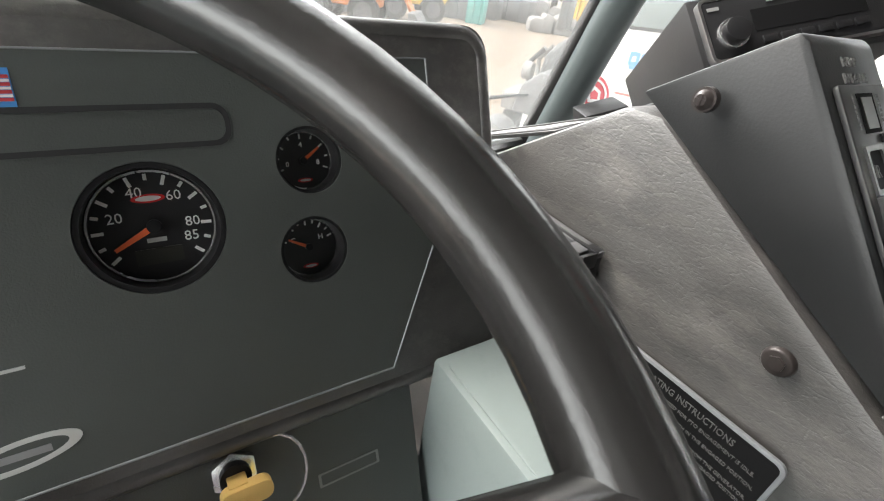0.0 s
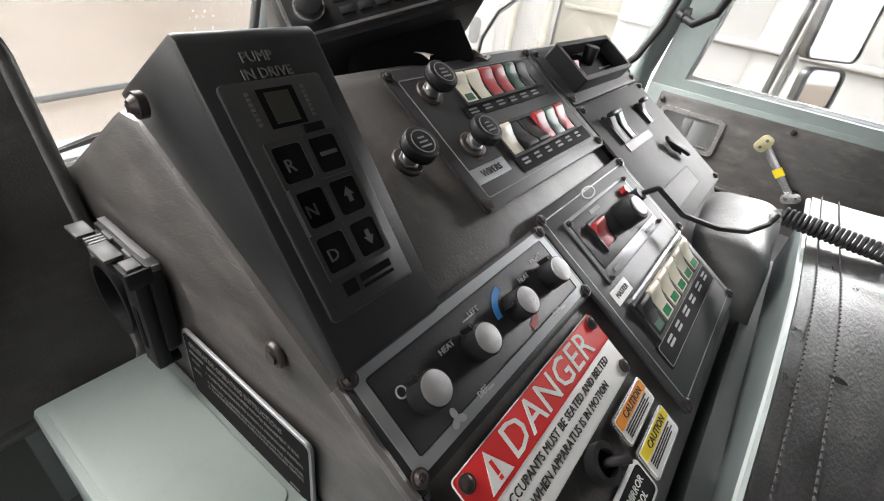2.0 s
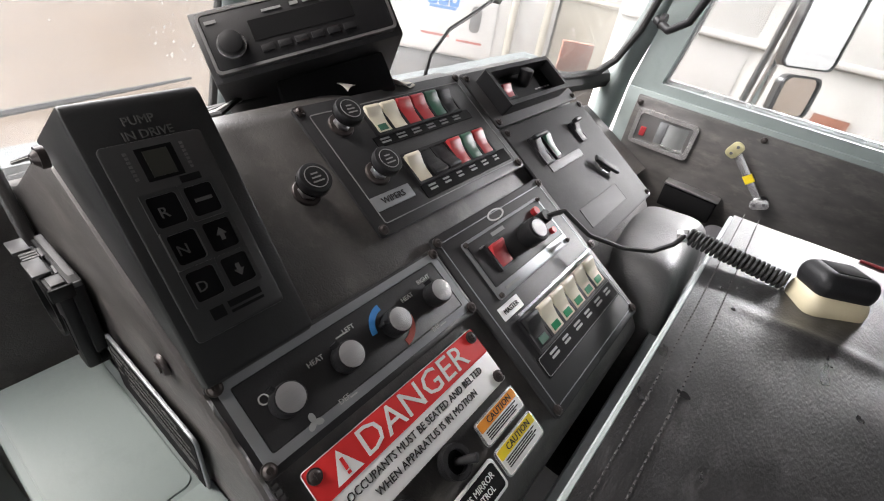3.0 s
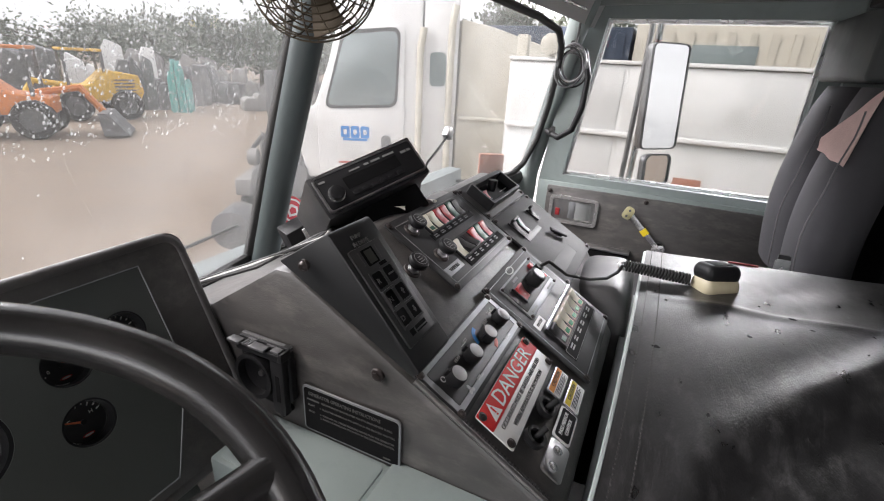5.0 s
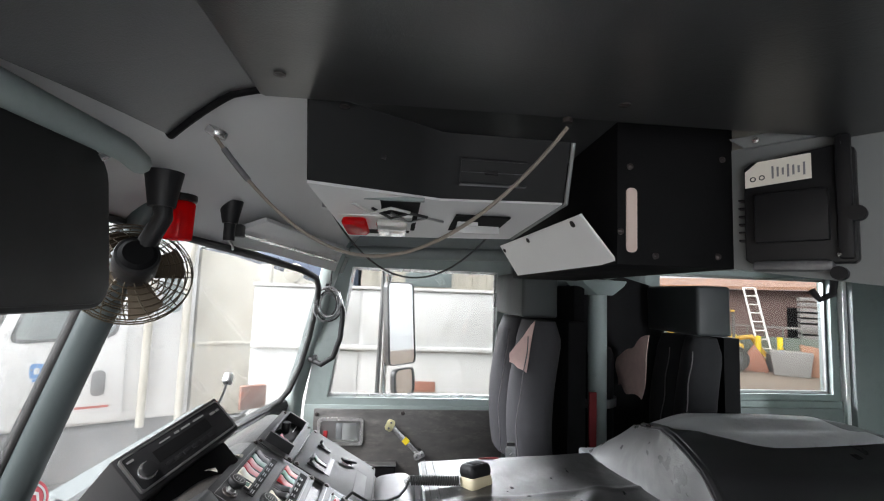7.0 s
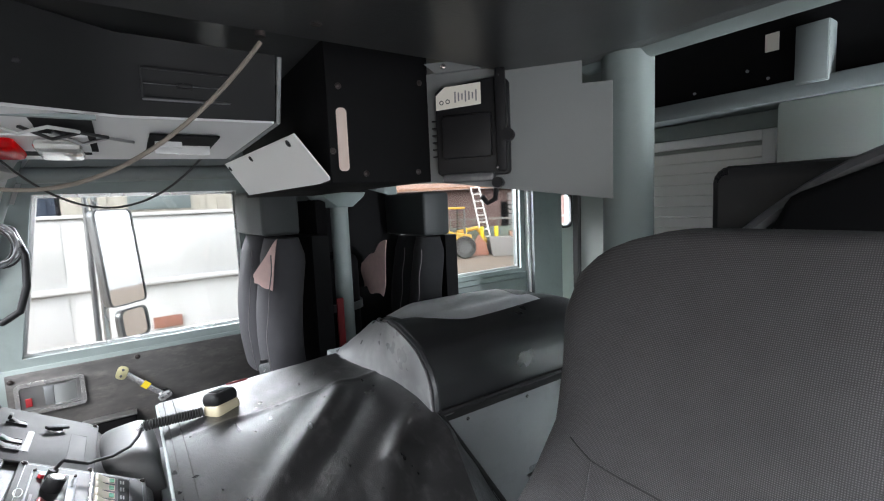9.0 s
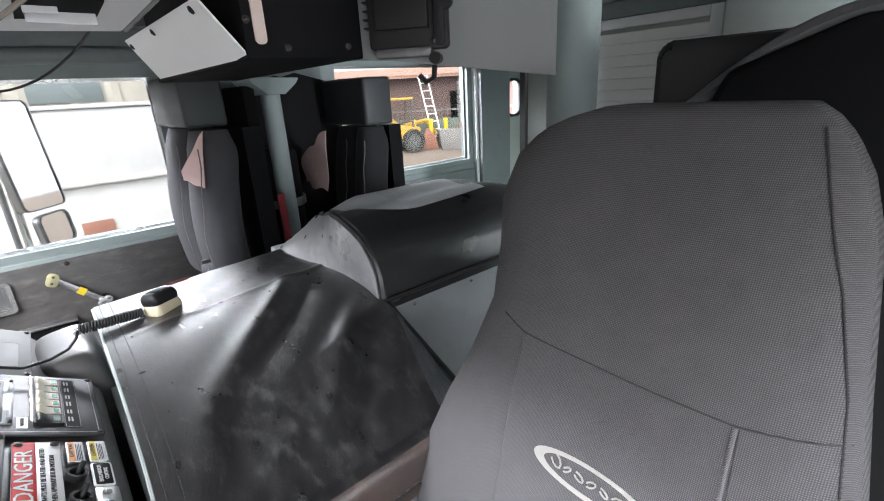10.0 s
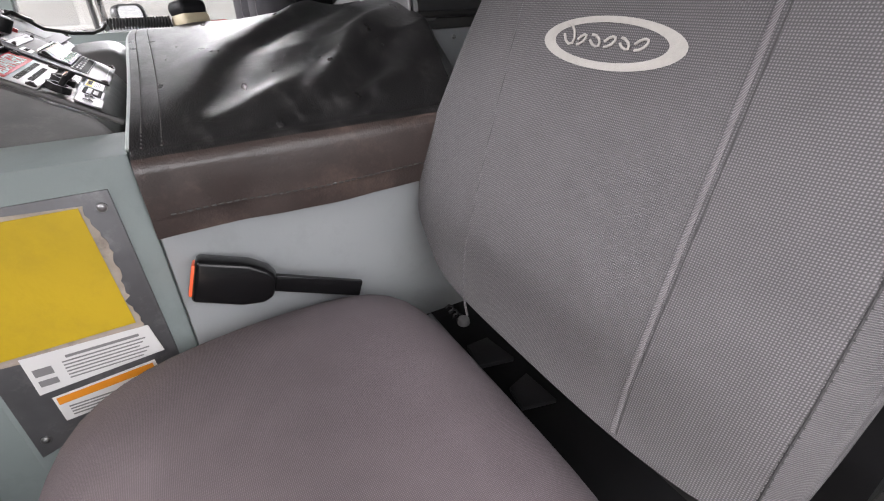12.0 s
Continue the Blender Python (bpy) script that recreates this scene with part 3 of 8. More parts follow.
for sx, nm in ((1, "right"), (-1, "left")):
    ap = thing("windscreen_pillar", "grey-green corner pillar beside the windscreen", "post", (0.946 + sx * 1.2, 0.6, 1.6), kind="structure")
    px = [0.946 + sx * v for v in (1.27, 1.245, 1.17, 1.12)]
    b = bmesh.new()
    tube([(px[0], 0.70, 1.0), (px[1], 0.655, 1.72), (px[1] - 0.01 * sx, 0.60, 1.95), (px[2], 0.53, 2.22), (px[3], 0.47, 2.42)], [0.05, 0.042, 0.036, 0.036, 0.05], 12, into=b)
    part("pillar", b, GREEN, ap)


def screen_pane(name, s):
    """One rounded windscreen pane with its rubber seal; s = 1 is the passenger's side."""
    w = thing(name, "rain-covered windscreen pane in a black rubber seal", "windscreen", (0.946 + s * 0.6, 0.8, 1.7), kind="structure")
    out = [(0.968, 1.70), (1.85, 1.715), (2.07, 1.72), (2.125, 1.76), (2.14, 1.86), (2.10, 1.99), (2.02, 2.14), (1.97, 2.20), (1.90, 2.24), (1.74, 2.262), (1.4, 2.285), (0.966, 2.305)]
    pane, seal = bmesh.new(), []
    inner, outer = [], []
    for x, z in out:
        X = 0.946 + s * (x - 0.946)
        inner.append(pane.verts.new((X, screen_y(X, z), z)))
        outer.append(pane.verts.new((X, screen_y(X, z) + 0.004, z + 0.0014)))
        seal.append((X, screen_y(X, z), z))
    pane.faces.new(inner)
    pane.faces.new(outer[::-1])
    for k in range(len(out)):
        j = (k + 1) % len(out)
        pane.faces.new((inner[k], inner[j], outer[j], outer[k]))
    bmesh.ops.triangulate(pane, faces=pane.faces[:])
    bmesh.ops.recalc_face_normals(pane, faces=pane.faces[:])
    p = part("pane", pane, MISTGLASS if s > 0 else WETGLASS, w, "wet windscreen glass", smooth=20)
    for poly in p.data.polygons:
        poly.use_smooth = False
    p.visible_shadow = False
    part("rubber_seal", tube(seal, 0.0115, 8, closed=True), RUBBER, w)
    return w


screen_pane("windscreen", 1)
screen_pane("windscreen", -1)

# roof
cb = box(-0.6, 2.3, -0.56, 0.75, 2.47, 2.52)
box(-0.6, 2.3, -0.62, -0.56, 2.47, 2.8, into=cb)
box(-0.6, 2.3, -2.8, -0.56, 2.76, 2.8, into=cb)
roof = solid("ceiling", cb, LINER, "dark padded cab ceiling, raised over the rear", "ceiling", kind="structure")
header = thing("windscreen_header", "grey padded panel above the windscreen", "trim", (0.9, 0.6, 2.35), kind="structure")


def header_point(u, v):
    x = -0.5 + 2.66 * u
    z0, y0 = 2.30 - 0.05 * max(0.0, (x - 1.5)) , screen_y(x, 2.30) + 0.01
    p0, p1 = Vector((x, y0, z0)), Vector((x, min(y0 - 0.06, 0.36), 2.47))
    q = p0.lerp(p1, v)
    q.z += 0.035 * math.sin(v * 3.14159)
    return q


part("padding", sheet(header_point, 40, 8, 0.012), HEADPAD, header, smooth=60)


def header_height(x, y):
    """Height of the header padding above a spot."""
    y0 = screen_y(x, 2.30) + 0.01
    y1 = min(y0 - 0.06, 0.36)
    v = max(0.0, min(1.0, (y0 - y) / (y0 - y1)))
    z0 = 2.30 - 0.05 * max(0.0, (x - 1.5))
    return z0 + (2.47 - z0) * v + 0.035 * math.sin(v * 3.14159)


def liner_front(u, v):
    """The headliner's front part, drawn down to the rail; its edge runs slantwise."""
    y = 0.53 - 0.19 * v
    xr = 0.755 - 0.62 * (0.655 - y) if y > 0.44 else 0.62
    x = -0.5 + (xr + 0.5) * u
    return Vector((x, y, header_height(x, y) - 0.022 - 0.008 * math.sin(3.14159 * u)))


part("liner_front", sheet(liner_front, 40, 14, 0.008), LINER, header, "dark headliner edge over the driver", smooth=60)
part("liner_edge", tube([liner_front(1.0, k / 14) for k in range(15)], 0.006, 8), FLATBLACK, header)
part("rail", tube([(-0.45, 0.548, 2.344), (0.3, 0.546, 2.347), (0.60, 0.54, 2.348), (0.67, 0.56, 2.35)], 0.0145, 10), GREEN, header, "pale grey-green rail")

wiper = thing("wiper", "black wiper blade lying low on the windscreen", "wiper", (0.9, 0.93, 1.78), kind="structure")
wpts = [(x, screen_y(x, 1.80) + 0.012, 1.80 - 0.03 * (x - 0.64)) for x in (0.40, 0.55, 0.70, 0.80, 0.883)]
part("blade", tube(wpts, [0.0045, 0.0045, 0.004, 0.003, 0.0022], 6), RUBBER, wiper)
# ---- driver's dash ----
# centre console body: ridge section along x
console = thing("centre_console", "black vinyl-covered centre console with a sloping switch face", "console", (0.9, 0.5, 1.0))
mX = Matrix(((0, 0, 1, 0), (1, 0, 0, 0), (0, 1, 0, 0), (0, 0, 0, 1)))
body = prism([(0.19, 1.52), (0.175, 1.70), (0.19, 1.722), (0.492, 1.899), (0.515, 1.898), (0.63, 1.822), (0.91, 1.69), (0.91, 1.52)], 0.592, 1.012, mX, bevel=0.007)
part("body", body, VINYL, console)
base = prism([(0.24, 1.0), (0.215, 1.52), (0.95, 1.52), (0.95, 1.0)], 0.60, 1.22, mX)
part("lower_body", base, VINYL, console)
# passenger half of the dash: a lower rolled knee edge
pd = prism([(0.245, 1.66), (0.24, 1.73), (0.262, 1.762), (0.492, 1.895), (0.515, 1.895), (0.63, 1.822), (0.91, 1.69), (0.91, 1.60)], 1.012, 1.228, mX, bevel=0.007)
part("passenger_face", pd, VINYL, console)
def knee_point(u, v):
    a, b = 2 * u - 1, 2 * v - 1
    dome = (max(0.0, 1 - abs(a) ** 6) ** 0.5) * (max(0.0, 1 - abs(b) ** 4) ** 0.5)
    return Vector((1.16 + 0.115 * a, 0.215 + 0.062 * b, 1.675 + 0.082 * dome + 0.004 * math.sin(9 * u + 4 * v)))


part("knee_roll", sheet(knee_point, 24, 16), ROLLVINYL, console, "padded vinyl roll with window light put into its pale colour", smooth=70)
part("roll_base", box(1.05, 1.27, 0.16, 0.28, 1.3, 1.69, bevel=0.01), VINYL, console)
part("dash_top", sheet(lambda u, v: Vector((1.23 + 0.89 * u, 0.44 + (0.46 - 0.2 * u) * v, 1.50 + 0.13 * v - 0.03 * u)), 10, 6, 0.02), VINYL, console, "black vinyl dash top")
part("lower_face", box(1.225, 2.08, 0.46, 0.8, 1.0, 1.48, bevel=0.02), VINYL, console)

# driver's instrument pod
pod = thing("instrument_pod", "dark instrument pod with round gauges and a padded hood", "dashboard", (0.27, 0.62, 1.0))
HOODLINE = [(x + 0.269, y + 0.1065) for x, y in rounded(0.65, 0.273, 0.02)]
DIALS = ((0.346, 0.123, 0.0365), (0.439, 0.153, 0.0212), (0.434, 0.094, 0.0222), (0.494, 0.1585, 0.0212))


def holed(outer, holes, z0, z1, m):
    """A flat slab with openings through it."""
    b = bmesh.new()
    loops = []
    for poly in [outer] + holes:
        vs = [b.verts.new((x, y, z0)) for x, y in poly]
        loops += [b.edges.new((vs[k], vs[(k + 1) % len(vs)])) for k in range(len(vs))]
    bmesh.ops.triangle_fill(b, use_beauty=True, use_dissolve=False, edges=loops)
    r = bmesh.ops.extrude_face_region(b, geom=b.faces[:])
    bmesh.ops.translate(b, verts=[v for v in r["geom"] if isinstance(v, bmesh.types.BMVert)], vec=(0, 0, z1 - z0))
    bmesh.ops.recalc_face_normals(b, faces=b.faces[:])
    return merge(bmesh.new(), b, m)


part("hood", prism(HOODLINE, -0.10, -0.022, CLU, bevel=0.009), VINYL, pod, "padded black vinyl hood")
part("hood_lip", holed(HOODLINE, [[(0.525, 0.21), (0.525, 0.095), (0.476, 0.0), (0.064, 0.0), (0.015, 0.095), (0.015, 0.21)]], -0.024, 0.0, CLU), VINYL, pod, "padded hood edge", smooth=30)
part("hood_roll", tube([CLU @ Vector((x, y, -0.004)) for x, y in [(0.269 + (a - 0.269) * 0.985, 0.1065 + (b - 0.1065) * 0.965) for a, b in HOODLINE]], 0.0065, 10, closed=True), VINYL, pod, "rounded vinyl edge")
face = [(0.533, 0.217), (0.533, 0.095), (0.48, -0.008), (0.06, -0.008), (0.007, 0.095), (0.007, 0.217)]
part("face_panel", holed(face, [[(x + r * 1.02 * math.cos(6.28318 * k / 40), w + r * 1.02 * math.sin(6.28318 * k / 40)) for k in range(40)] for x, w, r in DIALS], 0.001, 0.006, CLU), DASHFACE, pod, "flat charcoal gauge panel", smooth=30)
lower = prism([(-0.056, -0.45), (0.5, -0.45), (0.5, -0.03), (-0.056, -0.03)], -0.14, -0.012, CLU)
part("lower_panel", lower, DASHFACE, pod)

# pale grey box beside the column
kick = thing("side_box", "pale grey-green painted metal box beside the console", "box", (0.55, 0.45, 1.0))
kb = prism([(0.504, 0.548), (0.504, 0.36), (0.5905, 0.36), (0.5905, 0.548)], 1.0, 1.693, bevel=0.004)
part("body", kb, GREEN, kick)
part("lid", prism([(x_ + 0.547, y_ + 0.454) for x_, y_ in rounded(0.074, 0.172, 0.008)], 1.692, 1.6945, bevel=0.001), GREEN, kick)

# engine tunnel and its cover
TUNNELPAINT = material("pale_grey_tunnel_paint", (0.26, 0.275, 0.28), 0.5, vary=0.07, scale=6, bump=0.06, bump_scale=260, dirt=(0.15, 0.16, 0.16), dirt_amount=0.25, dirt_scale=18, spec=0.35)
tunnel = thing("engine_tunnel", "grey-green painted engine tunnel between the seats", "engine cover", (0.9, -0.4, 1.0))
part("front_body", box(0.485, 1.245, -0.28, 0.1625, 1.0, 1.676, bevel=0.006), TUNNELPAINT, tunnel)
part("rear_body", box(0.758, 1.30, -1.15, -0.281, 1.0, 1.798, bevel=0.006), TUNNELPAINT, tunnel)
part("flange", box(0.746, 0.758, -1.15, -0.31, 1.776, 1.794, bevel=0.002), RUBBER, tunnel, "dark rubber flange")
part("ledge", box(0.486, 0.592, 0.163, 0.36, 1.0, 1.703, bevel=0.004), GREEN, tunnel)


# soft folds drawn towards the driver's edge: middle, direction and size
FOLDS = ((0.90, -0.14, 142, 0.017, 0.028, 0.12), (0.60, -0.11, 137, 0.015, 0.026, 0.13), (0.535, -0.13, 125, 0.011, 0.02, 0.07), (0.63, 0.09, 150, 0.011, 0.03, 0.09),
         (0.76, 0.0, 138, 0.008, 0.03, 0.10), (0.72, -0.21, 132, 0.011, 0.024, 0.09), (1.10, 0.0, 165, 0.004, 0.04, 0.14), (0.565, 0.0, 122, 0.006, 0.02, 0.06))


def smooth_step(a, b, v):
    k = max(0.0, min(1.0, (v - a) / (b - a)))
    return k * k * (3 - 2 * k)


def cover_z(x, y):
    """Height of the padded cover over the tunnel: a slope up from the driver's edge to a flat shelf, with folds."""
    u = max(0.0, min(1.0, (x - 0.485) / 0.8))
    edge = 1.697 + 0.048 * (1 - math.exp(-u * 9)) + 0.042 * smooth_step(0.08, 0.66, u) - 0.012 * u
    rear = (0.056 - 0.034 * smooth_step(0.4, 0.9, u)) * max(0.0, min(1.0, (0.16 - y) / 0.45)) * min(1.0, u * 4)
    fold = 0.0028 * math.exp(-((x - 1.005 - 0.05 * y) / 0.011) ** 2)
    for fx, fy, an, h, w, l in FOLDS:
        c, d = math.cos(radians(an)), math.sin(radians(an))
        along, across = (x - fx) * c + (y - fy) * d, -(x - fx) * d + (y - fy) * c
        across += 0.9 * along * along
        fold += h * math.exp(-(along / l) ** 2) * (math.exp(-(across / w) ** 2) - 0.55 * math.exp(-((across - 1.7 * w) / (1.3 * w)) ** 2))
    fold += 0.0012 * math.sin(31 * x + 17 * y + 2 * math.sin(12 * x)) * math.sin(23 * y + 9 * x)
    soft = min(1.0, u * 12) * min(1.0, max(0.0, (0.14 - y) * 12))
    return edge + rear + fold * soft


cov = thing("tunnel_cover", "worn black vinyl cover with stitched edges over the engine tunnel", "cover", (0.9, -0.1, 1.7))


def front_edge(x):
    """How far forward the cover reaches; it sags forward towards the driver's corner."""
    return 0.147 + 0.015 * math.exp(-max(0.0, x - 0.496) / 0.12)


def rear_edge(x):
    """Where the cover ends: at the hump's face, less far back beside the driver."""
    return -0.232 - 0.059 * smooth_step(0.48, 0.752, x)


def cover_point(u, v):
    """The cover in one piece: hanging flap, soft edge and padded top."""
    x = 0.496 + 0.756 * max(0.0, u - 0.22) / 0.78
    y = front_edge(x) * (1 - v) + rear_edge(x) * v
    bag = 0.0015 * math.sin(11 * v) + 0.0008 * math.sin(31 * v + 1)
    if u < 0.16:
        k = u / 0.16
        return Vector((0.474 - 0.006 * math.sin(2 * k) + bag * (1 - k), y, 1.612 + 0.0015 * math.sin(9 * v) + (1.688 - 1.612) * k))
    if u < 0.22:
        a = (u - 0.16) / 0.06 * 1.5708
        z1 = cover_z(0.496, y)
        return Vector((0.4695 + 0.0265 * (1 - math.cos(a)), y, 1.688 + (z1 - 1.688) * math.sin(a)))
    return Vector((x, y, cover_z(x, y)))


part("top", sheet(lambda u, v: cover_point(0.19 + 0.81 * u, v), 150, 100), COVER, cov, smooth=70)
part("flap", sheet(lambda u, v: cover_point(0.19 * u, v), 24, 60), FLAPVINYL, cov, "brown-toned hanging flap", smooth=70)
part("front_plate", sheet(lambda u, v: Vector((0.488 + 0.757 * u, 0.141, 1.45 + (cover_z(0.488 + 0.757 * u, 0.146) - 0.005 - 1.45) * v)), 40, 2, 0.003), GREEN, tunnel)


def drape_point(u, v):
    """The cover's corner, pulled down from its rear edge to the piping beside the seat."""
    x = 0.752 - 0.278 * u
    a = Vector((x, rear_edge(x), cover_z(max(x, 0.496), rear_edge(x)) if x > 0.5 else 1.69))
    b = Vector((0.750, -0.292 - 0.19 * u, 1.806 - 0.294 * u))
    return a.lerp(b, v) + Vector((-0.006, -0.004, 0.004)) * math.sin(3.14159 * v) * math.sin(3.14159 * min(1.0, u * 1.2)) * (1 + 0.4 * math.sin(14 * u))


part("rear_drape", sheet(drape_point, 24, 18), COVER, cov, smooth=80)

# raised rear hump
ARCH = [(0.746, 1.797), (0.7475, 1.825), (0.752, 1.855), (0.766, 1.882), (0.798, 1.914), (0.84, 1.932), (0.89, 1.947), (0.925, 1.95), (0.97, 1.938), (1.05, 1.917), (1.15, 1.895), (1.23, 1.876), (1.265, 1.855), (1.28, 1.82), (1.285, 1.775)]


def hump_front(x):
    """Where the hump's arched front edge stands: square beside the driver, then running back towards the far side."""
    return -0.287 - 0.36 * max(0.0, min(x, 1.25) - 0.91)


def arch_point(u):
    """A point of the hump's arched section, u from 0 to 1 along it."""
    lens = [math.dist(a, b) for a, b in zip(ARCH, ARCH[1:])]
    d = u * sum(lens)
    for (a, b), l in zip(zip(ARCH, ARCH[1:]), lens):
        if d <= l + 1e-9:
            return a[0] + (b[0] - a[0]) * d / l, a[1] + (b[1] - a[1]) * d / l
        d -= l
    return ARCH[-1]


def hump_fill(x, z, y):
    """The hump's surface: the arch, filled out to a flatter top behind its front edge."""
    k = smooth_step(hump_front(x) - 0.013, hump_front(x) - 0.143, y)
    s = smooth_step(0.95, 1.06, x)
    end = max(0.0, min(1.0, (-0.70 - y) / 0.42))
    z += 0.028 * k * s * max(0.0, min(1.0, (1.285 - x) / 0.05)) - 0.006 * smooth_step(0.78, 0.84, x) * math.sin(3.14159 * min(1.0, (-0.29 - y) / 0.5)) * (1 - s)
    return 1.77 + (z - 1.77) * (1 - end * end)


def hump_z(x, y):
    for (xa, za), (xb, zb) in zip(ARCH, ARCH[1:]):
        if x <= xb:
            return hump_fill(x, za + (zb - za) * (x - xa) / (xb - xa), y)
    return hump_fill(x, ARCH[-1][1], y)


def hump_skin(u, v):
    x, z = arch_point(u)
    y = hump_front(x) - 0.001 + (-1.12 - hump_front(x)) * v
    return Vector((x, y, hump_fill(x, z, y)))


def crease_z(x):
    """Height at which the cover meets the hump's front face."""
    return cover_z(x, rear_edge(x)) - 0.006


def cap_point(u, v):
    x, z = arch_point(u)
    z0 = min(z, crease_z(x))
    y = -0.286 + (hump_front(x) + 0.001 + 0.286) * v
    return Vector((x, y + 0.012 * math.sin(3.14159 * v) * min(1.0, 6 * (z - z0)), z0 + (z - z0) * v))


hump = thing("engine_hump", "raised black vinyl-covered hump behind the tunnel cover", "engine cover", (1.0, -0.7, 1.8))
part("padding", sheet(hump_skin, 60, 40), HUMP, hump, smooth=50)


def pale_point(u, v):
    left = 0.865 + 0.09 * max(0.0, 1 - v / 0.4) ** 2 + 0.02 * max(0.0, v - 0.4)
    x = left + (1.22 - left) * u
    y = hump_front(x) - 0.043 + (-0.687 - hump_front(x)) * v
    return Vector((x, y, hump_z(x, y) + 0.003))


part("top_panel", sheet(pale_point, 20, 24), PALETOP, hump, "dusty top with sky reflection put into its pale colour", smooth=60)
part("front_cap", sheet(cap_point, 44, 12), HUMPCAP, hump, "scuffed front face with windscreen sheen put into its pale colour", smooth=60)
part("edge_bead", tube([(x + 0.002, hump_front(x) - 0.011, z - 0.001) for x, z in map(arch_point, [k / 40 for k in range(29)])], 0.009, 8), HUMP, hump, "broad black edge binding")
part("edge_piping", tube([(x, hump_front(x), z + 0.002) for x, z in map(arch_point, [k / 40 for k in range(29)])], 0.0018, 6), PIPING, hump)

# ---- steering wheel ----
wheel = thing("steering_wheel", "large black four-spoke steering wheel", "steering wheel", (0.234, 0.403, 1.869))
WM = T((0.234, 0.403, 1.869)) @ Matrix.Rotation(radians(90 - 63.6), 4, "X")
ring = [(0.2 * math.cos(6.28318 * k / 72), 0.2 * math.sin(6.28318 * k / 72), 0) for k in range(72)]
part("rim", tube(ring, 0.0175, 18, closed=True, m=WM), SKIN, wheel, "worn black vinyl rim")
part("hub", cyl(0.06, -0.05, 0.0, WM, r2=0.05, bevel=0.006), PLASTIC, wheel)
for a in (-15, 195, -60, 240):
    part("spoke", tube([WM @ Vector((0.05 * math.cos(radians(a)), 0.05 * math.sin(radians(a)), -0.02)), WM @ Vector((0.13 * math.cos(radians(a)), 0.13 * math.sin(radians(a)), -0.012)), WM @ Vector((0.195 * math.cos(radians(a)), 0.195 * math.sin(radians(a)), 0))], [0.012, 0.013, 0.0165], 12), SKIN, wheel)
part("column", tube([WM @ Vector((0, 0, -0.04)), WM @ Vector((0, 0, -0.5))], 0.035, 16), PLASTIC, wheel)

# ---- driver's seat ----
def seat_y(z):
    return -0.19 - 0.3 * (z - 1.80)


dseat = thing("driver_seat", "high-backed grey cloth driver's seat with a dark shaded top", "seat", (0.21, 0.0, 1.0))
edge = [(1.50, -0.015, 0.36), (1.53, -0.018, 0.43), (1.57, -0.02, 0.485), (1.62, -0.021, 0.50), (1.70, -0.014, 0.49), (1.77, -0.004, 0.468), (1.85, 0.014, 0.436), (1.93, 0.03, 0.413), (2.0, 0.042, 0.418), (2.06, 0.052, 0.43), (2.11, 0.069, 0.42), (2.14, 0.087, 0.392), (2.155, 0.10, 0.36), (2.167, 0.12, 0.31)]


def seat_edge(z):
    for (z0, a0, b0), (z1, a1, b1) in zip(edge, edge[1:]):
        if z <= z1:
            k = max(0, (z - z0) / (z1 - z0))
            return a0 + (a1 - a0) * k, b0 + (b1 - b0) * k
    return edge[-1][1:]


def seat_skin(x, z, lift=0.0):
    """A point on the front of the backrest."""
    a, b = seat_edge(z)
    s = max(-1.0, min(1.0, (x - (a + b) / 2) / ((b - a) / 2)))
    k = (1 - abs(s) ** 3.2) ** 0.45 if abs(s) < 1 else 0.0
    top = 1.0 - min(1.0, max(0.0, (z - 2.015) / 0.153) ** 2)
    tuck = 0.01 * max(0.0, (1.61 - z) / 0.085) ** 2
    return Vector((x, seat_y(z) - 0.045 + 0.045 * k * top - tuck + lift, z))


bk = bmesh.new()
ringz = [1.53 + 0.638 * k / 56 for k in range(57)]
rows = []
for z in ringz:
    a, b = seat_edge(z)
    front = [seat_skin((a + b) / 2 + (b - a) / 2 * math.sin(1.5708 * (2 * i / 28 - 1)), z) for i in range(29)]
    back = [Vector((p_.x, seat_y(z) - 0.045 - 0.07 * (1 - (2 * i / 28 - 1) ** 4) ** 0.5, z)) for i, p_ in enumerate(front)][1:-1][::-1]
    rows.append([bk.verts.new(v) for v in front + back])
for r0, r1 in zip(rows, rows[1:]):
    n = len(r0)
    for i in range(n):
        bk.faces.new((r0[i], r0[(i + 1) % n], r1[(i + 1) % n], r1[i]))
bk.faces.new(rows[-1])
bk.faces.new(rows[0][::-1])
bmesh.ops.recalc_face_normals(bk, faces=bk.faces[:])
back_ob = part("backrest", bk, FABRIC, dseat, "ribbed grey cloth backrest", smooth=70)
def seam(pts, r=0.0009, mat=THREAD, name="seam", lift=0.0):
    return part(name, tube([seat_skin(x, z, lift) for x, z in pts], r, 6), mat, back_ob)


def steps(pts, n):
    out = []
    for (x0, z0), (x1, z1) in zip(pts, pts[1:]):
        out += [(x0 + (x1 - x0) * k / n, z0 + (z1 - z0) * k / n) for k in range(n)]
    return out + [pts[-1]]


seam(steps([(0.368, 1.928), (0.331, 1.918), (0.2, 1.916), (0.104, 1.915), (0.034, 1.923)], 6))
seam(steps([(0.331, 1.918), (0.33, 1.83), (0.325, 1.7), (0.317, 1.588), (0.30, 1.51)], 5), 0.0014, FABRIC)
part("twill_band", sheet(lambda u, v: seat_skin(0.104 - 0.015 * v ** 1.2 + 0.0042 * (u - 0.5), 1.914 - 0.379 * v, 0.0006 + 0.0008 * math.sin(3.14159 * u)), 4, 60), FABRICBAND, back_ob, "paler twill band", smooth=80)
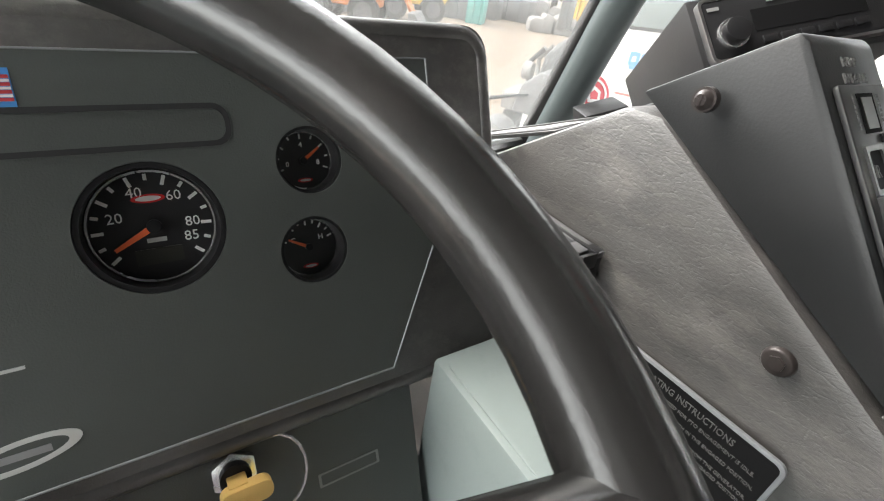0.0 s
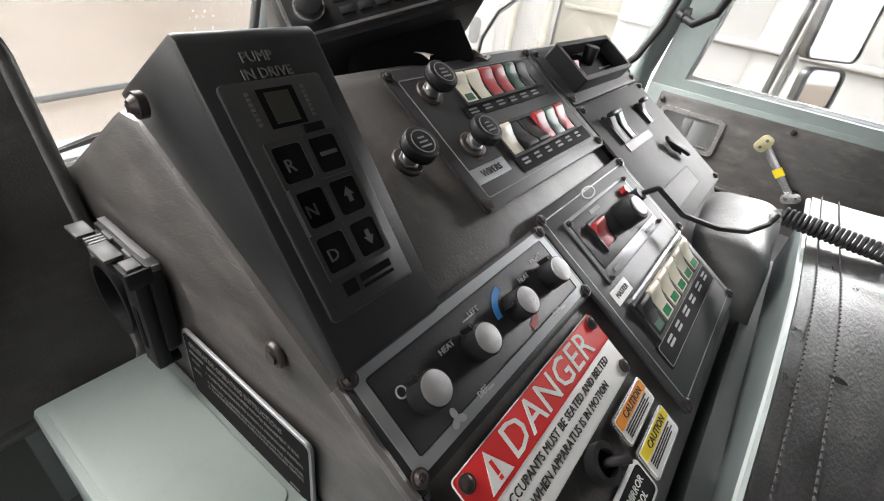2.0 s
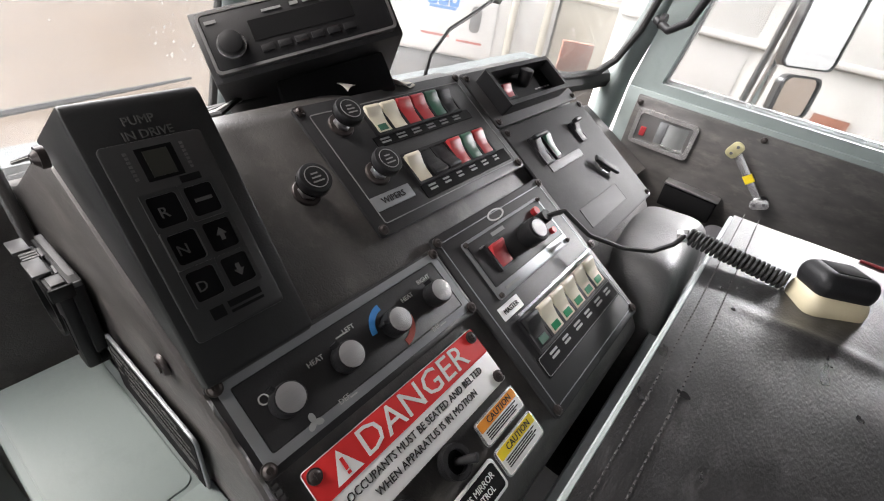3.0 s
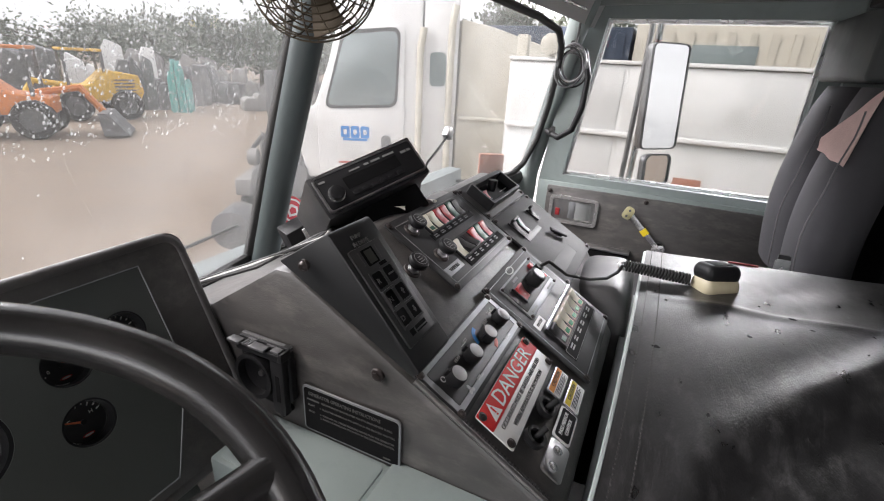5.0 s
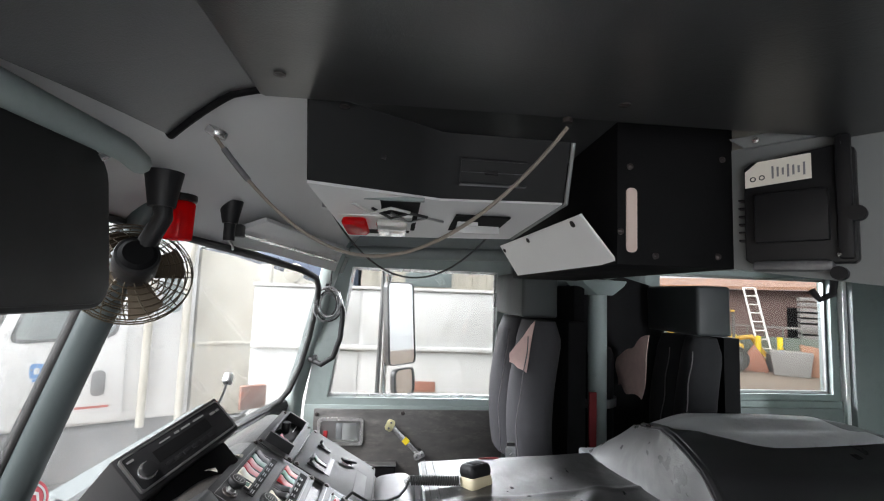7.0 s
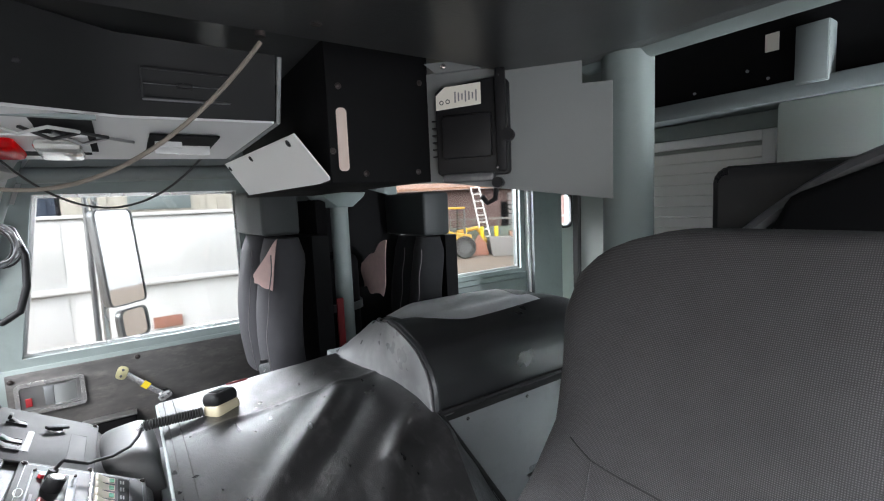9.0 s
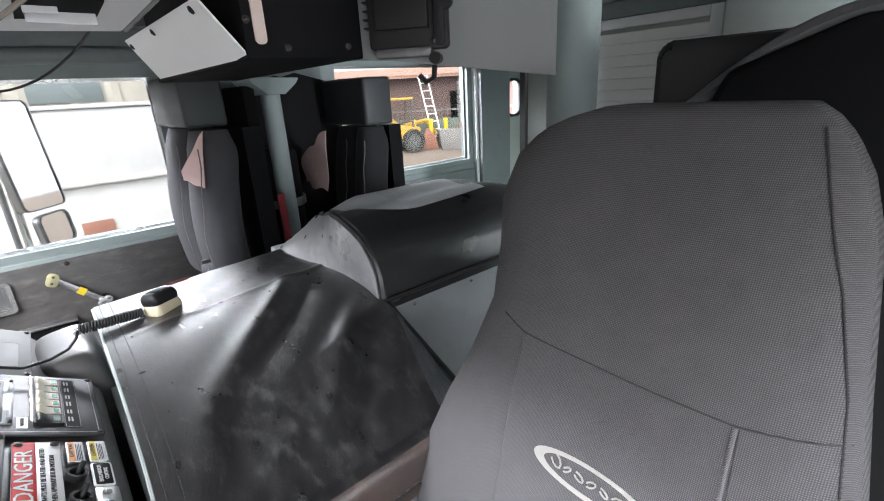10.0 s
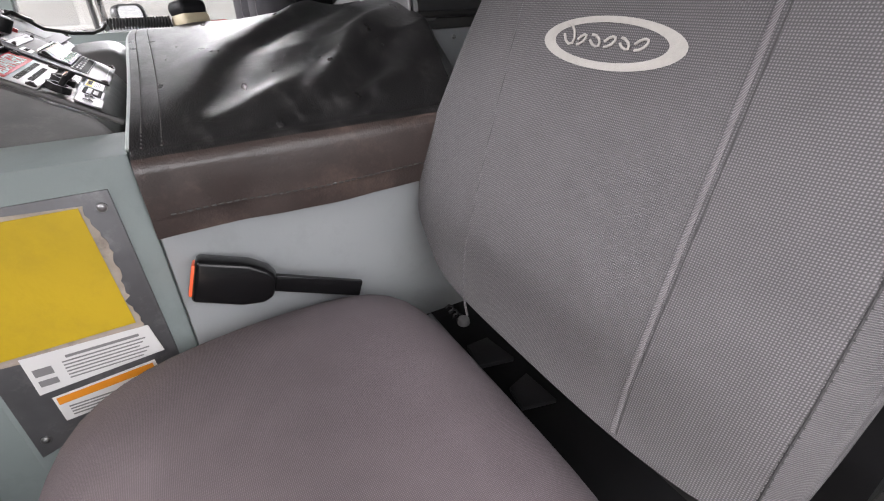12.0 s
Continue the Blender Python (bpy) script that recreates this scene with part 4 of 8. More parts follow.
seam(steps([(0.101, 1.914), (0.096, 1.827), (0.086, 1.535)], 8), 0.0006)
SIDESEAM = [(0.105, 2.150), (0.094, 2.118), (0.081, 2.079), (0.064, 2.032), (0.053, 1.99), (0.044, 1.955), (0.035, 1.90), (0.027, 1.85), (0.019, 1.80), (0.006, 1.73), (0.001, 1.70), (-0.003, 1.62), (-0.004, 1.535)]
seam(steps(SIDESEAM, 4), 0.001)
whip = bmesh.new()
for x, z in steps(SIDESEAM, 13):
    p_ = seat_skin(x, z, 0.0006)
    box(-0.0014, 0.0014, -0.0005, 0.0005, -0.0005, 0.0005, T(p_) @ turn("Y", 35), into=whip)
tagged(part("whip_stitching", whip, THREAD, back_ob, "dark whip stitching"), kind="stuff")


def seat_side(u, v):
    """The ribbed strip between the side seam and the backrest's outer edge."""
    i = min(len(SIDESEAM) - 2, int(v * (len(SIDESEAM) - 1)))
    f = v * (len(SIDESEAM) - 1) - i
    x = SIDESEAM[i][0] + (SIDESEAM[i + 1][0] - SIDESEAM[i][0]) * f
    z = SIDESEAM[i][1] + (SIDESEAM[i + 1][1] - SIDESEAM[i][1]) * f
    return seat_skin(x + (seat_edge(z)[0] + 0.0004 - x) * u, z, 0.0007)


part("side_strip", sheet(seat_side, 10, 60), FABRICSIDE, back_ob, "cloth strip with fine crosswise ribs", smooth=80)
lg = bmesh.new()
n = 48
outer = [lg.verts.new(seat_skin(0.2135 + 0.0695 * math.cos(6.28318 * k / n), 1.80 + 0.0185 * math.sin(6.28318 * k / n), 0.0009)) for k in range(n)]
inner = [lg.verts.new(seat_skin(0.2135 + 0.0555 * math.cos(6.28318 * k / n) , 1.8005 + 0.0135 * math.sin(6.28318 * k / n), 0.0009)) for k in range(n)]
for k in range(n):
    lg.faces.new((outer[k], outer[(k + 1) % n], inner[(k + 1) % n], inner[k]))
LOGO = material("pale_embroidery", (0.36, 0.345, 0.32), 0.9, vary=0.12, scale=200, bump=0.6, bump_scale=900)
part("maker_badge", lg, LOGO, back_ob, "pale embroidered oval badge")
for k, (w_, h_) in enumerate(((0.012, 0.0145), (0.007, 0.0075), (0.010, 0.008), (0.009, 0.0078), (0.008, 0.0074), (0.010, 0.0078))):
    xc = 0.2135 + 0.040 - 0.0145 * k
    part("badge_stroke", tube([seat_skin(xc + w_ / 2 * math.cos(a_ * 0.7) - 0.003 * math.sin(a_ * 0.7), 1.7975 + h_ * 0.45 + h_ / 2 * math.sin(a_ * 0.7) * (1 if k % 2 else -1), 0.0012) for a_ in range(8)], 0.0011, 6), LOGO, back_ob)

def cushion_point(u, v):
    a = 6.28318 * u
    c, s = math.cos(a), math.sin(a)
    e = (abs(c) ** 4.6 + abs(s) ** 4.6) ** (-1 / 4.6)
    rr = min(1.0, v * 1.25)
    drop = 0.036 * rr ** 5 + (0.11 * (v - 0.8) / 0.2 if v > 0.8 else 0)
    y = 0.106 + 0.207 * e * rr * s
    front = 0.05 * max(0.0, (y - 0.06) / 0.28) ** 2
    return Vector((0.203 + 0.24 * e * rr * c, y, 1.527 - drop - front))


cu = sheet(cushion_point, 64, 26)
bmesh.ops.remove_doubles(cu, verts=cu.verts[:], dist=0.0004)
part("cushion", cu, FABRICLIGHT, dseat, "mauve-grey ribbed cloth cushion", smooth=80)
part("seat_base", box(0.0, 0.40, -0.08, 0.33, 1.0, 1.40, bevel=0.02), PLASTIC, dseat)
rc = part("recliner", box(-0.06, 0.405, -0.19, -0.085, 1.40, 1.446, bevel=0.004), FLATBLACK, dseat, "black recliner frame")
part("recliner_bolt", cyl(0.0085, 0, 0.009, T((0.358, -0.152, 1.446)), r2=0.0075, seg=12, bevel=0.001), ALU, rc, "pale bolt head")
part("recliner_plate", prism([(0.265, -0.165), (0.312, -0.158), (0.312, -0.128), (0.275, -0.122)], 1.446, 1.453, bevel=0.001), PLASTIC, rc, "scuffed black lever plate")
part("recliner_plate", prism([(0.19, -0.165), (0.238, -0.162), (0.23, -0.132), (0.2, -0.126)], 1.446, 1.452, bevel=0.001), PLASTIC, rc)
part("recliner_spring", tube([(0.395 - 0.0022 * k, -0.15 + 0.005 * math.cos(k * 1.3), 1.451 + 0.005 * math.sin(k * 1.3)) for k in range(16)], 0.0016, 5), PLASTIC, rc)
part("recliner_rod", tube([(0.39, -0.118, 1.452), (0.2, -0.115, 1.453), (0.06, -0.113, 1.452)], 0.0035, 8), STEELDARK, rc)

# ---- passenger side ----
def bolster(a, b, y, z0, z1, depth):
    """A padded seat-back wing, bulging in the middle and rounded at the top."""
    def fn(u, v):
        an = 6.28318 * u
        c, s = math.cos(an), math.sin(an)
        k = (abs(c) ** 3 + abs(s) ** 3) ** (-1 / 3)
        z = z0 + (z1 - z0) * v
        w = (b - a) / 2 * (0.88 + 0.12 * math.sin(3.14159 * min(1.0, v * 1.1))) * (1 - max(0.0, v - 0.9) * 1.6)
        d = depth / 2 * (1 - max(0.0, v - 0.88) * 2.2)
        return Vector(((a + b) / 2 + w * k * c, y - depth / 2 + d * k * s + 0.03 * math.sin(3.14159 * min(1.0, v + 0.15)), z))
    bm = sheet(fn, 28, 18)
    bmesh.ops.remove_doubles(bm, verts=bm.verts[:], dist=0.0005)
    bmesh.ops.holes_fill(bm, edges=[e for e in bm.edges if e.is_boundary])
    bmesh.ops.recalc_face_normals(bm, faces=bm.faces[:])
    return bm


def bucket_seat(name, label, x0, xm, x1, y, z0, z1, zh, hx0, hx1, group, cloth=FABRICDARK):
    """A high-backed seat with two bolsters, a gap between, and a separate head cushion."""
    s = thing(name, label, "seat", ((x0 + x1) / 2, y, 1.0), group=group)
    part("bolster", bolster(x0, xm - 0.01, y, z0, z1, 0.13), cloth, s, smooth=60)
    part("bolster", bolster(xm + 0.02, x1, y, z0, z1, 0.17), cloth, s, smooth=60)
    for a_ in (x0 + 0.012, xm + 0.03):
        part("piping", tube([(a_ + 0.008 * math.cos(k), y + 0.002 + 0.03 * math.sin(3.14159 * min(1.0, k / 16 + 0.15)), z0 + (z1 - z0) * (0.03 + 0.88 * k / 16)) for k in range(17)], 0.002, 5), PIPING, s)
    part("back_panel", box(x0 + 0.05, x1 - 0.05, y - 0.21, y - 0.15, z0, z1), FLATBLACK, s)
    part("head_cushion", box(hx0, hx1, y - 0.12, y + 0.005, z1 + 0.01, zh, bevel=0.012, seg=3), HEADCUSHION, s, "smooth dark vinyl head cushion")
    part("cushion", box(x0, x1, y - 0.1, y + 0.40, z0 - 0.32, z0 - 0.19, bevel=0.03, seg=3), FABRICDARK, s)
    part("pedestal", box(x0 + 0.05, x1 - 0.05, y - 0.12, y + 0.35, 1.0, z0 - 0.32), PLASTIC, s)
    return s


seatp = bucket_seat("crew_seat", "dark grey high-backed passenger seat with split bolsters", 1.52, 1.76, 2.08, -0.205, 1.60, 2.115, 2.28, 1.59, 2.0, "crew seats")
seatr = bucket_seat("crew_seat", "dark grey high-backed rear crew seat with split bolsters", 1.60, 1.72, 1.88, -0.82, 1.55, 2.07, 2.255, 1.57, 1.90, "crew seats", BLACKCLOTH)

pole = thing("grab_pole", "grey-green painted floor-to-ceiling pole with a flared top plate", "pole", (1.72, -0.52, 1.0))
part("pole", cyl(0.034, 1.0, 2.25, T((1.72, -0.522, 0)), seg=20), GREEN, pole)
part("flare", prism([(-0.13, 0.0), (0.13, 0.0), (0.11, -0.02), (0.045, -0.055), (-0.045, -0.055), (-0.11, -0.02)], -0.04, 0.04, T((1.69, -0.505, 2.265)) @ turn("Z", -62) @ turn("X", 90), bevel=0.004), GREEN, pole)

# ---- overhead ----
liner2 = solid("headliner", box(1.28, 2.118, -0.14, 0.40, 2.456, 2.468, bevel=0.003), HEADPAD, "pale grey headliner panel above the passenger", "headliner", kind="structure")
liner = thing("headliner", "dark padded headliner panel above the driver", "headliner", (0.1, 0, 2.43), kind="structure")
part("panel", prism([(-0.5, 0.40), (0.615, 0.40), (0.612, -0.45), (-0.5, -0.45)], 2.425, 2.47, bevel=0.008), LINER, liner)
ohc = thing("overhead_console", "overhead console with black vent face and pale lower plate", "console", (0.85, 0.15, 2.34))
A = [Vector(p) for p in ((0.645, 0.345, 2.335), (0.762, 0.165, 2.345), (0.767, -0.033, 2.35))]
B = [Vector((p.x - 0.03, p.y, 2.44)) for p in A]
C = [Vector(p) for p in ((1.09, 0.335, 2.321), (1.04, 0.165, 2.319), (0.985, 0.0, 2.317))]
part("vent_face", sheet(lambda u, v: (B[0].lerp(B[1], u * 2) if u < 0.5 else B[1].lerp(B[2], u * 2 - 1)).lerp(A[0].lerp(A[1], u * 2) if u < 0.5 else A[1].lerp(A[2], u * 2 - 1), v), 8, 4, 0.004), VENT, ohc, "black vent face")
part("lower_plate", sheet(lambda u, v: (A[0].lerp(A[1], u * 2) if u < 0.5 else A[1].lerp(A[2], u * 2 - 1)).lerp(C[0].lerp(C[1], u * 2) if u < 0.5 else C[1].lerp(C[2], u * 2 - 1), v), 8, 4, 0.004), LOWPLATE, ohc, "pale grey lower plate")
ends = [B[2], A[2], C[2]]
part("end_panel", sheet(lambda u, v: A[2].lerp(C[2], u).lerp(Vector((A[2].x + (C[2].x - A[2].x) * u, A[2].y - 0.004 + 0.033 * u, 2.44)), v) + Vector((0, -0.004, 0)), 6, 3, 0.003), VENT, ohc, "black end panel")
part("end_rim", tube([p + Vector((-0.002, -0.006, -0.002)) for p in ends], 0.0036, 8), PLATEGREY, ohc, "grey folded rim")
part("far_side", sheet(lambda u, v: (C[0].lerp(C[2], u)).lerp(Vector((1.3, 0.33 - 0.33 * u, 2.46)), v), 4, 3, 0.004), GREENDARK, ohc)

bulk = thing("equipment_box", "black painted equipment box under the ceiling", "box", (0.9, -0.2, 2.25))
part("body", prism([(0.715, -0.10), (0.713, -0.288), (1.45, -0.33), (1.45, -0.13)], 2.25, 2.47, bevel=0.003), FLATBLACK, bulk)
wplate = solid("white_plate", prism([(0, 0), (0.57, 0.0), (0.568, 0.094), (0.022, 0.09)], 0, 0.003, Matrix(((1, 0, 0, 0.72), (0, 0.55, 0.835, -0.105), (0, 0.835, -0.55, 2.254), (0, 0, 0, 1)))), WHITE, "plain white metal plate screwed beneath the equipment box", "plate")

gp = thing("grey_mounting_plate", "bent grey metal plate carrying a black control module", "plate", (0.58, -0.38, 2.3))
GD = Vector((0.47 - 0.713, -0.47 + 0.286, 0)).normalized()
GPM = Matrix(((GD.x, 0, GD.y, 0.712), (GD.y, 0, -GD.x, -0.285), (0, 1, 0, 2.2), (0, 0, 0, 1)))
part("sheet", prism([(0, 0.05), (0.305, 0.007), (0.305, 0.19), (0.26, 0.19), (0.26, 0.235), (0, 0.235)], -0.002, 0.002, GPM, bevel=0.0008), PLATEGREY, gp)

bar = thing("roll_bar", "grey-green round post with a cross tube under the roof", "post", (0.40, -0.52, 1.0), kind="structure")
part("upright", cyl(0.046, 1.0, 2.49, T((0.548, -0.63, 0)), seg=24), GREEN, bar)
part("cross_tube", tube([(-0.5, -0.63, 2.482), (0.64, -0.63, 2.482)], 0.026, 12), GREEN, bar)

visor = thing("sun_visor", "black padded sun visor, folded down", "visor", (0.338, 0.56, 2.257))
VM = T((0.338, 0.56, 2.257)) @ turn("X", 84)
part("panel", prism(rounded(0.55, 0.17, 0.03), -0.006, 0.006, VM, bevel=0.003), RUBBER, visor)
part("edge_piping", tube([VM @ Vector((x_, y_, 0.0)) for x_, y_ in rounded(0.552, 0.172, 0.031)], 0.0042, 6, closed=True), RUBBER, visor)
part("hinge", tube([VM @ Vector((0.262, 0.078, 0.0)), VM @ Vector((0.285, 0.095, 0.006)), VM @ Vector((0.305, 0.095, 0.02))], 0.006, 8), CHROME, visor, "chrome hinge pin")
part("hinge", cyl(0.012, -0.004, 0.004, VM @ T((0.29, 0.098, 0.012)), seg=14), STEEL, visor)
# ---- console panels ----
def plate(name, x0, x1, v0, v1, mat, parent, h=0.003, r=0.004, m=CON, z=0.0, label=""):
    """A flat panel with softened corners on a sloping face."""
    return part(name, prism(rounded(x1 - x0, abs(v1 - v0), r), z, z + h, m @ T(((x0 + x1) / 2, (v0 + v1) / 2, 0)), bevel=0.0006), mat, parent, label)


def line_frame(x0, x1, v0, v1, w, z, mat, parent, m=CON, name="border_line"):
    W, H = x1 - x0, abs(v1 - v0)
    b = frame_ring(rounded(W, H, 0.003), rounded(W - 2 * w, H - 2 * w, 0.002), z, z + 0.0004, m @ T(((x0 + x1) / 2, (v0 + v1) / 2, 0)))
    return part(name, b, mat, parent)


def rocker(x, v, mat, parent, z=0.003, w=0.019, hgt=0.029, flip=False, lens=None, m=CON):
    """A see-saw switch in a black collar."""
    q = m @ T((x, v, z)) @ (turn("Z", 180) if flip else I4)
    part("switch_collar", frame_ring(rounded(w + 0.004, hgt + 0.006, 0.001), rounded(w - 0.001, hgt, 0.001), 0, 0.0035, m @ T((x, v, z))), PLASTIC, parent)
    mm = q @ Matrix(((0, 0, 1, 0), (1, 0, 0, 0), (0, 1, 0, 0), (0, 0, 0, 1)))
    s = hgt / 0.029
    prof = [(-0.0145 * s, 0), (0.0145 * s, 0), (0.0145 * s, 0.0078), (0.011 * s, 0.0082), (0.003 * s, 0.0045), (-0.004 * s, 0.003), (-0.0145 * s, 0.003)]
    r = part("rocker", prism(prof, -w / 2, w / 2, mm, bevel=0.0008), mat, parent, smooth=50)
    if lens:
        part("lens", box(-w * 0.28, w * 0.28, -0.0125 * s, -0.006 * s, 0.0028, 0.0036, q), lens, r, "green lens")
    return r


def pull_knob(x, v, parent, m=CON, z=0.003):
    q = m @ T((x, v, z))
    part("collar", cyl(0.0125, 0, 0.0025, q, r2=0.0115, seg=28, bevel=0.0006), BOLT, parent, "dark steel collar")
    part("nut", cyl(0.0085, 0.0025, 0.005, q, seg=6, bevel=0.0006), STEEL, parent)
    part("stem", cyl(0.006, 0.004, 0.013, q, seg=16), STEEL, parent)
    k = cyl(0.0105, 0.012, 0.015, q, r2=0.0135, seg=32)
    cyl(0.0135, 0.015, 0.0235, q, seg=32, bevel=0.002, into=k)
    kn = part("knob", k, PLASTIC, parent)
    part("knob_mark", frame_ring(ellipse(0.0095, 0.0095), ellipse(0.0088, 0.0088), 0.0235, 0.0239, q), DIMPRINT, kn)
    for i in range(3):
        part("knob_mark", box(-0.005 + 0.001 * i, 0.005 - 0.001 * i, -0.0045 + 0.0035 * i, -0.0033 + 0.0035 * i, 0.0235, 0.0239, q), DIMPRINT, kn)
    return kn


def corner_screws(x0, x1, v0, v1, parent, r=0.0048, z=0.003, m=CON):
    for x in (x0, x1):
        for v in (v0, v1):
            screw(m @ T((x, v, z)), r, parent)


sw = thing("switch_panel", "black switch panel with two rows of coloured rocker switches", "switch panel", CON @ Vector((0.88, -0.06, 0)))
plate("plate", 0.764, 0.999, 0.006, -0.132, PANEL, sw)
line_frame(0.776, 0.99, -0.005, -0.122, 0.0009, 0.003, DIMPRINT, sw)
corner_screws(0.770, 0.992, 0.0, -0.1255, sw)
for k, mt_ in enumerate((CREAM, CREAM, RED, RED, DKGREEN, PLASTIC)):
    rocker(0.8405 + 0.0215 * k, -0.027, mt_, sw, flip=False, lens=DKGREEN if k == 0 else None)
for k, mt_ in enumerate((CREAM, PLASTIC, PLASTIC, RED, DKGREEN, RED)):
    rocker(0.8465 + 0.0215 * k, -0.0865, mt_, sw, flip=k in (1, 2))
pull_knob(0.800, -0.022, sw)
pull_knob(0.802, -0.077, sw)
plate("label_strip", 0.822, 0.972, -0.043, -0.0545, FLATBLACK, sw, 0.0008, 0.001, z=0.003)
part("print", bars([(0.835 + 0.0222 * k - 0.006 + 0.012 * 0, 0.835 + 0.0222 * k + 0.006, -0.047 - 0.0035 * j, 0.0018) for k in range(6) for j in range(2)], CON @ T((0, 0, 0.0039))), DIMPRINT, sw)
plate("label_strip", 0.836, 0.984, -0.1025, -0.118, FLATBLACK, sw, 0.0008, 0.001, z=0.003)
part("print", bars([(0.8505 + 0.0222 * k - 0.0055, 0.8505 + 0.0222 * k + 0.005 - 0.001 * (k % 3), -0.107 - 0.004 * j, 0.002) for k in range(6) for j in range(2)], CON @ T((0, 0, 0.0039))), PRINT, sw)
plate("name_label", 0.777, 0.825, -0.096, -0.110, BORDER, sw, 0.0008, 0.001, z=0.003, label="silver label")
part("lettering", text_mesh("WIPERS", 0.0085, CON @ T((0.801, -0.103, 0.004))), INK, sw)

dim = thing("dimmer_knob", "black rotary knob on a chrome collar set in vinyl", "knob", CON @ Vector((0.731, -0.07, 0)))
pull_knob(0.731, -0.07, dim, z=0.0)

# far panel
STICKERGREY = material("dull_grey_sticker", (0.06, 0.06, 0.062), 0.6, vary=0.15, spec=0.2)
fp = thing("brake_panel", "grey-black panel with a small hooded switch box and toggles", "switch panel", CON @ Vector((1.11, -0.12, 0)))
plate("plate", 1.003, 1.222, 0.004, -0.078, DUSTPANEL, fp)
plate("lower_plate", 1.003, 1.222, -0.081, -0.259, DUSTPANEL, fp)
corner_screws(1.010, 1.214, -0.004, -0.071, fp, 0.0042)
corner_screws(1.010, 1.214, -0.088, -0.252, fp, 0.0042)
hd = frame_ring(rounded(0.158, 0.056, 0.003), rounded(0.146, 0.044, 0.003), 0, 0.02, CON @ T((1.103, -0.037, 0.003)))
part("switch_hood", hd, PLASTIC, fp)
part("hood_floor", box(1.03, 1.176, -0.058, -0.016, 0.003, 0.006, CON), FLATBLACK, fp)
rocker(1.065, -0.037, RED, fp, z=0.004, w=0.02, hgt=0.018)
part("lever", cyl(0.008, 0.004, 0.026, CON @ T((1.11, -0.034, 0)) @ turn("X", -25), r2=0.0095, seg=20, bevel=0.001), PLASTIC, fp)
part("print", bars([(1.128 + 0.0085 * k, 1.134 + 0.0085 * k, -0.045, 0.002) for k in range(5)], CON @ T((0, 0, 0.0064))), PRINT, fp)
for x, mt_, w in ((1.045, PLASTIC, 0.016), (1.072, DKGREEN, 0.014), (1.155, PLASTIC, 0.014)):
    rocker(x, -0.125, mt_, fp, w=w, hgt=0.034 if x < 1.1 else 0.026)
part("lever", box(1.034, 1.066, -0.112, -0.106, 0.01, 0.018, CON, bevel=0.002), PLASTIC, fp)
part("lever", box(1.146, 1.164, -0.114, -0.108, 0.01, 0.018, CON, bevel=0.002), PLASTIC, fp)
kl = cyl(0.0125, 0, 0.005, CON @ T((1.148, -0.185, 0.003)), seg=24)
part("key_lock", kl, CHROME, fp, "chrome key lock")
part("key_lever", box(-0.024, 0.02, -0.006, 0.006, 0.008, 0.014, CON @ T((1.152, -0.188, 0)) @ turn("Z", -50), bevel=0.003), PLASTIC, fp)
plate("sticker", 1.035, 1.15, -0.213, -0.240, STICKERGREY, fp, 0.0006, 0.001, z=0.003, label="blank grey sticker")
plate("sticker", 1.04, 1.13, -0.146, -0.157, PANEL, fp, 0.0006, 0.001, z=0.003)

# master panel
mp_ = thing("lighting_panel", "black lighting panel with cream rockers and a grey inset plate", "switch panel", CON @ Vector((0.905, -0.25, 0)))
plate("plate", 0.804, 1.004, -0.152, -0.343, PANEL, mp_)
line_frame(0.812, 0.997, -0.16, -0.336, 0.0009, 0.003, BORDER, mp_)
corner_screws(0.8105, 0.998, -0.1585, -0.3365, mp_)
plate("inset_plate", 0.832, 0.976, -0.171, -0.234, BORDER, mp_, 0.002, 0.003, z=0.003, label="grey metal inset plate")
plate("inset_face", 0.836, 0.972, -0.174, -0.222, PANEL, mp_, 0.0006, 0.002, z=0.005)
corner_screws(0.8355, 0.9725, -0.1745, -0.2305, mp_, 0.0026, z=0.0052)
part("maker_badge", frame_ring(ellipse(0.014, 0.006), ellipse(0.0115, 0.0045), 0, 0.0006, CON @ T((0.901, -0.1635, 0.003))), PRINT, mp_, "oval maker's badge")
for b_ in ((0.874, 0.896, -0.179, 0.004), (0.848, 0.856, -0.184, 0.002), (0.846, 0.87, -0.228, 0.003), (0.935, 0.96, -0.228, 0.003)):
    part("print", bars([b_], CON @ T((0, 0, 0.0057))), DIMPRINT, mp_)
rocker(0.866, -0.199, RED, mp_, z=0.0056, w=0.021, hgt=0.024)
pk = cyl(0.0135, 0, 0.02, CON @ T((0.916, -0.201, 0.0056)), seg=28, bevel=0.0015)
part("selector_knob", pk, PLASTIC, mp_)
part("knob_cap", cyl(0.0095, 0.02, 0.0212, CON @ T((0.916, -0.201, 0.0056)), seg=24), ALU, mp_)
part("indicator", cyl(0.0045, 0, 0.006, CON @ T((0.952, -0.184, 0.0056)), seg=14), RED, mp_)
part("indicator", cyl(0.0035, 0, 0.005, CON @ T((0.958, -0.212, 0.0056)), seg=14), RED, mp_)
for k in range(6):
    rocker(0.8465 + 0.0255 * k, -0.275, PLASTIC if k == 0 else CREAM, mp_, w=0.0225, hgt=0.031, lens=GREENLENS if k else DKGREEN, flip=False)
part("bank_rail", box(0.836, 0.993, -0.2555, -0.253, 0.003, 0.008, CON), CHROME, mp_)
plate("name_label", 0.822, 0.855, -0.238, -0.251, WHITE, mp_, 0.0008, 0.001, z=0.003, label="white paper label")
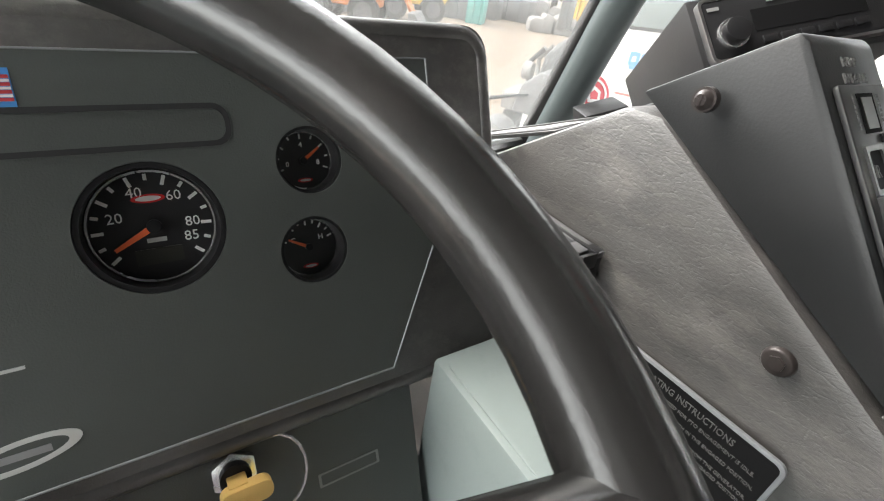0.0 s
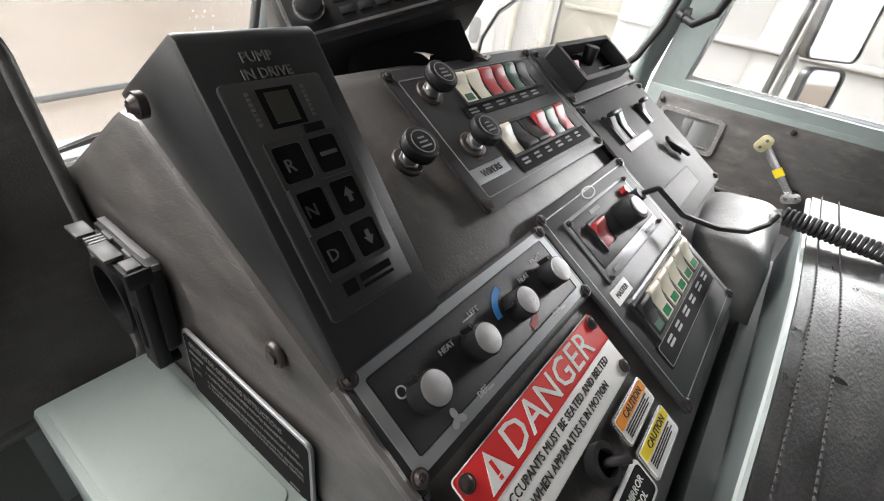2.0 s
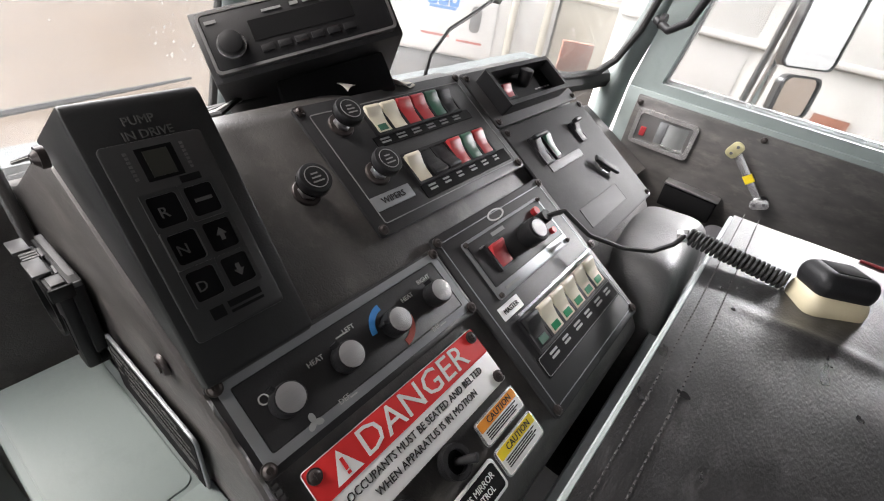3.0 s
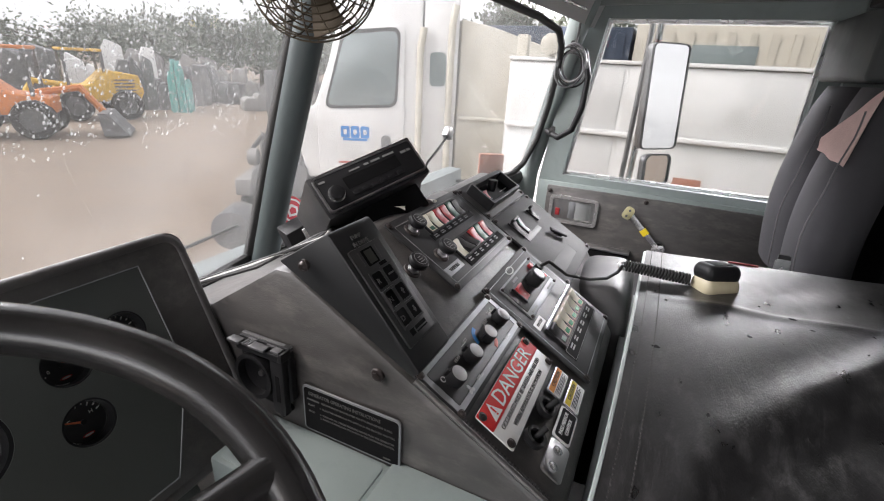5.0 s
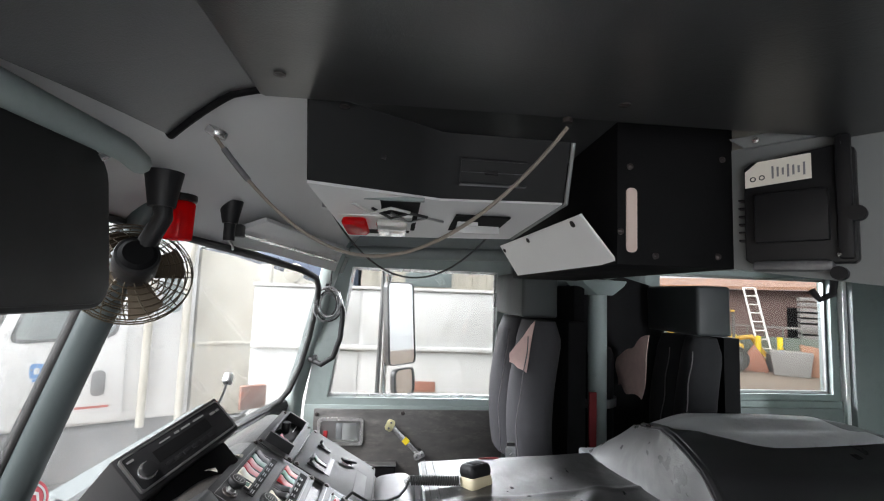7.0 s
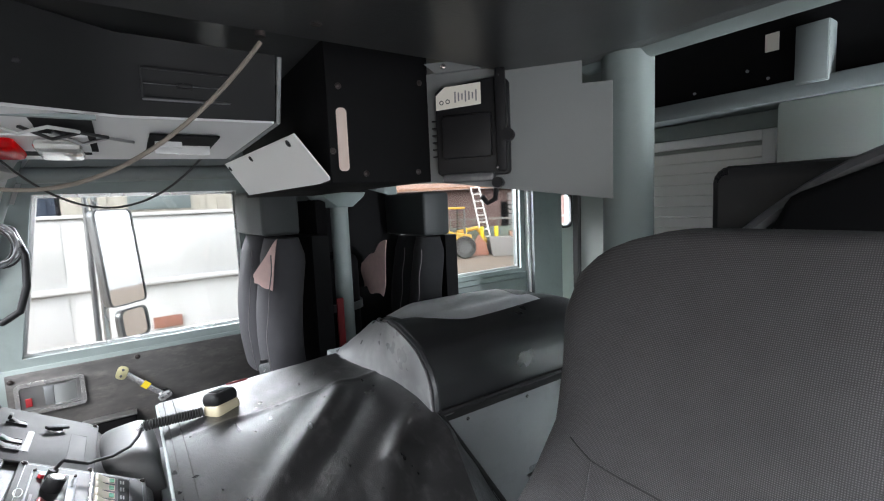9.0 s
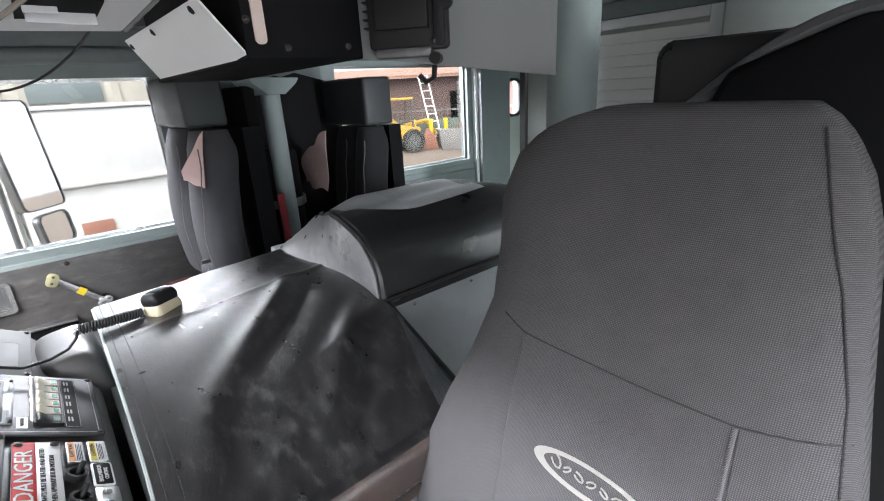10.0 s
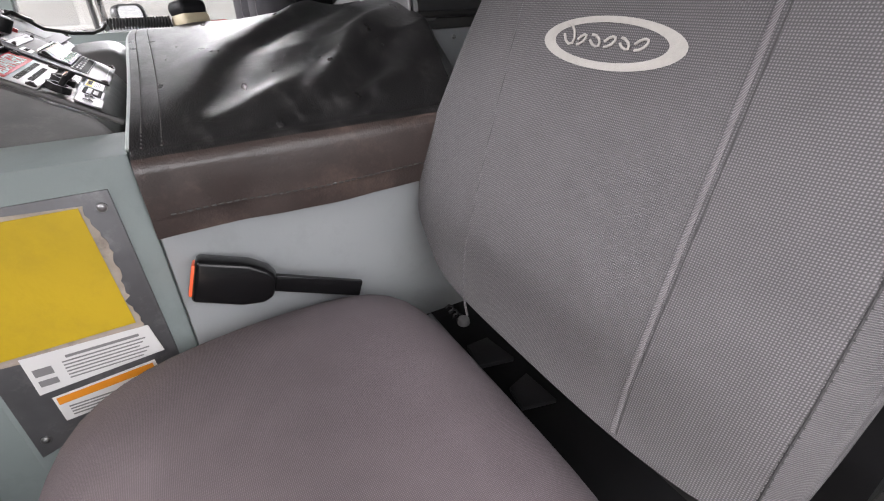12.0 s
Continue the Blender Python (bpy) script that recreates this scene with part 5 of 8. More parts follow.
part("lettering", text_mesh("MASTER", 0.0065, CON @ T((0.8385, -0.2445, 0.004))), INK, mp_)
plate("label_strip", 0.825, 0.993, -0.294, -0.315, FLATBLACK, mp_, 0.0008, 0.001, z=0.003)
line_frame(0.826, 0.992, -0.295, -0.314, 0.0006, 0.0038, DIMPRINT, mp_)
part("print", bars([(0.8505 + 0.0255 * k - 0.0075, 0.8505 + 0.0255 * k + 0.006 - 0.002 * (k % 2), -0.300 - 0.0042 * j, 0.0022) for k in range(6) for j in range(2)], CON @ T((0, 0, 0.0039))), PRINT, mp_)

# heater panel
hv = thing("heater_panel", "black heater control panel with four knobs and a grey frame", "control panel", CON @ Vector((0.7, -0.195, 0)))
plate("plate", 0.594, 0.803, -0.160, -0.227, PANEL, hv)
part("frame", frame_ring(rounded(0.2, 0.059, 0.003), rounded(0.186, 0.046, 0.002), 0.003, 0.0038, CON @ T((0.699, -0.1925, 0))), BORDER, hv, "grey metal frame")
plate("face", 0.6065, 0.7915, -0.170, -0.215, PANEL, hv, 0.0004, 0.001, z=0.003)
corner_screws(0.5995, 0.7985, -0.165, -0.2215, hv)
for x in (0.628, 0.676, 0.7235, 0.772):
    q = CON @ T((x, -0.1945, 0.0034))
    kn = part("knob", cyl(0.0105, 0, 0.0135, q, r2=0.0102, seg=36, bevel=0.0008), PLASTIC, hv)
    part("knob_cap", cyl(0.0092, 0.0135, 0.0142, q, seg=32, bevel=0.0004), ALU, kn, "brushed metal cap")
    part("pointer", box(-0.0012, 0.0012, 0.004, 0.0135, 0.003, 0.0125, q @ turn("Z", (30, 20, 70, 10)[int((x - 0.62) / 0.048)])), PLASTIC, kn)


def arc_band(r0, r1, a0, a1, q, mat, parent, name):
    n = 14
    o = [(r1 * math.cos(radians(a0 + (a1 - a0) * k / n)), r1 * math.sin(radians(a0 + (a1 - a0) * k / n))) for k in range(n + 1)]
    i = [(r0 * math.cos(radians(a0 + (a1 - a0) * k / n)), r0 * math.sin(radians(a0 + (a1 - a0) * k / n))) for k in range(n + 1)]
    return part(name, prism(o + i[::-1], 0, 0.0005, q), mat, parent)


arc_band(0.0145, 0.0195, 95, 175, CON @ T((0.7235, -0.1945, 0.0034)), BLUE, hv, "cold_mark")
arc_band(0.0145, 0.0195, -85, -5, CON @ T((0.7235, -0.1945, 0.0034)), MIDRED, hv, "hot_mark")
for s_, x, v in (("LEFT", 0.699, -0.1755), ("HEAT", 0.666, -0.1815), ("HEAT", 0.757, -0.1805), ("RIGHT", 0.781, -0.1755), ("DEF", 0.668, -0.213), ("DEF", 0.763, -0.2135)):
    part("lettering", text_mesh(s_, 0.0052, CON @ T((x - 0.008, v - 0.003, 0.0037))), PRINT, hv)
for x0_, x1_, v_ in ((0.679, 0.69, -0.1795), (0.664, 0.67, -0.2175), (0.76, 0.767, -0.2175)):
    part("print", bars([(x0_, x1_, v_, 0.001)], CON @ T((0, 0, 0.0035))), PRINT, hv)
part("fan_symbol", frame_ring(ellipse(0.0035, 0.0035), ellipse(0.0026, 0.0026), 0, 0.0004, CON @ T((0.6185, -0.186, 0.0035))), PRINT, hv)
for k in range(3):
    part("fan_symbol", prism(ellipse(0.0022, 0.0032, 12), 0, 0.0004, CON @ T((0.636, -0.2155, 0.0035)) @ turn("Z", 120 * k) @ T((0, 0.003, 0))), PRINT, hv)

# danger sign
dg = thing("warning_sign", "red and white danger sign fixed by four screws", "sign", CON @ Vector((0.7, -0.26, 0)))
plate("plate", 0.612, 0.786, -0.2345, -0.2855, SIGNWHITE, dg, 0.0015, 0.003, label="white metal plate")
plate("band", 0.6125, 0.7855, -0.235, -0.2585, SIGNRED, dg, 0.0004, 0.002, z=0.0015, label="red band")
part("lettering", text_mesh("DANGER", 0.0265, CON @ T((0.708, -0.247, 0.0021)), width=0.112), SIGNWHITE, dg)
part("warning_triangle", prism([(-0.0105, -0.008), (0.0105, -0.008), (0, 0.0105)], 0, 0.0005, CON @ T((0.637, -0.2478, 0.002)), bevel=0.0), SIGNWHITE, dg)
part("warning_mark", bars([(-0.0012, 0.0012, 0.0, 0.008), (-0.0012, 0.0012, -0.006, 0.002)], CON @ T((0.637, -0.247, 0.0026))), SIGNRED, dg)
tx = text_mesh("OCCUPANTS MUST BE SEATED AND BELTED", 0.0078, CON @ T((0.698, -0.2655, 0.0017)), width=0.142)
text_mesh("WHEN APPARATUS IS IN MOTION", 0.0078, CON @ T((0.698, -0.2755, 0.0017)), width=0.108, into=tx)
part("lettering", tx, INK, dg)
corner_screws(0.6185, 0.7795, -0.241, -0.2795, dg, 0.005, z=0.0015)


def caution(x0, x1, v0, v1, band, parent_label):
    c = thing("caution_label", parent_label, "label", CON @ Vector(((x0 + x1) / 2, (v0 + v1) / 2, 0)), group="caution labels")
    plate("frame", x0, x1, v0, v1, CHROME, c, 0.0022, 0.004, label="bright metal frame")
    plate("face", x0 + 0.002, x1 - 0.002, v0 - 0.0015, v1 + 0.0015, SIGNWHITE, c, 0.0004, 0.002, z=0.0022)
    plate("band", x0 + 0.0025, x1 - 0.0025, v0 - 0.002, v0 - 0.0095, band, c, 0.0004, 0.001, z=0.0026)
    part("lettering", text_mesh("CAUTION", 0.0072, CON @ T(((x0 + x1) / 2 + 0.002, v0 - 0.0058, 0.0031)), width=0.032), INK, c)
    part("print", bars([(x0 + 0.006, x1 - 0.007 - 0.004 * (k % 2), v0 - 0.0115 - 0.0018 * k, 0.0009) for k in range(4)], CON @ T((0, 0, 0.0027))), INK, c)


caution(0.7305, 0.785, -0.2915, -0.3125, SIGNORANGE, "small white caution label with an orange band")
caution(0.731, 0.7855, -0.3165, -0.3395, SIGNYELLOW, "small white caution label with a yellow band")


def toggle(x, v, lean):
    t = thing("toggle_switch", "black round toggle switch with a short lever", "switch", CON @ Vector((x, v, 0)), group="mirror toggles")
    q = CON @ T((x, v, 0))
    part("bezel", frame_ring(ellipse(0.0125, 0.0125), ellipse(0.0085, 0.0085), 0, 0.008, q), PLASTIC, t)
    part("well", cyl(0.009, 0, 0.003, q), FLATBLACK, t)
    part("lever", cyl(0.0028, 0.002, 0.02, q @ turn("X", lean) @ turn("Y", 30), r2=0.0036, seg=12, bevel=0.001), PLASTIC, t)


toggle(0.7, -0.2985, 20)
toggle(0.648, -0.2995, 12)
pm = thing("mirror_label", "black mirror control label with a white edge", "label", CON @ Vector((0.702, -0.33, 0)))
plate("frame", 0.675, 0.7285, -0.3165, -0.341, SIGNWHITE, pm, 0.002, 0.004)
plate("face", 0.6775, 0.726, -0.319, -0.3385, FLATBLACK, pm, 0.0004, 0.003, z=0.002)
tx = text_mesh("PASS MIRROR", 0.0068, CON @ T((0.7018, -0.3255, 0.0025)), width=0.038)
text_mesh("CONTROL", 0.0068, CON @ T((0.7018, -0.3325, 0.0025)), width=0.027, into=tx)
part("lettering", tx, SIGNWHITE, pm)
bp = thing("blank_plate", "dull metal blanking plate with two screws", "plate", CON @ Vector((0.647, -0.33, 0)))
plate("plate", 0.621, 0.672, -0.3165, -0.343, STEEL, bp, 0.002, 0.005)
screw(CON @ T((0.634, -0.3285, 0.002)), 0.0055, bp, CHROME)
screw(CON @ T((0.658, -0.3285, 0.002)), 0.0055, bp, CHROME)

# gear selector wedge
KEYPRINT = material("worn_key_print", (0.075, 0.075, 0.073), 0.6)
KEYFRAME = material("worn_keypad_frame", (0.02, 0.0205, 0.021), 0.36, vary=0.25, scale=60)
gs = thing("gear_selector", "black wedge-shaped housing with a push-button gear selector", "gear selector", CON @ Vector((0.632, -0.08, 0)))
mCX = CON @ Matrix(((0, 0, 1, 0), (1, 0, 0, 0), (0, 1, 0, 0), (0, 0, 0, 1)))
part("housing", prism([(0.03, -0.01), (-0.004, 0.0612), (-0.0097, 0.0617), (-0.163, 0.0095), (-0.165, -0.002)], 0.5955, 0.6695, mCX, bevel=0.0022), HOUSING, gs, "folded black metal housing")
FA = Vector((0, -0.163 + 0.0097, 0.0095 - 0.0617)).normalized()
FY = -FA
FZ = Vector((1, 0, 0)).cross(FY)
FM = CON @ Matrix(((1, 0, 0, 0.6325), (0, FY.y, FZ.y, -0.0097), (0, FY.z, FZ.z, 0.0622), (0, 0, 0, 1)))
part("keypad", prism(rounded(0.056, 0.116, 0.003), 0.0, 0.0025, FM @ T((-0.003, -0.08, 0)), bevel=0.0008), KEYFRAME, gs, "black plastic keypad")
part("display", box(-0.0145, 0.0055, -0.0455, -0.0265, 0.0025, 0.0028, FM), FLATBLACK, gs)
part("display_window", box(-0.011, 0.002, -0.0435, -0.0285, 0.0029, 0.0032, FM), LCD, gs)
part("button", box(0.001, 0.0125, -0.0505, -0.0465, 0.0025, 0.0034, FM), FLATBLACK, gs)
labels = (("R", ""), ("N", "up"), ("D", "down"))
for r_, (a, b_) in enumerate(labels):
    for c_ in range(2):
        q = FM @ T((-0.0132 + 0.0206 * c_, -0.0625 - 0.0228 * r_, 0.0025))
        part("button_frame", frame_ring(rounded(0.0205, 0.0226, 0.0008), rounded(0.0162, 0.0178, 0.002), 0, 0.0012 if (c_, r_) != (0, 1) else 0.0034, q), KEYFRAME, gs)
        bt = part("button", prism(rounded(0.0166, 0.0182, 0.002), 0, 0.0003, q), FLATBLACK, gs)
        if c_ == 0:
            part("lettering", text_mesh(a, 0.0088, q @ T((-0.002, -0.001, 0.0005))), KEYPRINT, bt)
        elif b_:
            k = 1 if b_ == "up" else -1
            part("arrow", prism([(-0.003, 0), (0.003, 0), (0, 0.0042 * k)], 0, 0.0005, q @ T((0, 0.0, 0.0015))), KEYPRINT, bt)
            part("arrow", box(-0.0012, 0.0012, -0.0035 * k, 0, 0, 0.0005, q @ T((0, 0, 0.0015))), KEYPRINT, bt)
        else:
            part("print", box(-0.005, 0.005, -0.001, 0.001, 0, 0.0005, q @ T((0, 0, 0.0015))), KEYPRINT, bt)
part("maker_badge", bars([(-0.018, -0.010, -0.1265, 0.007), (-0.007, 0.014, -0.125, 0.004), (-0.007, 0.014, -0.1295, 0.0018)], FM @ T((0, 0, 0.0025))), FLATBLACK, gs)
tx = text_mesh("PUMP", 0.0068, FM @ T((-0.004, -0.0105, 0.0006)))
text_mesh("IN DRIVE", 0.0068, FM @ T((-0.002, -0.0185, 0.0006)), into=tx)
for s_, x in (("SELECT", -0.0195), ("MONITOR", 0.0105)):
    bars([(x - 0.0009, x + 0.0009, -0.028 - 0.0024 * k, 0.0015) for k in range(7)], FM @ T((0, 0, 0.0027)), into=tx)
part("lettering", tx, KEYPRINT, gs)
screw(SIDE @ T((-0.469, 1.914, 0.0)), 0.0065, gs, h=0.007)
sb = solid("side_bolt", merge(cyl(0.0085, -0.001, 0.0022, SIDE @ T((-0.381, 1.809, 0.0)), r2=0.007, seg=20, bevel=0.0008), cyl(0.0042, 0.002, 0.0034, SIDE @ T((-0.381, 1.809, 0)), seg=6)), BOLT, "brown-black bolt head in the console's side", "bolt")

# stitched seam along the console's lower left edge
part("edge_welt", tube([CON @ Vector((0.5925 + 0.0002 * math.sin(k * 1.7), -0.165 - 0.0049 * k, 0.0008)) for k in range(42)], 0.0034, 8), VINYL, console, "worn stitched edge welt")
st = bmesh.new()
for k in range(46):
    v = -0.17 - 0.0041 * k
    box(0.5965, 0.6, v, v + 0.0024, 0.0, 0.002, CON, into=st)
tagged(part("stitching", st, THREAD, console), kind="stuff")

# generator placard and device holder on the console's side
gn = thing("instruction_placard", "black instruction placard with a bright metal edge", "placard", (0.588, 0.415, 1.73))
gm = SIDE @ T((-0.4155, 1.731, 0.002))
part("plate", prism(rounded(0.132, 0.064, 0.006), 0, 0.0025, gm, bevel=0.0006), BORDER, gn, "bright metal edge")
part("face", prism(rounded(0.127, 0.059, 0.004), 0.0025, 0.0029, gm), FLATBLACK, gn)
tx = text_mesh("GENERATOR OPERATING INSTRUCTIONS", 0.0066, gm @ T((-0.008, 0.0225, 0.003)), width=0.098)
for s_, x_, y_, w_ in (("RECOMMENDED ENGINE SPEED FOR PTO ENGAGEMENT IS IDLE.", 0.009, 0.0145, 0.094), ("START:", -0.053, 0.0065, 0.01), ("1.  PLACE THE GENERATOR PTO SWITCH IN THE ENGAGED POSITION.", 0.009, 0.0065, 0.1),
                       ("STOP:", -0.053, -0.0025, 0.009), ("1.  TURN OFF ALL DEVICES RECEIVING POWER FROM THE GENERATOR.", 0.009, -0.0025, 0.1), ("2.  PLACE THE GENERATOR PTO SWITCH IN THE DISENGAGED POSITION.", 0.009, -0.0075, 0.1)):
    text_mesh(s_, 0.0036, gm @ T((x_, y_, 0.003)), width=w_, into=tx)
bars([(-0.059, -0.042, 0.0145, 0.0022), (0.045, 0.054, -0.025, 0.0018)], gm @ T((0, 0, 0.003)), into=tx)
part("lettering", tx, KEYPRINT, gn)

# the top parts' lighter grey holds sky reflection as well as dust
HOLDERGREY = material("dusty_sky_sheen_plastic", (0.07, 0.07, 0.073), 0.42, vary=0.2, scale=60)
hl = thing("device_holder", "black plastic clamp holder fixed to the console's side", "holder", (0.57, 0.53, 1.76))
hm = SIDE @ T((-0.53, 1.765, 0.002)) @ Matrix.Scale(0.88, 4)
part("back_plate", prism([(-0.043, 0.046), (0.043, 0.05), (0.045, -0.03), (0.028, -0.05), (-0.02, -0.045), (-0.04, -0.01)], 0, 0.01, hm, bevel=0.0015), PLASTIC, hl)
part("clamp", box(-0.036, 0.042, 0.034, 0.044, 0.01, 0.022, hm, bevel=0.0015), PLASTIC, hl)
part("rail", box(-0.041, 0.044, 0.044, 0.0495, 0.001, 0.007, hm, bevel=0.0008), HOLDERGREY, hl, "dusty rail with sky reflection in its grey")
for a_, b_, c_, d_ in ((-0.047, -0.026, 0.014, 0.027), (-0.010, 0.016, 0.013, 0.026), (0.022, 0.036, 0.009, 0.02)):
    part("jaw", box(a_, b_, 0.0445, 0.048, c_, d_, hm, bevel=0.0008), HOLDERGREY, hl, "dusty jaw with sky reflection in its grey")
for k in range(3):
    part("tooth", box(-0.023 + 0.0042 * k, -0.0205 + 0.0042 * k, 0.044, 0.047, 0.012, 0.024, hm), HOLDERGREY, hl)
for a_, b_ in ((-0.024, -0.009), (0.008, 0.021)):
    part("block", box(a_, b_, 0.044, 0.048, 0.0085, 0.0115, hm, bevel=0.0006), HOLDERGREY, hl)
part("end_cap", prism([(0.036, 0.036), (0.044, 0.036), (0.044, 0.0495), (0.038, 0.047)], 0.007, 0.024, hm, bevel=0.001), PLASTIC, hl)
part("ring", frame_ring(ellipse(0.032, 0.034), ellipse(0.026, 0.028), 0.01, 0.022, hm @ T((-0.012, -0.004, 0))), PLASTIC, hl)
part("pivot", cyl(0.004, 0.01, 0.016, hm @ T((-0.004, 0.0, 0)), seg=12), STEEL, hl)
part("leg", box(0.018, 0.04, -0.052, 0.036, 0.008, 0.02, hm, bevel=0.003), PLASTIC, hl)
part("slot", box(0.027, 0.033, -0.03, 0.01, 0.02, 0.0206, hm), FLATBLACK, hl)
part("foot", cyl(0.006, 0.0, 0.016, hm @ T((0.03, -0.052, 0)), seg=14), PLASTIC, hl)

# ---- instrument pod details ----
GAUGEPRINT = material("white_gauge_print", (0.82, 0.82, 0.8), 0.6)
GAUGEFACE = material("gauge_face", (0.012, 0.012, 0.013), 0.35, vary=0.05)


def gauge(x, w, r, label, a0, a1, needle, digits=(), lcd=False):
    g = thing("gauge", label, "gauge", CLU @ Vector((x, w, 0.006)), group="dash gauges")
    q = CLU @ T((x, w, -0.0135))
    part("bezel", frame_ring(ellipse(r * 1.015, r * 1.015, 40), ellipse(r * 0.93, r * 0.93, 40), 0, 0.0185, q), PLASTIC, g, "black bezel ring")
    part("dial", cyl(r * 0.92, 0, 0.0015, q, seg=40), GAUGEFACE, g)
    part("rim_glint", frame_ring(ellipse(r * 0.9, r * 0.9, 40), ellipse(r * 0.865, r * 0.865, 40), 0.0055, 0.0062, q), CHROME, g)
    n = 15 if r > 0.03 else 9
    tk = bmesh.new()
    for k in range(n):
        a = a0 + (a1 - a0) * k / (n - 1)
        L = 0.16 if k % 2 == 0 else 0.1
        box(r * (0.84 - L), r * 0.84, -r * 0.026, r * 0.026, 0.002, 0.0024, q @ turn("Z", a), into=tk)
    for s_, a, rr in digits:
        text_mesh(s_, r * 0.23, q @ T((rr * r * math.cos(radians(a)), rr * r * math.sin(radians(a)), 0.0022)), into=tk)
    part("dial_print", tk, GAUGEPRINT, g)
    part("badge", prism(ellipse(r * 0.24, r * 0.07, 20), 0.002, 0.0026, q @ T((0, r * (0.45 if r > 0.03 else -0.62), 0))), SIGNRED, g, "oval red-edged badge")
    part("badge_face", prism(ellipse(r * 0.18, r * 0.042, 20), 0.0026, 0.003, q @ T((0, r * (0.45 if r > 0.03 else -0.62), 0))), SIGNWHITE, g)
    nd = part("needle", prism([(-r * 0.06, -r * 0.055), (r * 0.66, -r * 0.03), (r * 0.66, r * 0.03), (-r * 0.06, r * 0.055)], 0.0035, 0.0045, q @ turn("Z", needle)), NEEDLE, g, "orange needle")
    part("needle_hub", cyl(r * 0.11, 0.002, 0.0055, q, seg=18), PLASTIC, g)
    if lcd:
        part("readout", box(-r * 0.34, r * 0.34, -r * 0.62, -r * 0.36, 0.0016, 0.0022, q), LCD, g)
        part("print", box(-r * 0.14, r * 0.14, -r * 0.26, -r * 0.19, 0.0016, 0.0022, q), PRINT, g)
    return g


gauge(*DIALS[0], "large black round dial with pale marks and an orange needle", 218, -40, 208, (("20", 160, 0.54), ("40", 108, 0.58), ("60", 52, 0.58), ("80", 0, 0.56), ("85", -25, 0.56)), lcd=True)
gauge(*DIALS[1], "small black round gauge with an orange needle", 200, -20, 35, (("0", 190, 0.5), ("4", 90, 0.5), ("8", -10, 0.5)))
gauge(*DIALS[2], "small black round gauge with an orange needle", 160, 20, 152, (("C", 150, 0.5), ("H", 30, 0.5)))
gauge(*DIALS[3], "black round fuel gauge with a thin bright rim", 165, 15, 150, (("E", 160, 0.5), ("1/2", 90, 0.5), ("F", 15, 0.5), ("FUEL", -90, 0.15)))
line = bmesh.new()
fpts = [(0.533, 0.217), (0.533, 0.095), (0.48, -0.008), (0.06, -0.008)]
for (x0, w0), (x1, w1) in zip(fpts, fpts[1:]):
    tube([CLU @ Vector((x0, w0, 0.0062)), CLU @ Vector((x1, w1, 0.0062))], 0.0008, 6, into=line)
tube([CLU @ Vector((0.533, 0.217, 0.0062)), CLU @ Vector((0.10, 0.217, 0.0062))], 0.0006, 6, into=line)
part("panel_edge", line, BORDER, pod, "worn bright panel edge")
part("slot_recess", frame_ring(rounded(0.19, 0.024, 0.009), rounded(0.184, 0.018, 0.007), 0.006, 0.0068, CLU @ T((0.30, 0.178, 0))), SEAM, pod)
fs = thing("flag_sticker", "small striped red, white and blue sticker", "sticker", CLU @ Vector((0.29, 0.2, 0.006)))
part("sheet", box(0.27, 0.302, 0.189, 0.208, 0.006, 0.0063, CLU), BLUE, fs)
part("stripe", bars([(0.27, 0.3015, 0.1935 + 0.0035 * k, 0.0016) for k in range(4)], CLU @ T((0, 0, 0.0064))), RED, fs)
part("stripe", bars([(0.27, 0.3015, 0.1952 + 0.0035 * k, 0.0012) for k in range(3)], CLU @ T((0, 0, 0.0064))), SIGNWHITE, fs)
part("maker_badge", frame_ring(ellipse(0.027, 0.0085), ellipse(0.021, 0.0058), 0.006, 0.0066, CLU @ T((0.265, 0.016, 0)) @ turn("Z", 6)), PRINT, pod, "pale oval maker's badge")
part("maker_badge", bars([(0.251, 0.278, 0.016, 0.004)], CLU @ T((0, 0, 0.0061))), DIMPRINT, pod)
part("warning_lamp", cyl(0.0035, 0.006, 0.0075, CLU @ T((0.452, 0.178, 0)), seg=14), FLATBLACK, pod)
part("slot_edge", box(0.245, 0.277, 0.062, 0.0635, 0.006, 0.0075, CLU), PRINT, pod)
ky = thing("ignition_switch", "ignition switch with an ochre plastic key and chrome ring", "ignition", (0.36, 0.55, 1.64))
kq = CLU @ T((0.36, -0.05, -0.012))
part("ring", cyl(0.016, 0, 0.006, kq, seg=6, bevel=0.001), CHROME, ky, "chrome hexagonal nut")
part("barrel", cyl(0.01, 0.006, 0.012, kq, seg=20), PLASTIC, ky)
part("key_stem", box(-0.006, 0.006, -0.005, 0.004, 0.012, 0.026, kq, bevel=0.001), KEYBRASS, ky)
part("key", prism(rounded(0.032, 0.014, 0.006), 0.02, 0.03, kq @ T((0.004, -0.004, 0)), bevel=0.001), KEYBRASS, ky)
part("key_ring", tube([kq @ Vector((0.022 * math.cos(a) + 0.024, 0.03 * math.sin(a) - 0.008, 0.012)) for a in [k * 0.35 - 1.6 for k in range(10)]], 0.0013, 6), CHROME, ky)
part("small_badge", frame_ring(rounded(0.05, 0.012, 0.001), rounded(0.046, 0.009, 0.001), 0, 0.0006, CLU @ T((0.44, -0.088, -0.012))), DIMPRINT, pod)
# ---- radio and things on the dash ----
rw_ = Vector((0.158, -0.073, 0.051)).normalized()
rh_ = Vector((0.012, 0.042, 0.049))
rh_ = (rh_ - rw_ * rh_.dot(rw_)).normalized()
rn_ = rw_.cross(rh_)
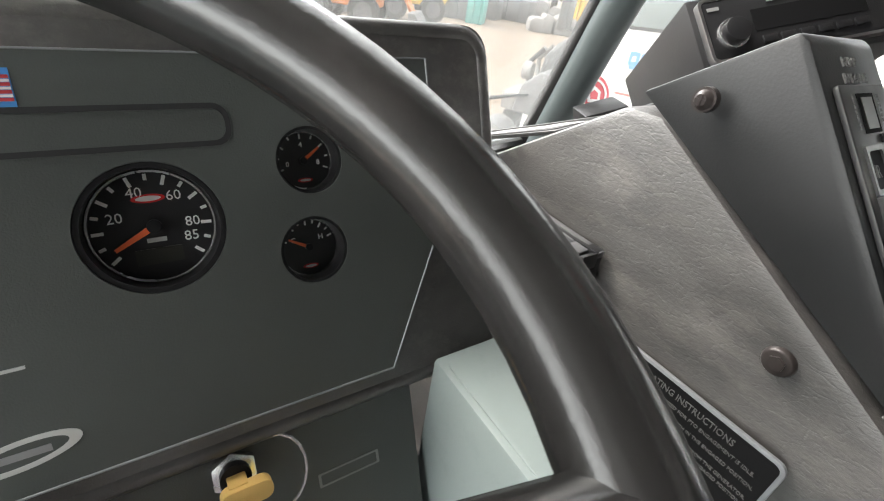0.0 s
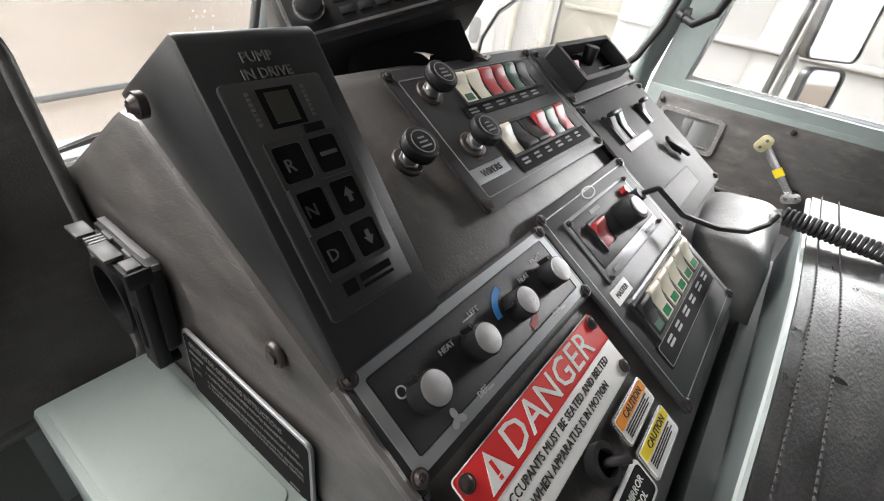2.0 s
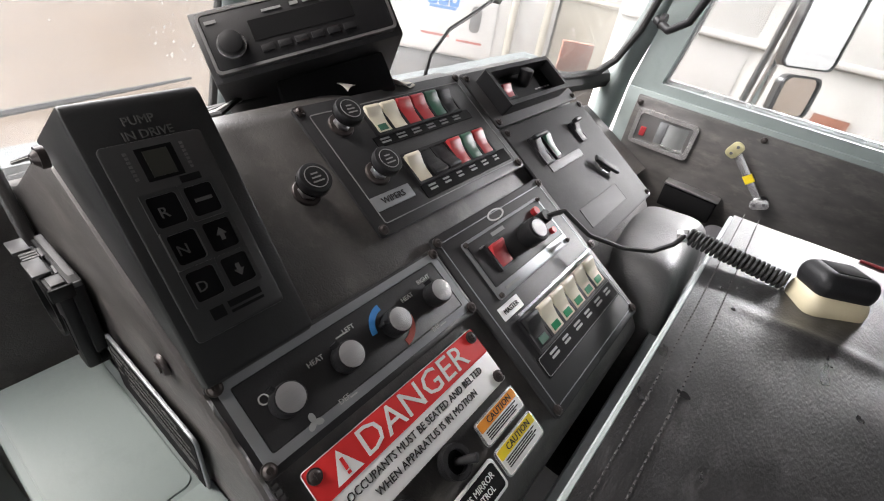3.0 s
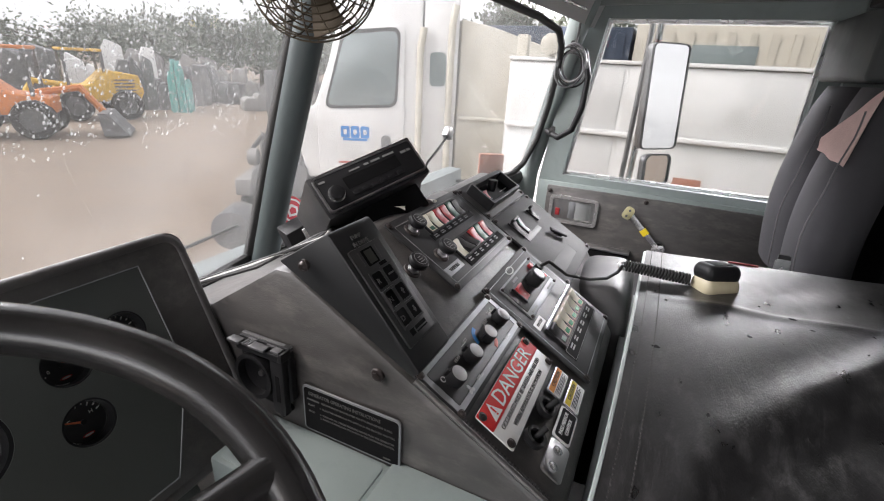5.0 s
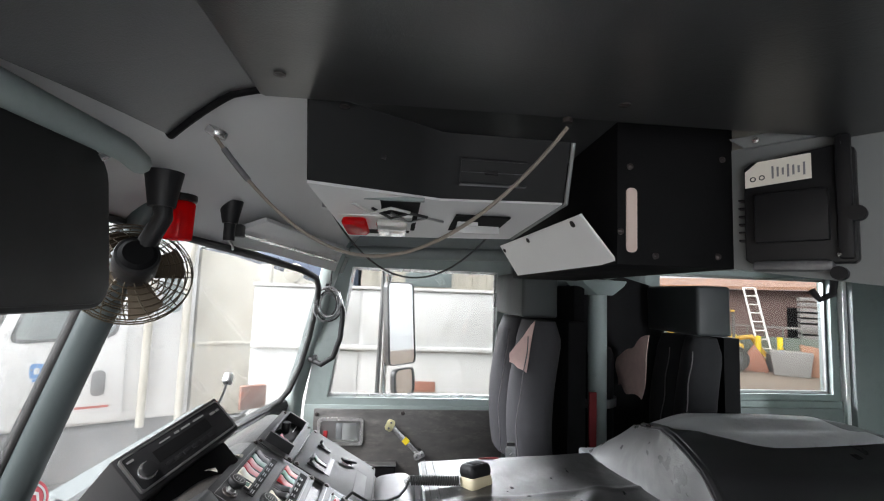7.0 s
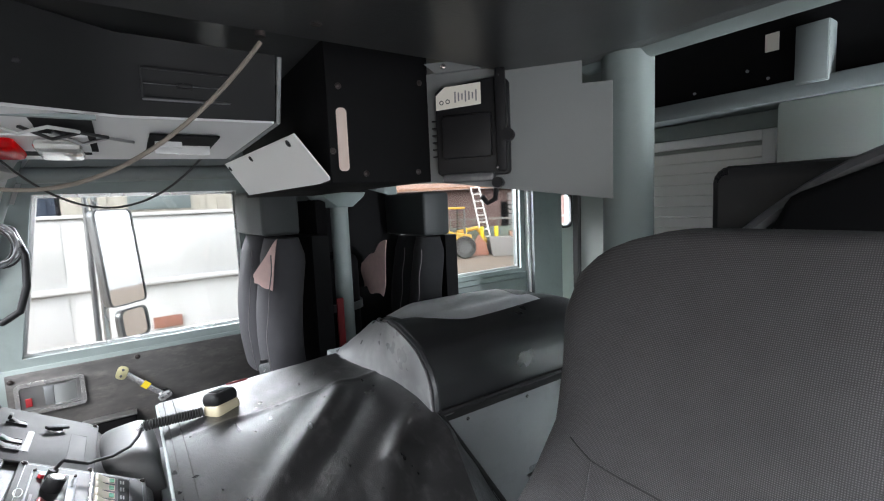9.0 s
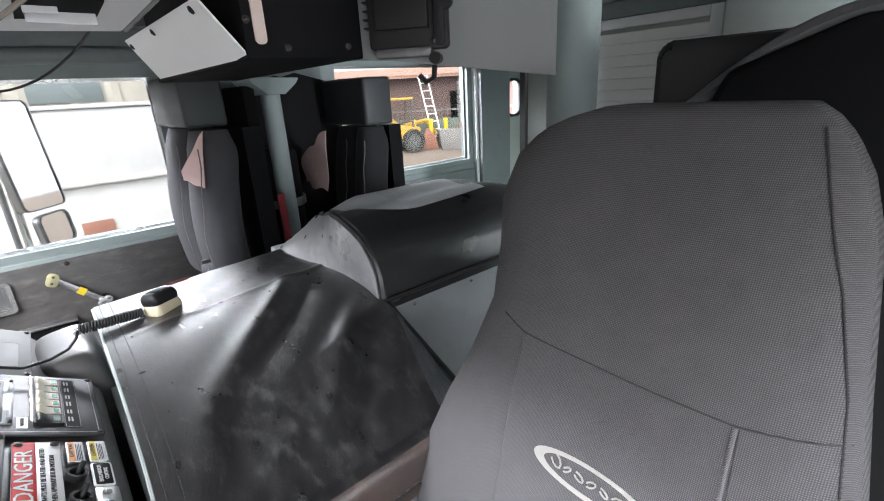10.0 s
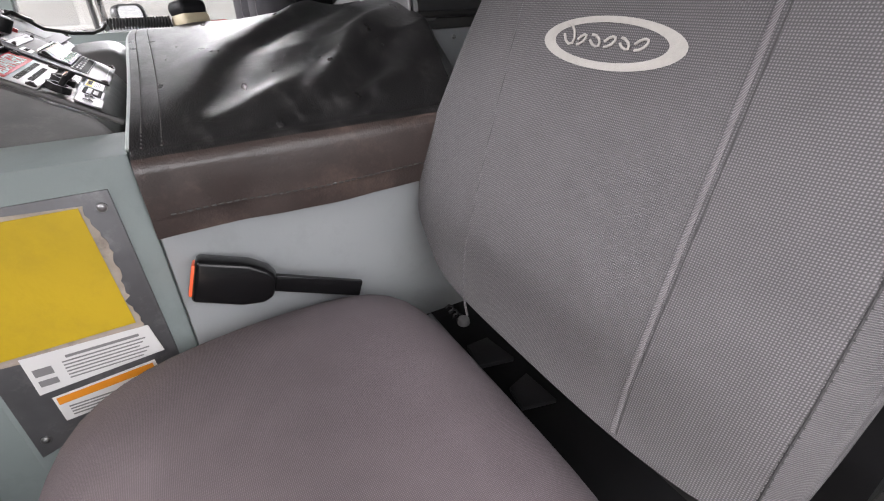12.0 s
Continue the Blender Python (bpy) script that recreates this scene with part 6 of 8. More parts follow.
RM = Matrix(((rw_.x, rh_.x, rn_.x, 0.823), (rw_.y, rh_.y, rn_.y, 0.5425), (rw_.z, rh_.z, rn_.z, 1.955), (0, 0, 0, 1)))
radio = thing("radio", "black radio in a metal housing tilted on the dash", "radio", RM.translation)
part("housing", box(-0.091, 0.091, -0.0335, 0.0335, -0.13, 0.0, RM, bevel=0.002), PANEL, radio, "black sheet metal housing")
part("face", prism(rounded(0.168, 0.052, 0.004), 0, 0.006, RM, bevel=0.0015), PLASTIC, radio)
part("face_edge", frame_ring(rounded(0.172, 0.056, 0.005), rounded(0.167, 0.051, 0.004), 0, 0.0065, RM), STEEL, radio)
part("dial", cyl(0.0105, 0.006, 0.016, RM @ T((-0.065, -0.006, 0)), seg=28, bevel=0.0015), PLASTIC, radio)
part("dial_ring", frame_ring(ellipse(0.0125, 0.0125), ellipse(0.0108, 0.0108), 0.006, 0.0095, RM @ T((-0.065, -0.006, 0))), CHROME, radio)
part("display", box(-0.045, 0.05, -0.007, 0.012, 0.006, 0.0065, RM), FLATBLACK, radio)
for b_ in ((-0.03, -0.012, 0.0175, 0.0022), (-0.004, 0.004, 0.0178, 0.003), (0.008, 0.024, 0.0178, 0.003), (0.03, 0.05, 0.0178, 0.003), (-0.08, -0.07, 0.018, 0.003), (0.06, 0.07, 0.012, 0.004), (0.072, 0.078, 0.012, 0.004)):
    part("print", bars([b_], RM @ T((0, 0, 0.0065))), DIMPRINT, radio)
for k in range(6):
    part("button", box(-0.042 + 0.0155 * k, -0.03 + 0.0155 * k, -0.0185, -0.012, 0.006, 0.0078, RM, bevel=0.0006), PLASTIC, radio)
part("bracket", box(-0.04, 0.07, -0.075, -0.0345, -0.10, -0.02, RM, bevel=0.003), FLATBLACK, radio, "black under-dash bracket")

bx = thing("control_box", "small black metal box with a chrome clamp behind the radio", "box", (0.78, 0.71, 1.80))
bm_ = T((0.93, 0.785, 1.782)) @ turn("Z", -25) @ turn("Y", -20)
part("body", box(-0.032, 0.032, -0.026, 0.026, -0.02, 0.026, bm_, bevel=0.002), PLASTIC, bx)
part("clamp", box(-0.002, 0.016, -0.032, -0.028, -0.004, 0.022, bm_, bevel=0.001), CHROME, bx)
part("base", box(-0.06, 0.07, -0.045, -0.01, -0.055, -0.018, bm_, bevel=0.002), PLASTIC, bx)
for k in range(4):
    part("stud", cyl(0.003, 0, 0.006, bm_ @ T((-0.04 + 0.027 * k, -0.045, -0.035)) @ turn("X", 90), seg=10), STEEL, bx)
wr = thing("loose_wires", "loose black and white wires lying on the dash", "cable", (0.72, 0.6, 1.84))
for k, (dz, mt_) in enumerate(((0.0, RUBBER), (0.006, RUBBER), (0.012, PRINT), (0.018, RUBBER))):
    pts = [(0.86 - 0.01 * k, 0.60, 1.868 + dz * 0.3), (0.80, 0.575 + 0.006 * k, 1.882 + 0.2 * dz), (0.745, 0.59 - 0.01 * k, 1.872 + dz * 0.4), (0.70, 0.66 + 0.006 * k, 1.825), (0.66, 0.78, 1.776 + 0.2 * dz), (0.63, 0.86, 1.735)]
    sm = []
    for i in range(len(pts) - 1):
        for j in range(4):
            sm.append(Vector(pts[i]).lerp(Vector(pts[i + 1]), j / 4))
    part("wire", tube(sm + [Vector(pts[-1])], 0.0026, 6), mt_, wr)
pc = solid("paper_slip", sheet(lambda u, v: Vector((0.835 + 0.085 * u + 0.012 * v, 0.49 + 0.05 * v + 0.012 * math.sin(5 * u), 1.905 + 0.003 * math.sin(9 * u + 2) + 0.005 * abs(math.sin(7 * u + 4 * v)) - 0.01 * v)), 22, 12, 0.0006), PAPER, "crumpled paper slip lying under the radio", "paper", smooth=20)

stk = thing("round_sticker", "red and white emblem sticker on the windscreen", "sticker", (1.0, 0.87, 1.795))
SY = Matrix(((0.977, 0.075, -0.2, 1.002), (-0.212, 0.338, -0.917, 0.874), (0.0, 0.938, 0.346, 1.797), (0, 0, 0, 1)))
part("disc", prism(ellipse(0.032, 0.032), 0.006, 0.0066, SY), DKREDSTK, stk)
part("ring", frame_ring(ellipse(0.0265, 0.0265), ellipse(0.0225, 0.0225), 0.0068, 0.0072, SY), SIGNWHITE, stk)
part("mark", prism([(-0.012, -0.012), (0.012, -0.012), (0.014, 0.006), (0.0, 0.015), (-0.014, 0.006)], 0.0068, 0.0072, SY), SIGNWHITE, stk)
part("centre", prism([(-0.007, -0.007), (0.007, -0.007), (0.008, 0.003), (0.0, 0.008), (-0.008, 0.003)], 0.0074, 0.0078, SY), DKREDSTK, stk)

gk = thing("gooseneck_microphone", "thin gooseneck microphone standing on the dash", "microphone", (1.09, 0.6, 1.85))
gpts = [Vector((1.085, 0.60, 1.85)), Vector((1.10, 0.605, 1.885)), Vector((1.15, 0.615, 1.915)), Vector((1.24, 0.63, 1.935)), Vector((1.31, 0.645, 1.95))]
part("neck", tube(gpts, 0.003, 8), PLASTIC, gk)
part("head", box(-0.012, 0.012, -0.01, 0.01, -0.01, 0.018, T((1.318, 0.647, 1.955)) @ turn("Y", 40), bevel=0.004), STEEL, gk)

# ---- hand microphone with coiled cord ----
hm_ = thing("hand_microphone", "beige and black hand microphone lying on the cover", "microphone", (1.0, 0.03, 1.80))
mq = T((1.083, 0.034, 1.777)) @ turn("Z", 30) @ turn("Y", 9) @ Matrix.Diagonal((0.84, 0.84, 1.12, 1))
part("front_shell", box(-0.031, 0.031, -0.037, 0.037, -0.002, 0.031, mq, bevel=0.0155, seg=5), BEIGE, hm_, "beige shell")
part("back_shell", box(-0.0295, 0.0295, -0.0355, 0.0355, 0.021, 0.049, mq, bevel=0.0138, seg=5), PLASTIC, hm_, "black shell")
part("grille", box(-0.018, 0.018, -0.02, 0.02, 0.0465, 0.0497, mq, bevel=0.002), FLATBLACK, hm_)
part("key", box(0.012, 0.032, -0.02, 0.02, 0.012, 0.03, mq, bevel=0.004), PLASTIC, hm_)
cc = thing("coiled_cord", "black coiled microphone cord", "cable", (1.07, 0.12, 1.79))
a_, b_ = Vector((1.09, 0.178, 1.795)), Vector((1.085, 0.072, 1.795))
dv = (b_ - a_)
n1 = dv.cross(Vector((0, 0, 1))).normalized()
n2 = n1.cross(dv).normalized()
hel = [a_ + dv * (k / 340) + 0.0085 * (math.cos(k * 0.35 * 1.1) * n1 + math.sin(k * 0.35 * 1.1) * n2) for k in range(341)]
part("coil", tube(hel, 0.0022, 6), RUBBER, cc)
pl0 = CON @ Vector((0.945, -0.195, 0.02))
lead = [pl0, pl0 + Vector((0.018, -0.012, 0.006)), Vector((0.985, 0.262, 1.797)), Vector((1.01, 0.228, 1.787)), Vector((1.038, 0.202, 1.784)), Vector((1.066, 0.187, 1.789)), Vector((1.085, 0.182, 1.795)), Vector((1.09, 0.18, 1.796))]
sm = []
for i in range(len(lead) - 1):
    for j in range(5):
        sm.append(lead[i].lerp(lead[i + 1], j / 5))
part("lead", tube(sm + [lead[-1]], 0.0028, 8), RUBBER, cc)
part("clip", cyl(0.008, -0.006, 0.006, T((1.09, 0.183, 1.792)) @ turn("X", 60), seg=8, bevel=0.001), CHROME, cc, "chrome cord clip")
part("plug", cyl(0.007, 0.005, 0.02, CON @ T((0.945, -0.195, 0.003)), seg=14), PLASTIC, cc)

# ---- cover stitching and edge strip ----
es = [(0.503 + 0.744 * k / 40, 0.151) for k in range(41)]
part("edge_strip", tube([Vector((x, front_edge(x) + 0.002, cover_z(x, 0.146) - 0.004)) for x, _ in es], 0.003, 6), GREENPALE, cov, "pale metal edge strip")
STITCH = material("grey_stitch_thread", (0.065, 0.062, 0.06), 0.7)
sti = bmesh.new()
for row in (0.011, 0.03):
    for k in range(120):
        x = 0.497 + 0.0064 * k
        y = front_edge(x) - row
        box(x, x + 0.0042, y - 0.0006, y + 0.0006, cover_z(x, y) - 0.001, cover_z(x, y) + 0.0016, into=sti)
for k in range(40):
    y = 0.138 - 0.008 * k
    q_ = cover_point(0.052, (0.162 - y) / 0.394)
    box(q_.x - 0.003, q_.x + 0.001, y, y + 0.005, q_.z - 0.0007, q_.z + 0.0007, into=sti)
tagged(part("stitching", sti, STITCH, cov), kind="stuff")
part("hem", sheet(lambda u, v: cover_point(0.045 * (1 - v), u) + Vector((-0.0035, 0, 0)), 60, 3), FLAPVINYL, cov, "folded lower hem")
# cover's piping against the hump and down the tunnel's side
part("piping", tube([(0.745, -0.296, 1.806), (0.744, -0.33, 1.75), (0.742, -0.40, 1.64), (0.742, -0.482, 1.512)], 0.0075, 8), RUBBER, cov)
part("seam", tube([drape_point(0.02 + 0.96 * k / 20, 0.86) + Vector((-0.001, 0, 0.001)) for k in range(21)], 0.0009, 5), THREAD, cov)
part("corner_tab", box(0.742, 0.768, -0.335, -0.296, 1.79, 1.797, bevel=0.002), STEELDARK, hump, "dull metal corner tab")
part("rear_edge", tube([(0.743, -0.30, 1.80), (0.743, -0.6, 1.80), (0.744, -1.12, 1.80)], 0.006, 8), RUBBER, hump)
lt = thing("tunnel_latch", "small chrome latch on the tunnel's side", "latch", (0.75, -0.57, 1.57))
part("keeper", box(0.744, 0.758, -0.585, -0.555, 1.572, 1.587, bevel=0.002), CHROME, lt)
part("tongue", box(0.738, 0.758, -0.592, -0.548, 1.562, 1.570, bevel=0.002), STEEL, lt)
for y in (-0.38, -0.553, -0.73):
    screw(Matrix(((0, 0, -1, 0.758), (-1, 0, 0, y), (0, 1, 0, 1.76), (0, 0, 0, 1))), 0.004, tunnel, CHROME)

# ---- papers on the tunnel's side ----
PM_ = Matrix(((0, 0, -1, 0.486), (-1, 0, 0, 0), (0, 1, 0, 0), (0, 0, 0, 1)))
ap_ = thing("access_plate", "dark grey metal access plate with torn labels", "plate", (0.48, 0.27, 1.54))
part("plate", prism([(-0.352, 1.37), (-0.184, 1.425), (-0.19, 1.672), (-0.352, 1.672)], 0.0, 0.003, PM_, bevel=0.0006), STEELDARK, ap_)
for y, z in ((0.2, 1.655), (0.34, 1.395)):
    screw(PM_ @ T((-y, z, 0.003)), 0.005, ap_, STEEL)
yl = thing("yellow_booklet", "faded yellow paper sheet with torn beige edges", "paper", (0.48, 0.26, 1.58))
torn = [(-0.345, 1.505), (-0.205, 1.497)]
for k in range(32):
    torn.append((-0.2115 + 0.0045 * math.sin(k * 0.33 + 1) + 0.0012 * math.sin(k * 2.3) + (0.006 if 8 < k < 17 else 0.0), 1.505 + 0.005 * k))
torn += [(-0.345, 1.668)]
part("backing", prism(torn, 0.0034, 0.004, PM_), TORNPAPER, yl, "torn beige backing")
part("sheet", prism([(-0.345, 1.513), (-0.213, 1.515), (-0.219, 1.659), (-0.345, 1.660)], 0.0044, 0.0052, PM_), YELLOWPAPER, yl)
wl = thing("data_label", "white printed data label", "label", (0.48, 0.26, 1.48))
part("sheet", prism([(-0.322, 1.459), (-0.197, 1.468), (-0.203, 1.508), (-0.322, 1.51)], 0.0056, 0.0062, PM_), SIGNWHITE, wl)
part("print", bars([(-0.285, -0.215, 1.499, 0.0035)] + [(-0.29, -0.21 - 0.004 * (k % 3), 1.493 - 0.0045 * k, 0.0016) for k in range(6)] + [(-0.317, -0.3, 1.488, 0.01), (-0.317, -0.3, 1.473, 0.008)], PM_ @ T((0, 0, 0.0063))), DIMPRINT, wl)
ol = thing("warning_label", "white label with an orange warning band", "label", (0.48, 0.26, 1.435))
part("sheet", prism([(-0.314, 1.412), (-0.208, 1.419), (-0.211, 1.457), (-0.315, 1.449)], 0.0034, 0.004, PM_), SIGNWHITE, ol)
part("band", prism([(-0.312, 1.437), (-0.214, 1.444), (-0.214, 1.454), (-0.312, 1.447)], 0.0042, 0.0046, PM_), SIGNORANGE, ol)
part("print", bars([(-0.305, -0.22 - 0.005 * (k % 2), 1.431 - 0.0042 * k, 0.0018) for k in range(4)], PM_ @ T((0, 0, 0.0041))), DIMPRINT, ol)

# belt buckle
bu = thing("belt_buckle", "black seat belt buckle with an orange button", "seat belt", (0.44, 0.08, 1.52))
d_ = (Vector((0.435, -0.03, 1.503)) - Vector((0.462, 0.142, 1.562))).normalized()
up_ = Vector((-1, 0, 0))
up_ = (up_ - d_ * up_.dot(d_)).normalized()
sd_ = d_.cross(up_)
BM_ = Matrix(((d_.x, sd_.x, up_.x, 0.462), (d_.y, sd_.y, up_.y, 0.142), (d_.z, sd_.z, up_.z, 1.562), (0, 0, 0, 1)))
part("body", prism([(0, -0.027), (0.055, -0.028), (0.078, -0.022), (0.088, -0.013), (0.088, 0.013), (0.078, 0.022), (0.055, 0.027), (0, 0.026)], -0.012, 0.014, BM_, bevel=0.006, seg=3), GLOSSBLACK, bu)
part("button", box(-0.003, 0.004, -0.02, 0.02, -0.007, 0.01, BM_, bevel=0.002), ORANGE, bu, "orange release button")
part("stalk", box(0.08, 0.195, -0.011, 0.011, -0.006, 0.002, BM_, bevel=0.002), GLOSSBLACK, bu)

# ---- door fittings ----
DM = Matrix(((0, 0, -1, 2.136), (-1, 0, 0, 0), (0, 1, 0, 0), (0, 0, 0, 1)))
la = thing("door_latch", "chrome recessed door latch with a red tab", "latch", (2.13, 0.44, 1.59))
part("bezel", frame_ring([(x - 0.437, y + 1.59) for x, y in rounded(0.195, 0.115, 0.016)], [(x - 0.437, y + 1.59) for x, y in rounded(0.168, 0.088, 0.01)], 0, 0.008, DM), CHROME, la)
part("cup", box(-0.52, -0.354, 1.547, 1.633, -0.03, 0.001, DM), STEEL, la)
part("paddle", sheet(lambda u, v: DM @ Vector((-0.428 + 0.062 * u, 1.556 + 0.069 * v, 0.001 + 0.009 * math.sin(3.14159 * min(1.0, 0.15 + 0.85 * u)))), 12, 4, 0.002), PLATEGREY, la, "curved dark grey paddle", smooth=60)
part("recess", box(-0.456, -0.430, 1.556, 1.625, -0.004, 0.004, DM, bevel=0.001), BORDER, la, "pale worn recess")
part("paddle_lip", box(-0.43, -0.362, 1.553, 1.5565, 0.0, 0.009, DM, bevel=0.001), CHROME, la)
part("red_tab", box(-0.508, -0.49, 1.562, 1.592, 0.0, 0.006, DM, bevel=0.002), DKRED, la)
cr = thing("window_crank", "chrome window crank with yellow tape", "handle", (2.12, 0.16, 1.56))
part("boss", cyl(0.021, 0, 0.016, DM @ T((-0.096, 1.50, 0)), seg=24, bevel=0.002), PLASTIC, cr)
ca_ = Vector((-0.096, 1.50, 0.03))
cb_ = Vector((-0.224, 1.623, 0.04))
ang = math.degrees(math.atan2(cb_.y - ca_.y, cb_.x - ca_.x))
arm = DM @ T(ca_) @ turn("Z", ang)
part("arm", prism([(-0.012, -0.009), (0.17, -0.013), (0.185, 0), (0.17, 0.013), (-0.012, 0.009)], -0.012, -0.004, arm, bevel=0.002), CHROME, cr)
part("tape", box(0.07, 0.095, -0.0125, 0.0125, -0.0125, -0.003, arm), SIGNYELLOW, cr, "yellow tape")
part("end_plate", prism(rounded(0.05, 0.036, 0.014), -0.002, 0.005, arm @ T((0.18, 0, 0)) @ turn("Z", 90 + 20), bevel=0.0015), CRANKYELLOW, cr, "worn yellow end plate")
part("end_plate", prism(rounded(0.05, 0.03, 0.012), -0.002, 0.004, arm @ turn("Z", 70), bevel=0.0015), CHROME, cr)
for o_ in (-0.012, 0.012):
    part("end_screw", cyl(0.0045, 0.004, 0.007, arm @ T((0.18, 0, 0)) @ turn("Z", 110) @ T((o_, 0, 0)), seg=12), STEELDARK, cr)
    part("end_screw", cyl(0.0045, 0.003, 0.006, arm @ turn("Z", 70) @ T((o_, 0, 0)), seg=12), STEELDARK, cr)
for y, z in ((0.172, 1.668), (0.54, 1.66), (-0.24, 1.66), (0.52, 1.15)):
    screw(DM @ T((-y, z, 0)), 0.009, door1, BOLT, h=0.006)
dp = thing("door_pocket", "black door pocket with a bright rim", "pocket", (2.11, 0.3, 1.42))
part("pocket", box(-0.36, -0.195, 1.38, 1.457, 0.0, 0.04, DM, bevel=0.008), FLATBLACK, dp)
part("rim", box(-0.362, -0.193, 1.457, 1.465, 0.0, 0.045, DM, bevel=0.002), STEEL, dp)

# grab handle and cable coil on the corner pillar
gh = thing("handrail", "black curved grab handle on the corner pillar", "handle", (2.05, 0.53, 2.0))
gpt = [(2.085, 0.515, 2.20), (2.05, 0.47, 2.185), (2.02, 0.44, 2.10), (2.01, 0.445, 2.0), (2.015, 0.47, 1.92), (2.04, 0.52, 1.885), (2.085, 0.575, 1.90)]
sm = []
for i in range(len(gpt) - 1):
    for j in range(4):
        sm.append(Vector(gpt[i]).lerp(Vector(gpt[i + 1]), j / 4))
part("bar", tube(sm + [Vector(gpt[-1])], 0.011, 10), PLASTIC, gh)
part("foot", cyl(0.02, 0, 0.015, T((2.075, 0.56, 1.90)) @ turn("X", 90), seg=16), PLASTIC, gh)
part("foot", cyl(0.02, 0, 0.015, T((2.08, 0.525, 2.2)) @ turn("X", 90), seg=16), PLASTIC, gh)
cl = thing("cable_coil", "coiled grey cable hanging on the pillar", "cable", (2.03, 0.5, 2.15))
for k in range(5):
    c0 = Vector((2.0 + 0.006 * k, 0.50 + 0.012 * math.sin(k * 2), 2.145 - 0.006 * k))
    rr = 0.062 - 0.005 * (k % 3)
    part("loop", tube([c0 + Vector((0.02 * math.cos(a * 0.2618 + k), rr * 0.8 * math.cos(a * 0.2618), rr * math.sin(a * 0.2618))) for a in range(24)], 0.0035, 6, closed=True), (STEELDARK, RUBBER)[k % 2], cl)
part("cable", tube([(2.03, 0.5, 2.2), (2.05, 0.5, 2.28), (2.06, 0.49, 2.36)], 0.004, 6), RUBBER, cl)

# ---- outside mirror ----
mr = thing("side_mirror", "tall chrome-framed side mirror with a small round-cornered mirror below", "mirror", (2.45, 0.2, 1.9))
tt = Vector((-0.72, 0.69, 0)).normalized()
nn = Vector((-tt.y, tt.x, 0.0))
MM = Matrix(((-tt.x, 0, nn.x, 2.43), (-tt.y, 0, nn.y, 0.192), (0, 1, 0, 2.038), (0, 0, 0, 1))) @ turn("X", -5)
part("back", prism(rounded(0.19, 0.41, 0.025), -0.035, 0.0, MM, bevel=0.008), STEEL, mr)
part("rim", frame_ring(rounded(0.192, 0.412, 0.026), rounded(0.182, 0.402, 0.022), 0.0, 0.008, MM), STEELDARK, mr, "dull metal rim")
part("mirror_glass", prism(rounded(0.184, 0.404, 0.022), 0.001, 0.004, MM), MIRROR, mr)
M2 = MM @ T((0.01, -0.29, 0))
part("lower_back", prism(rounded(0.14, 0.13, 0.03), -0.03, 0.0, M2, bevel=0.008), STEEL, mr)
part("lower_rim", frame_ring(rounded(0.142, 0.132, 0.03), rounded(0.128, 0.118, 0.026), 0.0, 0.01, M2), STEELDARK, mr)
part("lower_glass", prism(rounded(0.13, 0.12, 0.026), 0.001, 0.004, M2), MIRROR, mr)
part("stay", tube([(2.51, 0.27, 1.66), (2.50, 0.265, 2.0), (2.49, 0.26, 2.36), (2.40, 0.24, 2.40), (2.24, 0.22, 2.40)], 0.014, 10), CHROME, mr)
part("stay", tube([(2.47, 0.30, 1.64), (2.465, 0.295, 2.0), (2.46, 0.29, 2.36)], 0.011, 10), ALU, mr)
part("stay", tube([(2.51, 0.27, 1.66), (2.40, 0.27, 1.62), (2.22, 0.26, 1.60)], 0.012, 10), CHROME, mr)

# ---- fan, lamps and cords at the windscreen header ----
fan = thing("cab_fan", "small black cab fan in a bronze wire cage", "fan", (0.82, 0.6, 2.25))
ax = Vector((-0.80, -0.50, 0.42)).normalized()
xx = ax.cross(Vector((0, 0, 1))).normalized()
yy = ax.cross(xx)
FMx = Matrix(((xx.x, yy.x, ax.x, 0.838), (xx.y, yy.y, ax.y, 0.645), (xx.z, yy.z, ax.z, 2.213), (0, 0, 0, 1)))
for k in range(7):
    rr = 0.03 + 0.0092 * k
    zz = 0.028 * (1 - (rr / 0.09) ** 2)
    for s in (-1, 1):
        part("cage_ring", tube([FMx @ Vector((rr * math.cos(a * 0.1963), rr * math.sin(a * 0.1963), s * (zz + 0.002))) for a in range(32)], 0.0012, 5, closed=True), BRASSDARK, fan)
for k in range(16):
    a = k * 0.3927
    for s in (-1, 1):
        part("cage_wire", tube([FMx @ Vector((r_ * math.cos(a + 6 * (r_ - 0.03) * s), r_ * math.sin(a + 6 * (r_ - 0.03) * s), s * 0.03 * (1 - (r_ / 0.09) ** 2))) for r_ in (0.022, 0.04, 0.058, 0.075, 0.0868)], 0.0011, 5), BRASSDARK, fan)
for k in range(4):
    a = radians(90 * k + 20)
    part("blade", prism([(0.012, -0.012), (0.07, -0.03), (0.076, 0.0), (0.07, 0.022), (0.012, 0.012)], -0.001, 0.001, FMx @ turn("Z", 90 * k + 20) @ turn("X", 28)), BRASSDARK, fan)
part("motor", cyl(0.031, 0.012, 0.066, FMx, seg=32, bevel=0.004), PLASTIC, fan)
part("motor_cap", cyl(0.026, 0.066, 0.072, FMx, r2=0.02, seg=28), FLATBLACK, fan)
part("arm", tube([FMx @ Vector((0.0, 0.0, 0.045)), Vector((0.80, 0.588, 2.30)), Vector((0.80, 0.592, 2.33))], 0.014, 12), PLASTIC, fan)
